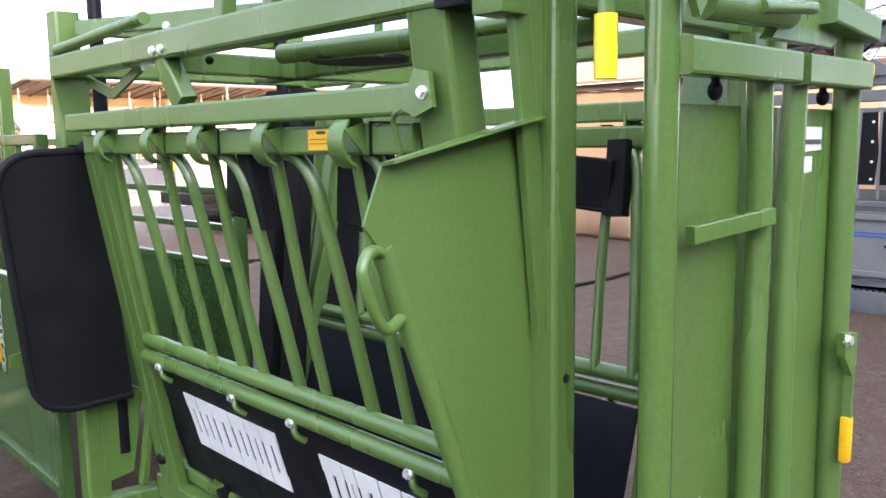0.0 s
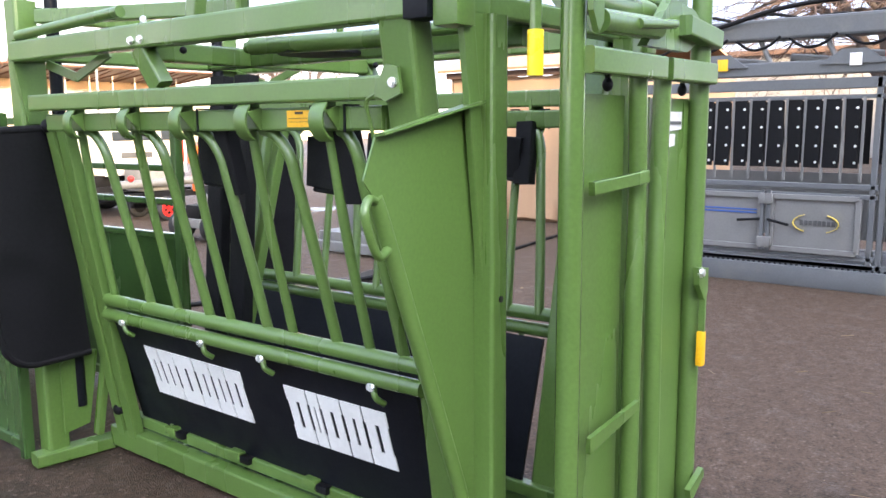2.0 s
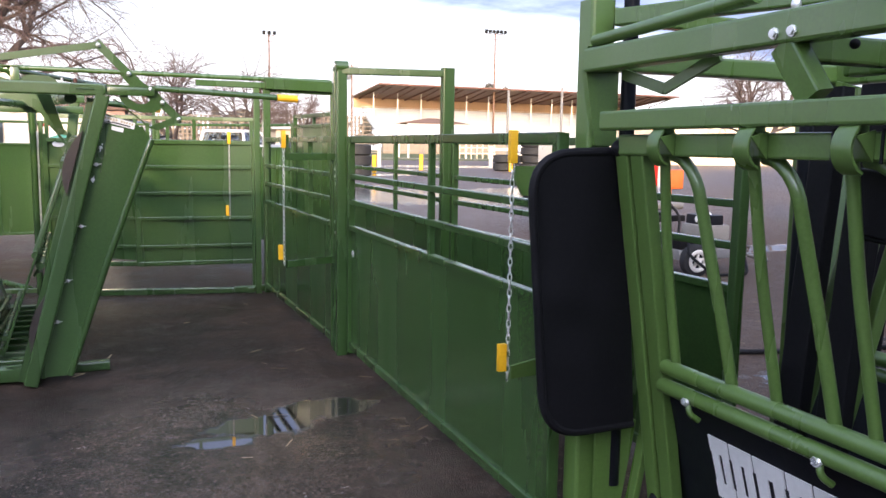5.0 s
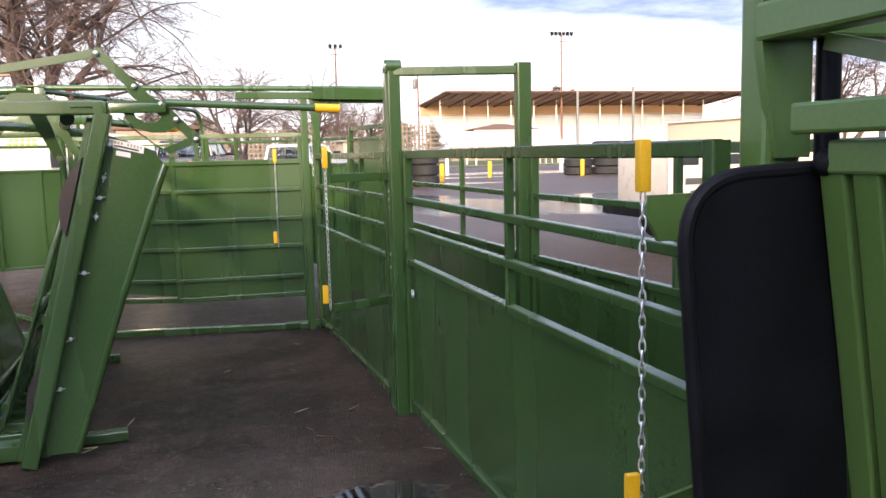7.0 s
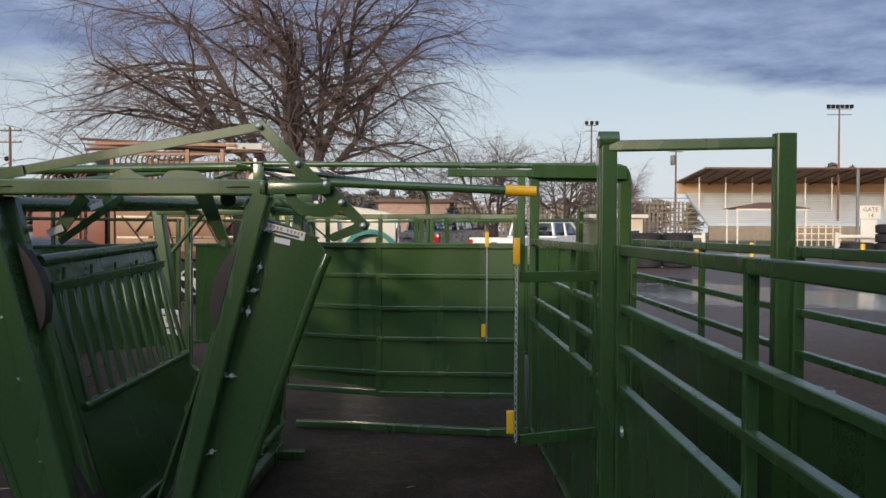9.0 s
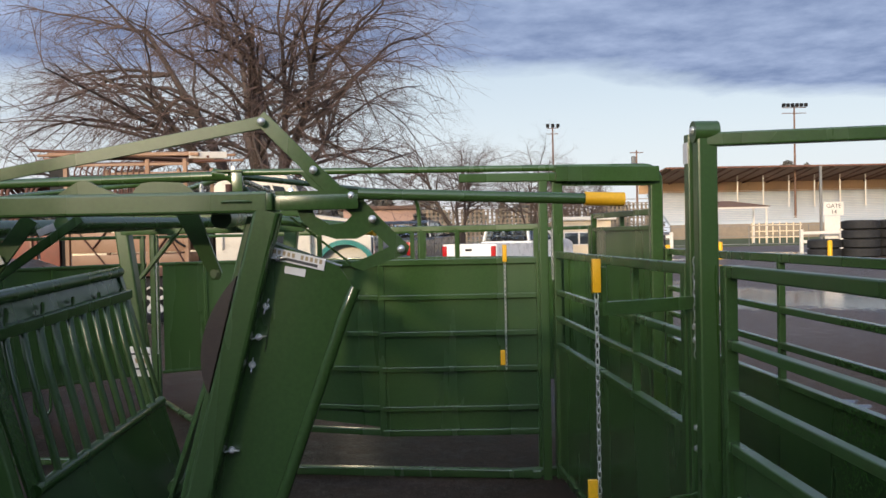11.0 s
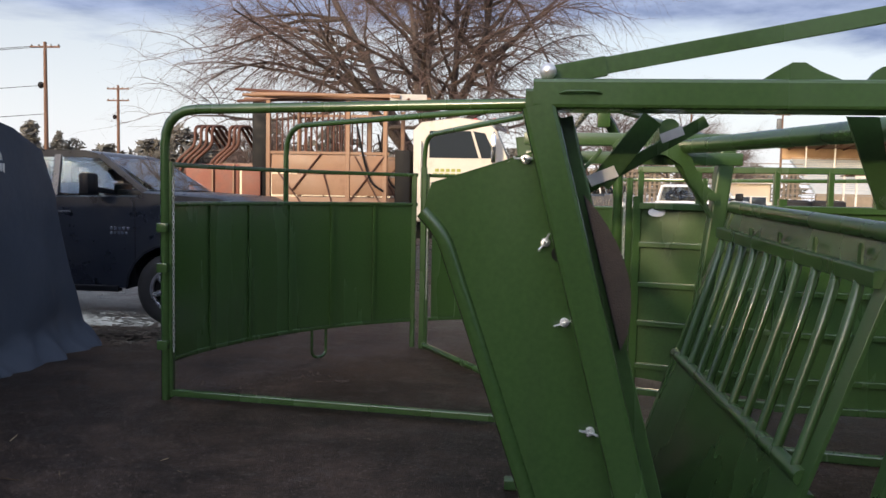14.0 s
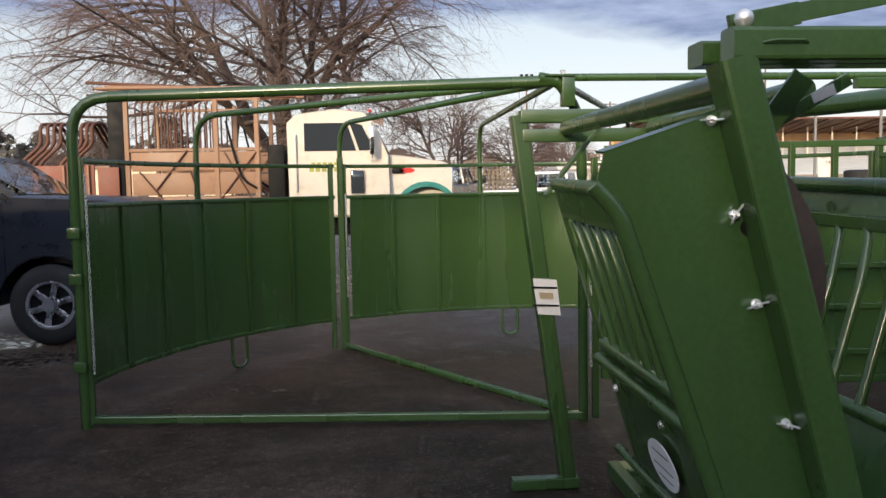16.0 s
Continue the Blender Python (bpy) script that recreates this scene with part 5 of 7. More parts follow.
def curved_panel(a0, a1, label, loops=()):
    mid = tub((a0 + a1) / 2)
    ob = thing("curved_panel", (mid.x, mid.y, 0), label, "curved panel", "tub panels")
    n = 20
    bm = bmesh.new()
    ro, zb, zt = TR, 0.30, 1.47
    rows = []
    for k in range(n + 1):
        a = a0 + (a1 - a0) * (0.01 + 0.98 * k / n)
        rows.append([bm.verts.new(tub(a, r, z)) for r, z in ((ro - 0.003, zb), (ro - 0.003, zt), (ro + 0.003, zt), (ro + 0.003, zb))])
    for r1, r2 in zip(rows, rows[1:]):
        for j in range(4):
            bm.faces.new((r1[j], r1[(j + 1) % 4], r2[(j + 1) % 4], r2[j]))
    bm.faces.new(rows[0])
    bm.faces.new(rows[-1][::-1])
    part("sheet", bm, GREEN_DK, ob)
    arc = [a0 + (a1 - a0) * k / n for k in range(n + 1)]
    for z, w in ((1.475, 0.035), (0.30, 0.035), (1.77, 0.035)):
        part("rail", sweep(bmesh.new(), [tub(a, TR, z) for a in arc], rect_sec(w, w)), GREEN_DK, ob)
    for k in range(1, 6):
        a = a0 + (a1 - a0) * k / 6
        bar("rib", tub(a, TR - 0.012, 0.31), tub(a, TR - 0.012, 1.46), 0.035, 0.02, GREEN_DK, ob, up=(math.cos(radians(a)), math.sin(radians(a)), 0))
    for a in (a0 - (0.6 if a0 > a1 else -0.6) * -1, a1 + (0.6 if a0 > a1 else -0.6)):
        bar("upright", tub(a, TR, 0.02), tub(a, TR, 1.79), 0.05, 0.05, GREEN_DK, ob, up=(0, 1, 0))
    for a in loops:
        p, q = tub(a - 1.45, TR, 0.30), tub(a + 1.45, TR, 0.30)
        pipe("foot_loop", [p, V(p.x, p.y, 0.02), V(q.x, q.y, 0.02), q], 0.014, GREEN_DK, ob, 0.08)
    return ob


HUB = V(-0.31, 10.72, 2.20)
curved_panel(172.5, 121.0, "dark green curved sheeted tub panel on a loop foot", loops=(140.5,))
curved_panel(118.5, 67.0, "sunlit green curved sheeted tub panel on a loop foot", loops=(88,))
curved_panel(64.5, 25.0, "green curved sheeted tub panel")


def bow(ang, r, label, base=0.0, drop=None, hub_z=0.0, rad=0.03):
    f = tub(ang, r)
    ob = thing("tub_bow", (f.x, f.y, 0), label, "bow", "tub bows")
    top = V(f.x, f.y, 2.17)
    pipe("bow_tube", [V(f.x, f.y, base), top, HUB + V(0, 0, hub_z)], rad, GREEN_DK, ob, 0.26)
    return ob


b = bow(173.4, TR + 0.03, "thick green arched bow and post with clamps", rad=0.036)
for z in (1.30, 0.42, 1.0):
    f = tub(173.4, TR + 0.03, z)
    box_part("clamp", (f.x - 0.045, f.y - 0.06, z - 0.035), (f.x + 0.035, f.y + 0.04, z + 0.035), GREEN_DK, b, 0.006)
f = tub(173.2, TR)
chain("side_chain", V(f.x + 0.05, f.y - 0.05, 1.68), V(f.x + 0.05, f.y - 0.05, 0.35), b, r=0.0026)
bar("base_bar", tub(173, TR, 0.05), V(-0.15, 10.80, 0.05), 0.05, 0.05, GREEN_DK, b)
bow(146.5, TR + 0.07, "green arched bow behind a tub panel", base=1.45, rad=0.024)
b = bow(119.7, TR, "green arched bow at a panel joint", rad=0.024)
bar("joint_post", tub(119.7, TR, 0.0), tub(119.7, TR, 1.85), 0.06, 0.06, GREEN_DK, b, up=(0, 1, 0))
f = tub(119.7, TR - 0.05)
chain("side_chain", V(f.x + 0.02, f.y, 1.5), V(f.x + 0.02, f.y, 0.5), b, r=0.0026)
pipe("base_bar", [tub(119.7, TR - 0.05, 0.04), V(-0.22, 10.85, 0.06)], 0.03, GREEN_DK, b)
bow(93.0, TR + 0.07, "green arched bow behind a tub panel", base=1.45, rad=0.024)
bow(66.0, TR, "green arched bow at a panel joint", rad=0.024)
bo = thing("tub_bow", (2.85, 10.6, 0), "long green arched bow to the alley portal", "bow", "tub bows")
pipe("bow_tube", [V(2.86, 10.6, 0), V(2.86, 10.6, 2.20), HUB + V(0.05, 0, 0.02)], 0.024, GREEN_DK, bo, 0.12)
hub = thing("hub_post", (-0.13, 10.84, 0), "green centre post with hinge chains where the bows meet", "post")
pipe("post", [V(-0.13, 10.84, 0), V(-0.13, 10.84, 1.72)], 0.032, GREEN_DK, hub)
bar("stile", V(-0.06, 10.80, 0.03), V(-0.06, 10.80, 1.72), 0.04, 0.05, GREEN_DK, hub, up=(0, 1, 0))
pipe("gooseneck", [V(-0.13, 10.84, 1.6), V(-0.14, 10.84, 2.0), HUB, HUB + V(-0.12, 0.0, 0.02)], 0.035, GREEN_DK, hub, 0.14)
plate("hub_plate", [HUB + V(-0.09, -0.05, 0.03), HUB + V(0.1, -0.05, 0.03), HUB + V(0.1, 0.06, 0.03), HUB + V(-0.09, 0.06, 0.03)], 0.012, GREEN_DK, hub)
box_part("hub_block", (HUB.x + 0.02, HUB.y - 0.04, HUB.z - 0.16), (HUB.x + 0.1, HUB.y + 0.04, HUB.z + 0.02), GREEN_DK, hub, 0.006)
bolt(hub, HUB + V(0.03, 0, 0.036), (0, 0, 1), 0.018, 0.03)
chain("hinge_chain", V(-0.09, 10.79, 1.62), V(-0.09, 10.79, 0.35), hub, r=0.003)

# ---- slate fabric shelter ----
shelter = thing("fabric_shelter", (-8.2, 10.4, 0), "slate blue fabric storage shelter with a domed roof", "shelter")
PROF = ((2.76, 0.0), (2.67, 0.30), (2.46, 0.87), (2.26, 1.44), (2.04, 1.90), (1.66, 2.07), (1.0, 2.19), (0.5, 2.27), (0.0, 2.30))


def half_w(z):
    for (w0, z0), (w1, z1) in zip(PROF, PROF[1:]):
        if z <= z1:
            return w0 + (w1 - w0) * (z - z0) / (z1 - z0)
    return 0.0


bm = bmesh.new()
rows = []
levels = [0.0, 0.03, 0.07, 0.11, 0.16, 0.22, 0.3, 0.38, 0.5, 0.7, 0.9, 1.1, 1.3, 1.5, 1.7, 1.9, 2.0, 2.07, 2.13, 2.19, 2.25, 2.295]
for z in levels:
    w = max(half_w(z), 0.05)
    row = []
    for k in range(81):
        y = 10.4 - w + 2 * w * k / 80
        fold = noise.noise(V(y * 1.7, z * 1.1, 3.0)) * 0.05 + noise.noise(V(y * 6.0, z * 2.0, 8.0)) * 0.018
        kick = 0.2 * max(0, 1 - z / 0.24) ** 1.3 * (1 + 1.1 * noise.noise(V(y * 4.5, z * 3, 5.0))) + 0.05 * max(0, 1 - z / 0.5) * noise.noise(V(y * 9, z * 7, 1.0))
        seam = 0.012 if 1.48 < z < 1.6 else 0.0
        row.append(bm.verts.new((-5.2 + fold * (0.3 + min(1, 0.9 - z * 0.35)) + kick + seam, y, z + (0.02 if z > 0 else 0.0))))
    rows.append(row)
for r1, r2 in zip(rows, rows[1:]):
    for k in range(80):
        bm.faces.new((r1[k], r1[k + 1], r2[k + 1], r2[k]))
part("end_wall", bm, TARP, shelter, smooth=60)
bm = bmesh.new()
ring = [(10.4 + w, z) for w, z in PROF] + [(10.4 - w, z) for w, z in PROF[-2::-1]]
rows = []
for i in range(13):
    x = -5.22 - i * 0.5
    rows.append([bm.verts.new((x, y + noise.noise(V(x * 1.5, z * 3, y)) * 0.04, z + noise.noise(V(x, y, z)) * 0.03 * (z > 0.1))) for y, z in ring])
for r1, r2 in zip(rows, rows[1:]):
    for k in range(len(ring) - 1):
        bm.faces.new((r1[k], r1[k + 1], r2[k + 1], r2[k]))
part("roof_cover", bm, TARP, shelter, smooth=60)
bm = bmesh.new()
slab(bm, [V(-11.2, y, z) for y, z in ring], 0.01)
part("back_wall", bm, TARP, shelter)
logo = part("logo_arc", sweep(bmesh.new(), [V(-5.14, 11.66 + 0.11 * math.cos(radians(a)), 1.80 + 0.10 * math.sin(radians(a))) for a in range(0, 181, 15)], rect_sec(0.006, 0.03, 0.002), up=(1, 0, 0)),
            WHITE, shelter, "white printed arc and bars")
for k in range(9):
    y = 11.50 + k * 0.036
    plate("print_bar", [V(-5.135, y, 1.775), V(-5.135, y + 0.024, 1.775), V(-5.135, y + 0.024, 1.715 - 0.01 * (k % 3)), V(-5.135, y, 1.715)], 0.004, WHITE, logo)

# ---- wheels and pickups ----


def wheel(parent, c, r, w, side, rim_mat, spokes=6):
    """A tyre with its rim; side: +1 or -1 along the parent's y, where the rim faces."""
    hubp = part("wheel", sweep(bmesh.new(), [V(c[0], c[1] - w * 0.3, c[2]), V(c[0], c[1] + w * 0.3, c[2])], disc_sec(r * 0.58, 24), up=(0, 0, 1)), BLACK, parent)
    prof = [(-0.5, 0.60), (-0.52, 0.78), (-0.46, 0.93), (-0.34, 1.0), (0.34, 1.0), (0.46, 0.93), (0.52, 0.78), (0.5, 0.60)]
    bm = bmesh.new()
    n = 36
    rr = []
    for k in range(n):
        a = 2 * math.pi * k / n
        rr.append([bm.verts.new((c[0] + math.cos(a) * r * q, c[1] + p * w, c[2] + math.sin(a) * r * q)) for p, q in prof])
    for k in range(n):
        for j in range(len(prof) - 1):
            bm.faces.new((rr[k][j], rr[k][j + 1], rr[(k + 1) % n][j + 1], rr[(k + 1) % n][j]))
        bm.faces.new((rr[k][-1], rr[k][0], rr[(k + 1) % n][0], rr[(k + 1) % n][-1]))
    part("tyre", bm, TYRE, hubp)
    bm = bmesh.new()
    y = c[1] + side * w * 0.42
    sweep(bm, [V(c[0] + math.cos(2 * math.pi * k / 32) * r * 0.575, y, c[2] + math.sin(2 * math.pi * k / 32) * r * 0.575) for k in range(32)], rect_sec(0.05, 0.04, 0.01), up=(0, 1, 0), closed=True)
    for k in range(spokes):
        a = 2 * math.pi * k / spokes + 0.3
        p = V(c[0] + math.cos(a) * r * 0.57, y, c[2] + math.sin(a) * r * 0.57)
        sweep(bm, [V(c[0], y - side * 0.01, c[2]), p], rect_sec(0.06 * r / 0.4, 0.03), up=(0, 1, 0))
    sweep(bm, [V(c[0], y - side * 0.02, c[2]), V(c[0], y + side * 0.03, c[2])], disc_sec(r * 0.2, 14))
    part("rim", bm, rim_mat, hubp)
    return hubp


def side_body(bm, prof, y0, y1, inset=0.0):
    """A side outline (x, z) carried across from y0 to y1 with rounded shoulders."""
    cols = []
    for y, k in ((y0, 0.0), (y0 + 0.05, 1.0), (y1 - 0.05, 1.0), (y1, 0.0)):
        cx = sum(p[0] for p in prof) / len(prof)
        cz = sum(p[1] for p in prof) / len(prof)
        cols.append([bm.verts.new((x + (cx - x) * 0.012 * (1 - k), y, z + (cz - z) * 0.03 * (1 - k))) for x, z in prof])
    n = len(prof)
    for a, b in zip(cols, cols[1:]):
        for i in range(n):
            bm.faces.new((a[i], a[(i + 1) % n], b[(i + 1) % n], b[i]))
    bm.faces.new(cols[0])
    bm.faces.new(cols[-1][::-1])
    return bm


def arch(cx, cz, r, a0=180, a1=0, n=10):
    return [(cx + r * math.cos(radians(a0 + (a1 - a0) * k / n)), cz + r * math.sin(radians(a0 + (a1 - a0) * k / n))) for k in range(n + 1)]


def pickup(at, turn, paint, label, r=0.42, crew=True, scale=1.0):
    """A pickup that heads along its own x, its front axle at the origin, its sides at y -1 and +1."""
    ob = thing("pickup_truck", (0, 0, 0), label, "pickup truck")
    wb = 3.6
    prof = [(-wb - 1.25, 0.62)] + arch(-wb, 0.42, 0.50) + arch(0, 0.42, 0.52) + \
        [(0.85, 0.45), (0.98, 0.55), (1.0, 0.95), (0.93, 1.38), (0.6, 1.50), (-0.32, 1.55), (-0.4, 1.50), (-2.35, 1.47), (-2.4, 1.42), (-wb - 1.25, 1.42)]
    body = part("body", side_body(bmesh.new(), prof, -1.0, 1.0), paint, ob, smooth=30)
    cab = part("cab", side_body(bmesh.new(), [(-2.33, 1.93), (-2.26, 1.985), (-2.1, 2.02), (-1.15, 2.02), (-0.97, 1.985), (-0.90, 1.93)], -0.80, 0.80), paint, ob, "painted cab roof", smooth=30)
    for s in (-1, 1):
        for (xt, xb), wd in (((-0.94, -0.27), 0.07), ((-1.46, -1.46), 0.09), ((-2.28, -2.36), 0.12)):
            bar("pillar", V(xt, s * 0.78, 1.96), V(xb, s * 0.88, 1.48), wd, 0.06, paint, cab, up=(0, 1, 0))
        for x in (-1.15, -2.0):
            seat = box_part("seat", (x - 0.30, s * 0.42 - 0.24, 1.30), (x - 0.14, s * 0.42 + 0.24, 1.64), BLACK_PL, ob, 0.05)
            box_part("headrest", (x - 0.31, s * 0.42 - 0.13, 1.67), (x - 0.20, s * 0.42 + 0.13, 1.83), BLACK_PL, seat, 0.04)
        plate("side_window", [V(-1.06, s * 0.80, 1.93), V(-1.42, s * 0.80, 1.94), V(-1.42, s * 0.875, 1.51), V(-0.52, s * 0.875, 1.51)], 0.008, GLASS_CAR, cab).visible_shadow = False
        plate("side_window", [V(-1.50, s * 0.80, 1.94), V(-2.20, s * 0.80, 1.93), V(-2.28, s * 0.875, 1.49), V(-1.50, s * 0.875, 1.49)], 0.008, GLASS_CAR, cab).visible_shadow = False
        m = box_part("mirror", (-0.90, s * 1.24 - 0.12, 1.50), (-0.78, s * 1.24 + 0.12, 1.75), BLACK_PL, ob, 0.04)
        bar("mirror_arm", V(-0.74, s * 0.9, 1.53), V(-0.82, s * 1.2, 1.57), 0.05, 0.06, BLACK_PL, m)
        for x in (-1.3, -2.2):
            box_part("door_handle", (x - 0.11, s * 1.0 - 0.02, 1.27), (x + 0.11, s * 1.0 + 0.03, 1.31), paint, ob, 0.012)
        for x in (-0.42, -1.46, -2.38):
            box_part("door_gap", (x - 0.004, s * 0.995 - 0.008, 0.62), (x + 0.004, s * 0.995 + 0.008, 1.45), BLACK, ob, 0.002)
        bar("sill_step", V(-0.62, s * 0.98, 0.42), V(-2.6, s * 0.98, 0.42), 0.12, 0.07, BLACK_PL, ob)
        for cx in (0, -wb):
            wheel(ob, (cx, s * 0.86, r), r, 0.26, s, ALLOY)
            part("arch_trim", sweep(bmesh.new(), [V(x, s * 1.0, z) for x, z in arch(cx, 0.42, 0.52)], rect_sec(0.03, 0.04), up=(0, 1, 0)), BLACK_PL, ob)
        box_part("head_light", (0.80, s * 0.8 - 0.17, 1.02), (1.0, s * 0.8 + 0.17, 1.26), GLASS_LT, ob, 0.03)
        box_part("tail_light", (-wb - 1.275, s * 0.9 - 0.08, 0.98), (-wb - 1.2, s * 0.9 + 0.08, 1.36), LENS_RED, ob, 0.02)
        for k in range(5):
            box_part("badge_bar", (-0.72 + k * 0.05, s * 1.0 - 0.004, 1.10), (-0.69 + k * 0.05, s * 1.0 + 0.008, 1.135), CHROME, ob, 0.002)
            box_part("badge_bar", (-0.72 + k * 0.045, s * 1.0 - 0.004, 1.05), (-0.69 + k * 0.045, s * 1.0 + 0.008, 1.08), CHROME, ob, 0.002)
    plate("windscreen", [V(-0.90, -0.76, 1.945), V(-0.90, 0.76, 1.945), V(-0.235, 0.82, 1.555), V(-0.235, -0.82, 1.555)], 0.008, GLASS_CAR, cab).visible_shadow = False
    box_part("dashboard", (-0.75, -0.8, 1.42), (-0.35, 0.8, 1.57), BLACK_PL, ob, 0.04)
    part("steering_wheel", sweep(bmesh.new(), [V(-0.95 + 0.06 * math.sin(k * 0.5236), 0.42 + 0.19 * math.cos(k * 0.5236), 1.55 + 0.17 * math.sin(k * 0.5236)) for k in range(12)], disc_sec(0.016, 8), closed=True), BLACK, ob)
    plate("rear_window", [V(-2.365, -0.7, 1.90), V(-2.365, 0.7, 1.90), V(-2.41, 0.75, 1.55), V(-2.41, -0.75, 1.55)], 0.008, GLASS_CAR, cab).visible_shadow = False
    box_part("grille", (0.97, -0.6, 0.78), (1.02, 0.6, 1.25), CHROME, ob, 0.02)
    box_part("bumper", (0.9, -0.98, 0.45), (1.1, 0.98, 0.72), CHROME, ob, 0.04)
    box_part("rear_bumper", (-wb - 1.42, -0.95, 0.5), (-wb - 1.22, 0.95, 0.68), CHROME, ob, 0.03)
    box_part("tailgate_handle", (-wb - 1.27, -0.12, 1.2), (-wb - 1.24, 0.12, 1.27), BLACK, ob, 0.008)
    box_part("chassis", (-wb - 1.0, -0.55, 0.42), (0.7, 0.55, 0.66), BLACK, ob, 0.02)
    ob.matrix_world = pose(*at, 0, 0, turn) @ Matrix.Diagonal((scale, scale, scale, 1))
    return ob


pickup((-4.80, 15.26, 0), 0, CAR_BLK, "black crew cab pickup with chrome badges and alloy wheels")
pickup((5.53, 34.4, 0), 55, CAR_WHT, "white pickup parked across the yard with its tail towards the pens")
pickup((1.4, 36.2, 0), 74, material("blue_car_paint", (0.05, 0.065, 0.09), 0.3, coat=0.5), "grey-blue pickup parked across the yard", scale=1.12)

# ---- cream tractor truck with a panel load ----
truck = thing("flatbed_truck", (-2.5, 23.0, 0), "cream conventional truck with teal fenders loaded with livestock equipment", "truck")
TY = 21.8
cabb = part("cab", side_body(bmesh.new(), [(-3.1, 1.0), (-3.12, 2.85), (-2.95, 3.02), (-2.2, 3.12), (-1.62, 3.05), (-1.42, 2.85), (-1.15, 2.2), (-1.12, 1.0)], TY, TY + 2.0), CREAM, truck, smooth=30)
part("hood", side_body(bmesh.new(), [(-1.14, 1.0), (-1.14, 2.22), (-0.9, 2.20), (-0.1, 2.08), (0.06, 2.02), (0.12, 1.9), (0.12, 0.9), (0.05, 0.75)] + arch(-0.40, 0.75, 0.30, 0, 180, 6), TY + 0.2, TY + 1.8), CREAM, truck, smooth=30)
part("fender", side_body(bmesh.new(), arch(-0.42, 1.02, 0.66, 180, 0, 14) + arch(-0.42, 1.02, 0.56, 0, 180, 14), TY - 0.05, TY + 0.4), TEAL, truck, smooth=40)
plate("door_window", [V(-2.78, TY - 0.006, 2.84), V(-1.95, TY - 0.006, 2.84), V(-1.78, TY - 0.006, 2.30), V(-2.78, TY - 0.006, 2.30)], 0.012, GLASS, cabb)
plate("vent_window", [V(-1.90, TY - 0.006, 2.84), V(-1.66, TY - 0.006, 2.80), V(-1.42, TY - 0.006, 2.30), V(-1.72, TY - 0.006, 2.30)], 0.012, GLASS, cabb)
box_part("lower_window", (-1.90, TY - 0.008, 1.45), (-1.62, TY + 0.01, 1.92), GLASS, cabb, 0.04)
plate("windscreen", [V(-1.44, TY + 0.1, 2.88), V(-1.44, TY + 1.9, 2.88), V(-1.14, TY + 1.9, 2.24), V(-1.14, TY + 0.1, 2.24)], 0.012, GLASS, cabb)
plate("visor", [V(-1.55, TY + 0.05, 3.06), V(-1.55, TY + 1.95, 3.06), V(-1.22, TY + 1.95, 2.93), V(-1.22, TY + 0.05, 2.93)], 0.02, CHROME, cabb)
pipe("grab_rail", [V(-2.95, TY, 2.62), V(-2.95, TY - 0.06, 2.6), V(-2.95, TY - 0.06, 1.55), V(-2.95, TY, 1.52)], 0.018, STEELW, cabb, 0.03)
m = box_part("mirror", (-1.52, TY - 0.34, 2.2), (-1.42, TY - 0.16, 2.75), CHROME, truck, 0.03)
pipe("mirror_arm", [V(-1.5, TY, 2.85), V(-1.47, TY - 0.25, 2.8), V(-1.47, TY - 0.25, 2.15), V(-1.5, TY, 2.1)], 0.014, CHROME, m, 0.05)
for x in (-2.3, -1.9, -1.5):
    part("roof_light", ball(bmesh.new(), (x, TY + 0.6, 3.12), 0.05, 0.7), RED, truck)
for k in range(5):
    box_part("door_print", (-2.66 + k * 0.11, TY - 0.006, 2.02), (-2.58 + k * 0.11, TY + 0.004, 2.08), material("gold_green_print", (0.28, 0.3, 0.05), 0.5) if k == 0 else bpy.data.materials["gold_green_print"], truck, 0.002)
    box_part("door_print", (-2.70 + k * 0.12, TY - 0.006, 1.90), (-2.61 + k * 0.12, TY + 0.004, 1.99), bpy.data.materials["gold_green_print"], truck, 0.002)
bm = bmesh.new()
slab(bm, [V(-0.78 + 0.15 * math.cos(t * 0.393), TY + 0.192, 1.90 + 0.05 * math.sin(t * 0.393)) for t in range(16)], 0.012)
part("oval_emblem", bm, RED, truck, "red oval emblem")
box_part("emblem_bar", (-1.08, TY + 0.186, 1.84), (-0.82, TY + 0.2, 1.96), BLACK, truck, 0.03)
box_part("grille", (0.08, TY + 0.45, 0.8), (0.16, TY + 1.55, 1.95), CHROME, truck, 0.02)
box_part("bumper", (0.1, TY + 0.05, 0.45), (0.3, TY + 1.95, 0.8), CHROME, truck, 0.04)
box_part("chassis", (-8.3, TY + 0.6, 0.62), (0.0, TY + 1.4, 0.98), BLACK, truck, 0.02)
box_part("deck", (-8.3, TY - 0.1, 1.0), (-3.2, TY + 2.3, 1.18), RUST, truck, 0.02)
box_part("stack_dark", (-3.52, TY + 0.2, 1.15), (-3.2, TY + 1.9, 2.45), BLACK, truck, 0.03)
for x in (-0.42, -4.4, -5.6, -7.4):
    for s in (0.18, 1.82):
        wheel(truck, (x, TY + s, 0.5), 0.5, 0.28, -1 if s < 1 else 1, STEELW, 5)
load = thing("stock_rack", (-4.9, 22.9, 1.18), "sunlit tan steel livestock rack of panels, pipes and cross braces", "livestock rack")
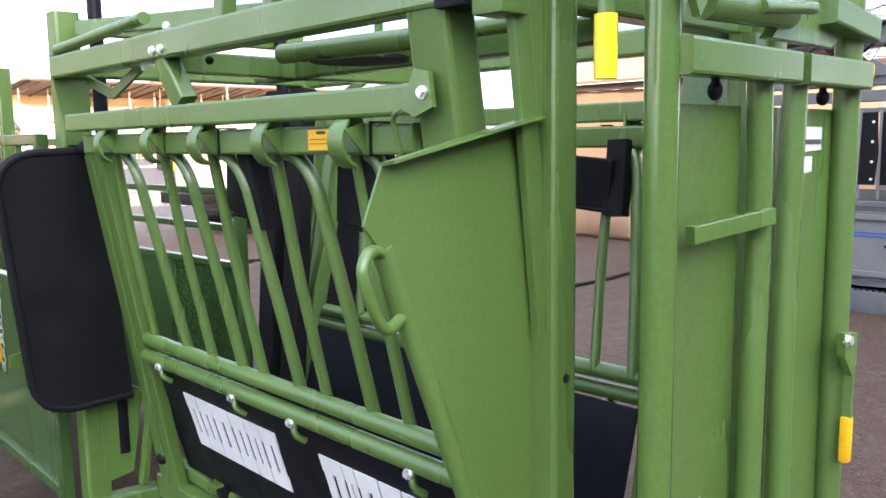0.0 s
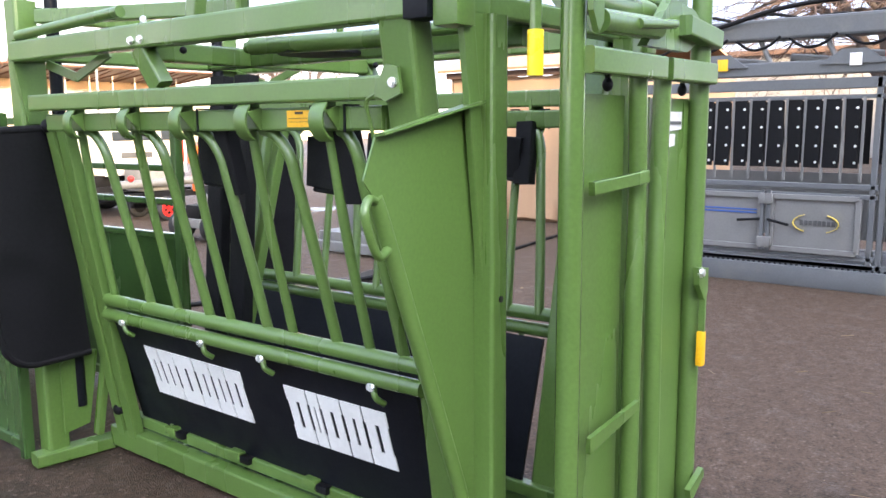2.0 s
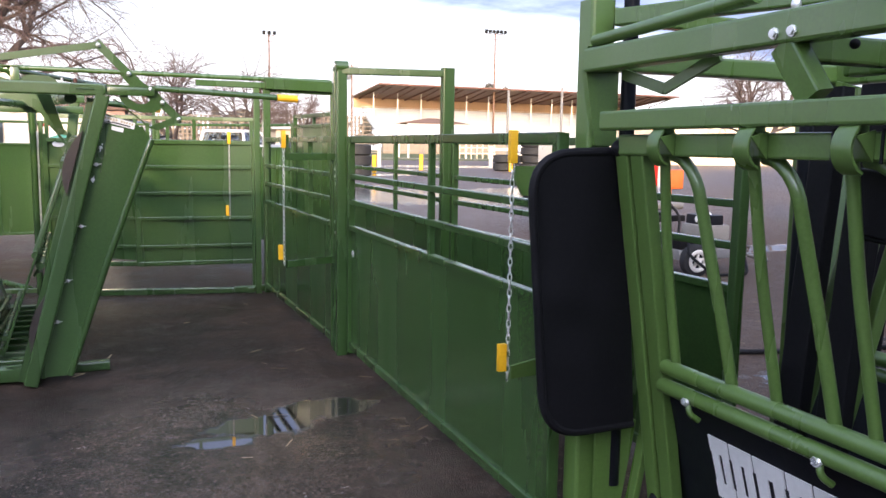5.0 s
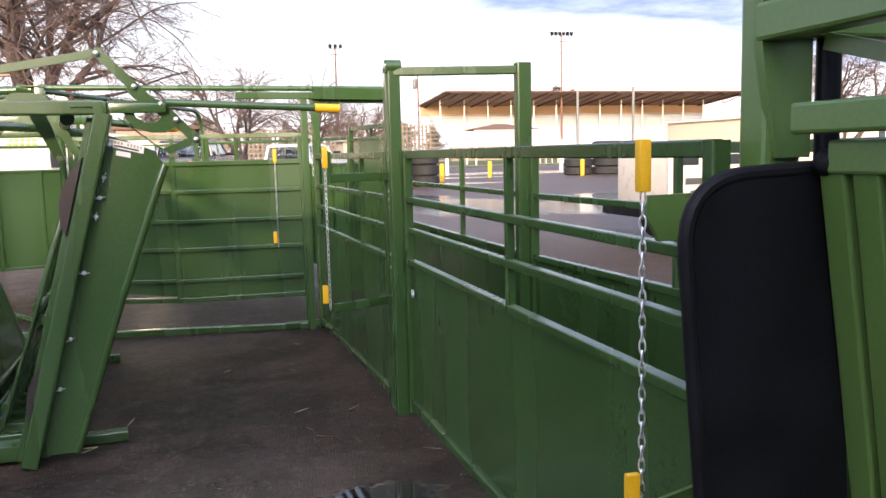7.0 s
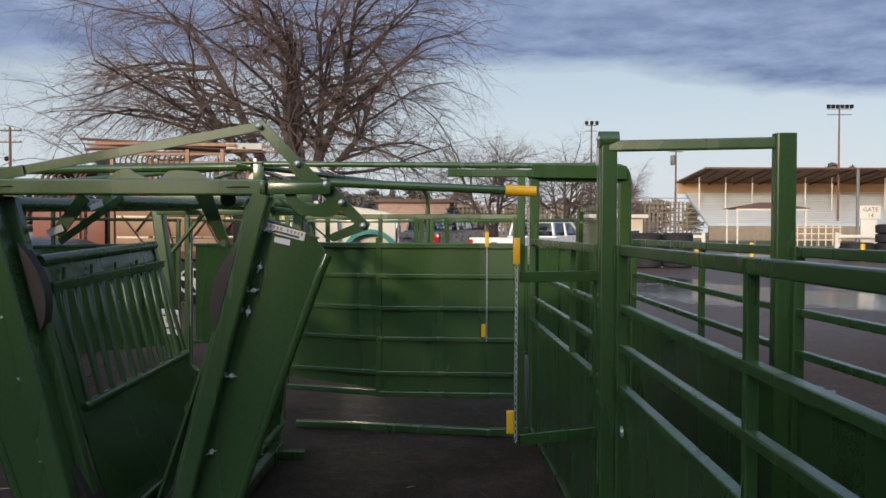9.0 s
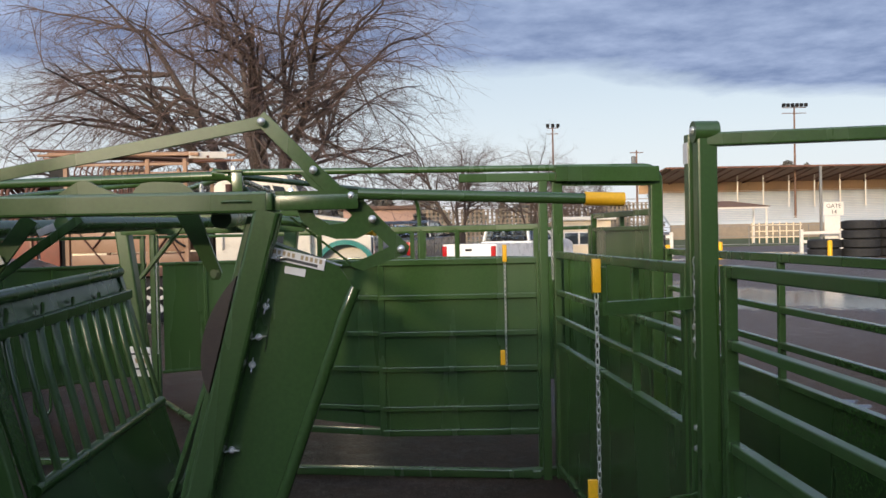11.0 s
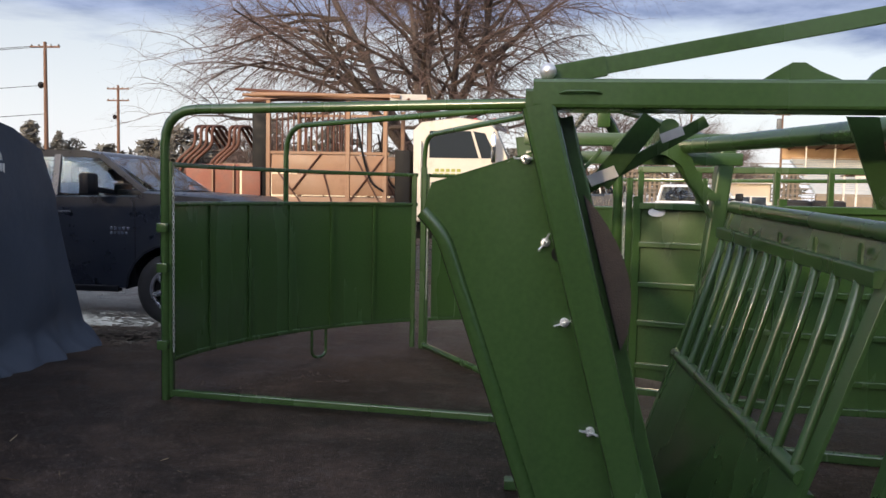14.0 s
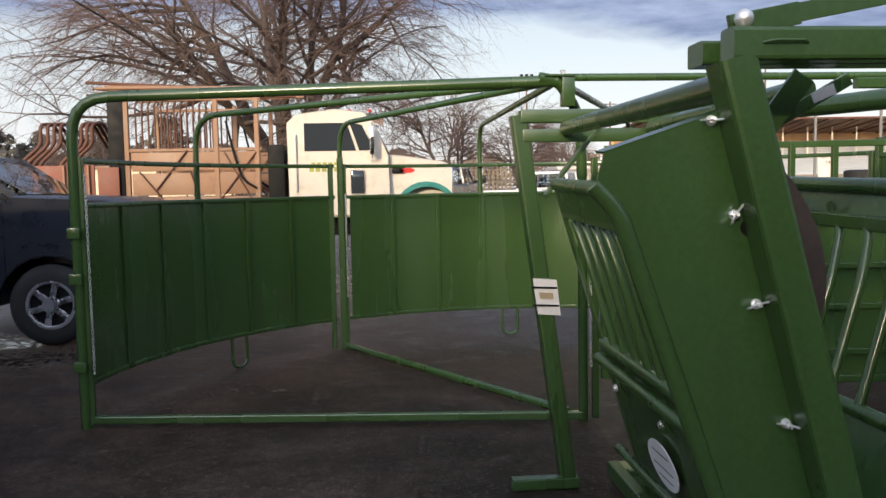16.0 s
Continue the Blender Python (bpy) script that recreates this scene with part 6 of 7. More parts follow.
for y in (TY - 0.05, TY + 2.2):
    for z0, z1 in ((1.20, 1.46), (1.50, 1.92), (1.96, 2.32)):
        box_part("side_panel", (-6.05, y, z0), (-3.62, y + 0.05, z1), BEDTAN, load, 0.015)
    for x in (-6.12, -4.45, -3.68):
        bar("post", V(x, y + 0.02, 1.18), V(x, y + 0.02, 3.42), 0.09, 0.09, BEDTAN, load, up=(0, 1, 0))
    for k in range(13):
        x = -5.95 + k * 0.12
        pipe("pipe_bar", [V(x, y + 0.03, 2.36), V(x, y + 0.03, 3.2), V(x + 0.05, y + 0.03, 3.3)], 0.018, RUST, load, n=8)
    for z in (2.36, 3.32, 1.18):
        bar("rail", V(-6.1, y + 0.02, z), V(-3.6, y + 0.02, z), 0.06, 0.06, BEDTAN, load)
    for a, b in (((-5.9, 1.95), (-5.35, 1.25)), ((-4.95, 1.95), (-4.75, 1.25)), ((-5.0, 2.35), (-5.6, 1.6)), ((-4.3, 2.3), (-3.75, 1.3)), ((-3.7, 2.3), (-4.4, 1.4))):
        bar("cross_strap", V(a[0], y - 0.03, a[1]), V(b[0], y - 0.03, b[1]), 0.02, 0.05, RUST, load, up=(0, 1, 0))
    pipe("hose", [V(-4.25, y - 0.04, 2.9), V(-4.1, y - 0.06, 2.2), V(-3.95, y - 0.06, 1.75), V(-3.7, y - 0.05, 1.6)], 0.022, BLACK, load, 0.3)
rng = random.Random(5)
for k in range(10):
    y = TY + rng.uniform(-0.1, 2.2)
    pipe("long_pipe", [V(-6.9 + rng.uniform(-0.3, 0.5), y, 3.46 + rng.uniform(0, 0.2)), V(-3.3 + rng.uniform(-0.5, 0.4), y + rng.uniform(-0.2, 0.2), 3.45 + rng.uniform(0, 0.2))], 0.03,
         (BEDTAN, RUST, BEDTAN)[k % 3], load, n=8)
bar("top_frame", V(-6.5, TY, 3.56), V(-3.4, TY, 3.52), 0.07, 0.07, BEDTAN, load)
bar("top_frame", V(-3.6, TY, 3.5), V(-2.9, TY + 0.3, 3.52), 0.08, 0.14, STEELW, load)
gear = thing("rust_red_gear", (-7.0, 22.6, 1.18), "rust red panels with bent pipe hoops on a flatbed", "farm equipment")
for k, x in enumerate((-7.75, -7.62, -7.5, -7.38, -7.0, -6.9, -6.8)):
    pipe("hoop", [V(x - 0.45, TY + 0.05, 1.9), V(x - 0.38, TY + 0.05, 2.15), V(x, TY + 0.1, 2.5), V(x, TY + 0.1, 2.88), V(x + 0.12, TY + 0.4, 2.92), V(x + 0.12, TY + 1.2, 2.5)], 0.035, RUST, gear, 0.12, n=8)
box_part("side_panel", (-7.9, TY - 0.04, 1.2), (-6.75, TY + 0.02, 2.1), RUSTRED, gear, 0.02)
box_part("side_panel", (-6.7, TY - 0.02, 1.2), (-6.3, TY + 0.03, 2.05), RUSTRED, gear, 0.02)
box_part("dark_frame", (-6.5, TY + 0.05, 1.2), (-6.2, TY + 0.3, 3.4), BLACK, gear, 0.02)
for x in (-7.3, -6.85):
    bar("strap", V(x, TY - 0.06, 1.2), V(x, TY - 0.06, 2.1), 0.04, 0.08, BEDTAN, gear, up=(0, 1, 0))

# ---- grey hydraulic chute across the yard ----
hyd = thing("hydraulic_chute", (9.0, 3.0, 0), "grey steel hydraulic squeeze chute with black rubber louvres", "squeeze chute", "squeeze chutes")
GX = 8.65
box_part("skid", (GX - 0.1, 1.55, 0.0), (GX + 0.02, 4.9, 0.19), GREY_ST, hyd, 0.012)
box_part("skid", (GX + 1.3, 1.55, 0.0), (GX + 1.45, 4.9, 0.19), GREY_ST, hyd, 0.012)
box_part("floor", (GX, 1.6, 0.12), (GX + 1.35, 4.9, 0.18), GREY_ST, hyd, 0.01)
for z, h in ((1.88, 0.1), (0.95, 0.05), (0.86, 0.045), (0.30, 0.05), (0.22, 0.05), (1.76, 0.04)):
    bar("rail", V(GX, 2.26, z), V(GX, 4.8, z), 0.05, h, GREY_ST, hyd)
bar("rail", V(GX, 2.05, 0.22), V(GX, 4.8, 0.20), 0.05, 0.06, GREY_ST, hyd)
for y in (2.30, 2.22, 2.12):
    bar("post", V(GX, y, 0.2), V(GX, y, 1.93), 0.05, 0.05, GREY_ST, hyd, up=(0, 1, 0))
bar("main_post", V(GX + 0.02, 1.98, 0.1), V(GX + 0.02, 1.98, 2.12), 0.16, 0.12, GREY_ST, hyd, up=(0, 1, 0))
bar("main_post", V(GX + 1.3, 1.98, 0.1), V(GX + 1.3, 1.98, 2.12), 0.16, 0.12, GREY_ST, hyd, up=(0, 1, 0))
bar("top_beam", V(GX + 0.02, 1.9, 2.03), V(GX + 0.02, 4.9, 2.03), 0.1, 0.13, GREY_ST, hyd)
for y in (3.72, 2.52):
    plate("beam_ear", [V(GX - 0.05, y - 0.28, 2.05), V(GX - 0.05, y + 0.28, 2.05), V(GX - 0.05, y + 0.1, 2.18), V(GX - 0.05, y - 0.1, 2.18)], 0.02, GREY_ST, hyd)
for y, mat in ((3.68, YELLOW), (2.5, PAPER)):
    box_part("warning_label", (GX - 0.07, y - 0.05, 2.03), (GX - 0.062, y + 0.05, 2.14), mat, hyd, 0.002, "small printed warning label")
bar("upper_beam", V(GX + 0.3, 1.4, 2.42), V(GX + 0.3, 5.2, 2.42), 0.25, 0.2, GREY_ST, hyd)
for y in (4.0, 3.3, 2.7, 2.1):
    pipe("strut", [V(GX + 0.2, y, 2.08), V(GX + 0.3, y + 0.15, 2.34)], 0.025, GREY_LT, hyd, n=8)
rng = random.Random(3)
for k in range(7):
    y = 1.7 + k * 0.5
    pipe("hose", [V(GX + 0.1, y, 2.34), V(GX + 0.1, y + 0.12, 2.24), V(GX + 0.15, y + 0.3, 2.22), V(GX + 0.2, y + 0.45, 2.33)], 0.014, BLACK, hyd, 0.12, n=8)
pipe("long_hose", [V(GX + 0.1, 4.8, 2.35), V(GX + 0.1, 3.9, 2.42), V(GX + 0.1, 3.2, 2.62), V(GX + 0.1, 1.6, 2.68)], 0.022, BLACK, hyd, 0.4, n=8)
hr = random.Random(5)
for k in range(4):
    y = 1.9 + k * 0.6
    a, b2 = hr.uniform(0.3, 0.9), hr.uniform(0.05, 0.5)
    pipe("hose", [V(GX + b2, y, 2.52), V(GX + b2 - 0.1, y + a * 0.3, 2.54 + hr.uniform(0.0, 0.05)), V(GX + b2 + 0.1, y + a * 0.7, 2.53 + hr.uniform(0.0, 0.04)), V(GX + b2, y + a, 2.5)],
         0.016, BLACK, hyd, 0.15, n=7)
for k in range(4):
    pipe("cylinder", [V(GX + 0.5, 2.0 + k * 0.7, 2.1), V(GX + 0.5, 2.5 + k * 0.7, 2.16)], 0.05, GREY_LT, hyd, n=10)
for k in range(8):
    y = 2.42 + k * 0.29
    plate("far_louvre", [V(GX + 1.30, y + 0.11, 1.76), V(GX + 1.34, y - 0.11, 1.76), V(GX + 1.34, y - 0.11, 1.1), V(GX + 1.30, y + 0.11, 1.1)], 0.025, BLACK, hyd)
plate("far_door", [V(GX + 1.32, 2.2, 0.3), V(GX + 1.32, 4.8, 0.3), V(GX + 1.32, 4.8, 1.0), V(GX + 1.32, 2.2, 1.0)], 0.02, GREY_LT, hyd)
box_part("red_valve", (GX + 0.1, 4.1, 2.09), (GX + 0.3, 4.35, 2.16), RED, hyd, 0.01)
box_part("red_valve", (GX + 0.1, 1.9, 2.1), (GX + 0.3, 2.3, 2.17), RED, hyd, 0.01)
for k in range(14):
    y = 4.64 - k * 0.165
    bow_out = 0.012 * math.sin(k * 2.3)
    lou = plate("louvre", [V(GX - 0.02, y + 0.066, 1.74), V(GX - 0.055, y - 0.058, 1.74), V(GX - 0.055, y - 0.066 - bow_out, 1.40), V(GX - 0.055, y - 0.060, 1.12), V(GX - 0.02, y + 0.070 + bow_out, 1.12)], 0.022, BLACK, hyd)
    for z in (1.66, 1.49, 1.32, 1.17):
        bolt(lou, V(GX - 0.068, y - 0.036, z), (-1, 0, 0), 0.009, 0.006)
    bar("louvre_bar", V(GX - 0.02, y - 0.082, 1.0), V(GX - 0.02, y - 0.082, 1.76), 0.018, 0.024, GREY_LT, hyd, up=(0, 1, 0))
for y0, y1 in ((2.40, 3.16), (3.26, 3.94), (4.0, 4.7)):
    d = plate("drop_door", [V(GX - 0.01, y0, 0.34), V(GX - 0.01, y1, 0.34), V(GX - 0.01, y1, 0.84), V(GX - 0.01, y0, 0.84)], 0.02, GREY_LT, hyd)
    for a, b in (((y0, 0.34), (y1, 0.34)), ((y0, 0.84), (y1, 0.84)), ((y0, 0.34), (y0, 0.84)), ((y1, 0.34), (y1, 0.84))):
        bar("door_frame", V(GX - 0.03, a[0], a[1]), V(GX - 0.03, b[0], b[1]), 0.04, 0.05, GREY_LT, d)
for y in (3.18, 3.24):
    bar("latch_bar", V(GX - 0.06, y, 0.32), V(GX - 0.06, y, 0.90), 0.03, 0.035, GREY_ST, hyd, up=(0, 1, 0))
    for z in (0.40, 0.82):
        box_part("latch_block", (GX - 0.1, y - 0.035, z - 0.05), (GX - 0.05, y + 0.035, z + 0.05), GREY_LT, hyd, 0.008)
pipe("latch_lever", [V(GX - 0.09, 3.18, 0.62), V(GX - 0.11, 2.98, 0.58)], 0.013, BLACK, hyd, n=8)
pipe("latch_lever", [V(GX - 0.09, 3.25, 0.62), V(GX - 0.11, 3.46, 0.60)], 0.013, BLACK, hyd, n=8)
for z in (0.70, 0.67):
    box_part("stripe", (GX - 0.026, 3.30, z - 0.008), (GX - 0.02, 3.88, z + 0.008), BLUE_IN, hyd, 0.002)
emb = part("emblem", sweep(bmesh.new(), [V(GX - 0.03, 2.76 + 0.2 * math.cos(radians(a)), 0.60 + 0.09 * math.sin(radians(a))) for a in range(120, 241, 12)], rect_sec(0.006, 0.035, 0.002), up=(1, 0, 0)), GOLD, hyd, "gold arcs with dark bars")
part("emblem_arc", sweep(bmesh.new(), [V(GX - 0.03, 2.76 + 0.2 * math.cos(radians(a)), 0.60 + 0.09 * math.sin(radians(a))) for a in range(-60, 61, 12)], rect_sec(0.006, 0.035, 0.002), up=(1, 0, 0)), GOLD, emb)
for k in range(8):
    y = 2.90 - k * 0.04
    box_part("print_bar", (GX - 0.03, y - 0.03, 0.58), (GX - 0.024, y, 0.625), INK, emb, 0.001)
for k in range(40):
    y = 2.1 + k * 0.05
    bar("floor_tooth", V(GX + 0.0, y, 0.18), V(GX - 0.05, y, 0.2), 0.02, 0.02, BLACK, hyd)
box_part("end_panel", (GX + 0.1, 1.72, 0.2), (GX + 0.9, 1.78, 1.95), GREY_LT, hyd, 0.01)
box_part("end_bumper", (GX - 0.06, 1.80, 0.45), (GX + 0.06, 1.90, 2.15), BLACK, hyd, 0.03)
for z in (1.55, 0.75):
    box_part("rubber_block", (GX - 0.1, 1.55, z - 0.17), (GX + 0.1, 1.8, z + 0.17), BLACK, hyd, 0.05)
box_part("side_label", (GX - 0.032, 2.13, 1.16), (GX - 0.026, 2.18, 1.26), PAPER, hyd, 0.001, "white printed sticker")
bar("corner_post", V(GX - 0.05, 1.56, 0.0), V(GX - 0.05, 1.56, 2.4), 0.12, 0.12, GREY_ST, hyd, up=(0, 1, 0))

# ---- tan canvas tent and gear beyond the first chute ----
tent = thing("canvas_tent", (13.6, 7.6, 0), "tan canvas booth tent with a brown trim line", "tent")
bm = bmesh.new()
rows = []
for z in (0.0, 0.06, 0.4, 0.9, 1.4, 1.9, 2.2, 2.28):
    rows.append([bm.verts.new((11.6 + 0.06 * noise.noise(V(k * 0.35, z, 2)) + (0.1 if z < 0.05 else 0), 5.9 + k * 0.12, z + 0.03 * noise.noise(V(k * 0.5, z, 7)) * (z > 0))) for k in range(29)])
for r1, r2 in zip(rows, rows[1:]):
    for k in range(28):
        bm.faces.new((r1[k], r1[k + 1], r2[k + 1], r2[k]))
part("front_wall", bm, TAN, tent, smooth=60)
box_part("back_wall", (15.5, 5.9, 0), (15.55, 9.3, 2.3), TAN, tent, 0.01)
box_part("side_wall", (11.62, 5.88, 0), (15.5, 5.92, 2.3), TAN, tent, 0.01)
box_part("side_wall", (11.62, 9.28, 0), (15.5, 9.32, 2.3), TAN, tent, 0.01)
bar("trim", V(11.54, 5.85, 2.33), V(11.54, 9.35, 2.33), 0.05, 0.10, TAN_DK, tent)
plate("roof", [V(11.4, 5.75, 2.4), V(11.4, 9.45, 2.4), V(13.6, 9.0, 3.3), V(13.6, 6.2, 3.3)], 0.04, TAN, tent)
plate("roof", [V(15.8, 5.75, 2.4), V(15.8, 9.45, 2.4), V(13.6, 9.0, 3.3), V(13.6, 6.2, 3.3)], 0.04, TAN, tent)
con = thing("scale_console", (7.9, 7.5, 0), "pale grey machine cabinet on a skid with dark fittings", "machine")
box_part("cabinet", (7.6, 7.15, 0.25), (8.2, 7.6, 1.05), ENGINE, con, 0.02)
box_part("cabinet", (7.7, 7.65, 0.2), (8.2, 7.95, 0.8), GREY_LT, con, 0.02)
bar("skid", V(7.45, 7.0, 0.09), V(7.45, 8.2, 0.09), 0.1, 0.12, GREY_LT, con)
bar("skid", V(8.2, 7.0, 0.09), V(8.2, 8.2, 0.09), 0.1, 0.12, GREY_LT, con)
box_part("deck", (7.45, 7.0, 0.14), (8.2, 8.2, 0.26), GREY_LT, con, 0.01)
for y in (7.2, 7.85):
    bar("mast", V(7.85, y, 0.2), V(7.85, y, 1.75), 0.06, 0.06, STEELW, con, up=(0, 1, 0))
pipe("motor", [V(7.5, 7.2, 0.95), V(7.5, 7.55, 0.95)], 0.1, BLACK, con)
pipe("hose", [V(7.5, 7.3, 1.0), V(7.4, 7.6, 1.3), V(7.6, 7.9, 1.1), V(7.7, 7.85, 0.6)], 0.025, BLACK, con, 0.15)
cart = thing("engine_cart", (7.4, 10.0, 0), "small grey engine cart on black tyres", "cart")
wheel(cart, (7.15, 9.9, 0.2), 0.2, 0.12, -1, STEELW, 5)
wheel(cart, (7.15, 10.6, 0.2), 0.2, 0.12, 1, STEELW, 5)
box_part("frame", (6.95, 9.95, 0.2), (8.0, 10.55, 0.32), GREY_LT, cart, 0.02)
box_part("engine", (7.3, 10.0, 0.32), (7.75, 10.4, 0.62), ENGINE, cart, 0.04)
part("tank", ball(bmesh.new(), (7.45, 10.15, 0.68), 0.12, 0.9), WHITE, cart)
box_part("battery", (7.0, 10.0, 0.32), (7.22, 10.3, 0.5), BLACK, cart, 0.02)
pipe("hose", [V(7.1, 9.95, 0.5), V(6.95, 9.8, 0.3), V(7.2, 9.6, 0.06), V(7.8, 9.7, 0.03), V(8.0, 10.0, 0.2)], 0.018, BLACK, cart, 0.12, n=8)
box_part("engine_cover", (7.34, 10.02, 0.58), (7.66, 10.36, 0.74), BLACK_PL, cart, 0.03)
pipe("drawbar", [V(8.0, 10.25, 0.26), V(8.6, 10.25, 0.1)], 0.03, GREY_LT, cart)
pump = thing("pump_trailer", (8.4, 12.8, 0), "low pump trailer with a red valve and orange guard", "pump trailer")
bar("frame", V(7.5, 12.9, 0.42), V(9.3, 12.9, 0.42), 0.09, 0.1, BLACK, pump)
bar("frame", V(7.5, 13.5, 0.42), V(9.3, 13.5, 0.42), 0.09, 0.1, BLACK, pump)
pipe("manifold", [V(7.45, 12.85, 0.62), V(9.2, 12.85, 0.64)], 0.07, GREY_LT, pump)
box_part("engine", (8.0, 12.9, 0.48), (8.7, 13.45, 0.95), ENGINE, pump, 0.05)
part("valve_knob", ball(bmesh.new(), (7.72, 12.78, 0.72), 0.055, 0.9), RED, pump)
pipe("valve_stem", [V(7.72, 12.83, 0.62), V(7.72, 12.79, 0.72)], 0.02, RED, pump, n=8)
wheel(pump, (8.33, 12.75, 0.2), 0.2, 0.12, -1, RED, 5)
wheel(pump, (8.33, 13.6, 0.2), 0.2, 0.12, 1, RED, 5)
ORANGE = material("orange_paint", (0.62, 0.13, 0.03), 0.45, vary=0.15)
box_part("guard", (8.86, 12.8, 0.9), (9.2, 12.9, 1.22), ORANGE, pump, 0.04)
bar("guard_post", V(8.95, 12.85, 0.44), V(8.95, 12.85, 0.95), 0.06, 0.06, ORANGE, pump, up=(0, 1, 0))
pipe("hose", [V(8.9, 12.8, 0.7), V(9.0, 12.6, 0.5), V(8.9, 12.5, 0.05), V(9.6, 12.3, 0.03), V(10.2, 12.6, 0.03)], 0.022, BLACK, pump, 0.15, n=8)
tr = thing("utility_trailer", (8.9, 14.4, 0), "white box trailer with red marker and vents", "trailer")
box_part("box", (8.0, 14.0, 0.7), (9.6, 15.6, 1.6), CREAM, tr, 0.03)
for x in (8.15, 8.62, 9.1):
    box_part("hatch", (x, 13.985, 1.3), (x + 0.38, 14.0, 1.46), GLASS, tr, 0.005)
box_part("skirt", (7.7, 14.05, 0.24), (9.55, 14.12, 0.52), BLACK, tr, 0.02)
part("ring_light", sweep(bmesh.new(), [V(9.1 + 0.06 * math.cos(radians(a)), 14.03, 0.38 + 0.06 * math.sin(radians(a))) for a in range(0, 360, 24)], disc_sec(0.012, 8), up=(0, 1, 0), closed=True), RED, tr)
for x in (8.0, 9.58):
    bar("corner_trim", V(x, 13.99, 0.7), V(x, 13.99, 1.6), 0.04, 0.03, STEELW, tr, up=(0, 1, 0))
box_part("marker", (9.3, 13.985, 0.9), (9.55, 14.0, 1.3), RED, tr, 0.005)
box_part("vent", (8.3, 13.985, 1.0), (8.9, 14.0, 1.1), INK, tr, 0.004)
box_part("frame", (7.6, 14.2, 0.5), (9.7, 15.4, 0.7), BLACK, tr, 0.02)
wheel(tr, (8.8, 14.05, 0.36), 0.36, 0.2, -1, STEELW, 5)
wheel(tr, (8.8, 15.5, 0.36), 0.36, 0.2, 1, STEELW, 5)
mat_thing = thing("rubber_strip", (6.0, 6.3, 0), "long dark rubber cable strip on the asphalt", "cable")
pipe("cable", [V(3.6, 7.1, 0.02), V(5.5, 6.5, 0.02), V(8.4, 6.2, 0.02), V(11.2, 6.6, 0.02)], 0.02, BLACK, mat_thing, 0.5, n=8)

# ---- fairground beyond the yard ----
field = part("grass_strip", slab(bmesh.new(), [V(14, 84, 0.02), V(140, 84, 0.02), V(140, 300, 0.02), V(14, 300, 0.02)], 0.02), GRASS)
tagged(field, "thin winter grass before the grandstand", "grass", kind="structure")
stand = thing("grandstand", (66, 156, 0), "long open grandstand with a brown steel roof and pale benches", "grandstand")
SX0, SX1, SY = 45.5, 112.0, 148.0
plate("roof", [V(SX0, SY - 1, 12.7), V(SX1, SY - 1, 12.7), V(SX1 - 1, SY + 15, 11.0), V(SX0 - 1, SY + 15, 11.0)], 0.25, ROOFSTEEL, stand)
bar("fascia", V(SX0, SY - 1, 12.65), V(SX1, SY - 1, 12.65), 0.2, 0.3, RUST, stand)
box_part("back_wall", (SX0 - 0.5, SY + 14.6, 8.9), (SX1 - 1.5, SY + 15, 11.0), STANDTAN, stand, 0.05)
for k in range(18):
    z = 3.2 + k * 0.34
    y = SY + 0.6 + k * 0.78
    box_part("tread", (SX0 + 1, y, z - 0.6), (SX1 - 2, y + 0.78, z), BENCH, stand, 0.02)
    bar("bench", V(SX0 + 1, y + 0.35, z + 0.22), V(SX1 - 2, y + 0.35, z + 0.22), 0.3, 0.05, STEELW, stand)
for k in range(14):
    x = SX0 + 1.2 + k * 4.85
    bar("column", V(x, SY + 6.5, 5.6), V(x, SY + 6.5, 11.8), 0.2, 0.2, STEELW, stand, up=(0, 1, 0))
    bar("roof_truss", V(x, SY - 0.8, 12.5), V(x - 0.6, SY + 14.6, 10.8), 0.25, 0.35, RUST, stand)
    bar("knee_brace", V(x, SY + 6.5, 10.7), V(x + 1.9, SY + 1.0, 12.4), 0.18, 0.18, RUST, stand)
box_part("front_wall", (SX0 + 1, SY - 0.4, 0), (SX1 - 2, SY + 0.5, 2.6), CONC, stand, 0.05)


def bleacher(x0, x1, y, h, label):
    ob = thing("bleacher", ((x0 + x1) / 2, y, 0), label, "bleacher", "bleachers")
    for k in range(9):
        z = h * (1 - k / 9)
        bar("bench", V(x0, y + k * 0.0 - k * 0.8, z), V(x1, y - k * 0.8, z), 0.35, 0.12, CONC, ob)
    n = int((x1 - x0) / 0.55)
    for k in range(n):
        x = x0 + (x1 - x0) * k / n
        bar("back_board", V(x, y + 0.3, 0.0), V(x, y + 0.3, h + 0.3), 0.06, 0.28, CONC, ob, up=(1, 0, 0))
    for z in (h + 0.8, h + 0.3, h * 0.5):
        bar("back_rail", V(x0, y + 0.35, z), V(x1, y + 0.35, z), 0.08, 0.1, CONC, ob)
    return ob


bleacher(17.5, 33.0, 112, 5.2, "weathered board bleachers beside the grandstand")
bleacher(0.5, 16.5, 108, 4.6, "weathered board bleachers far off")
bleacher(104.0, 124.0, 140, 6.0, "weathered board bleachers past the grandstand")


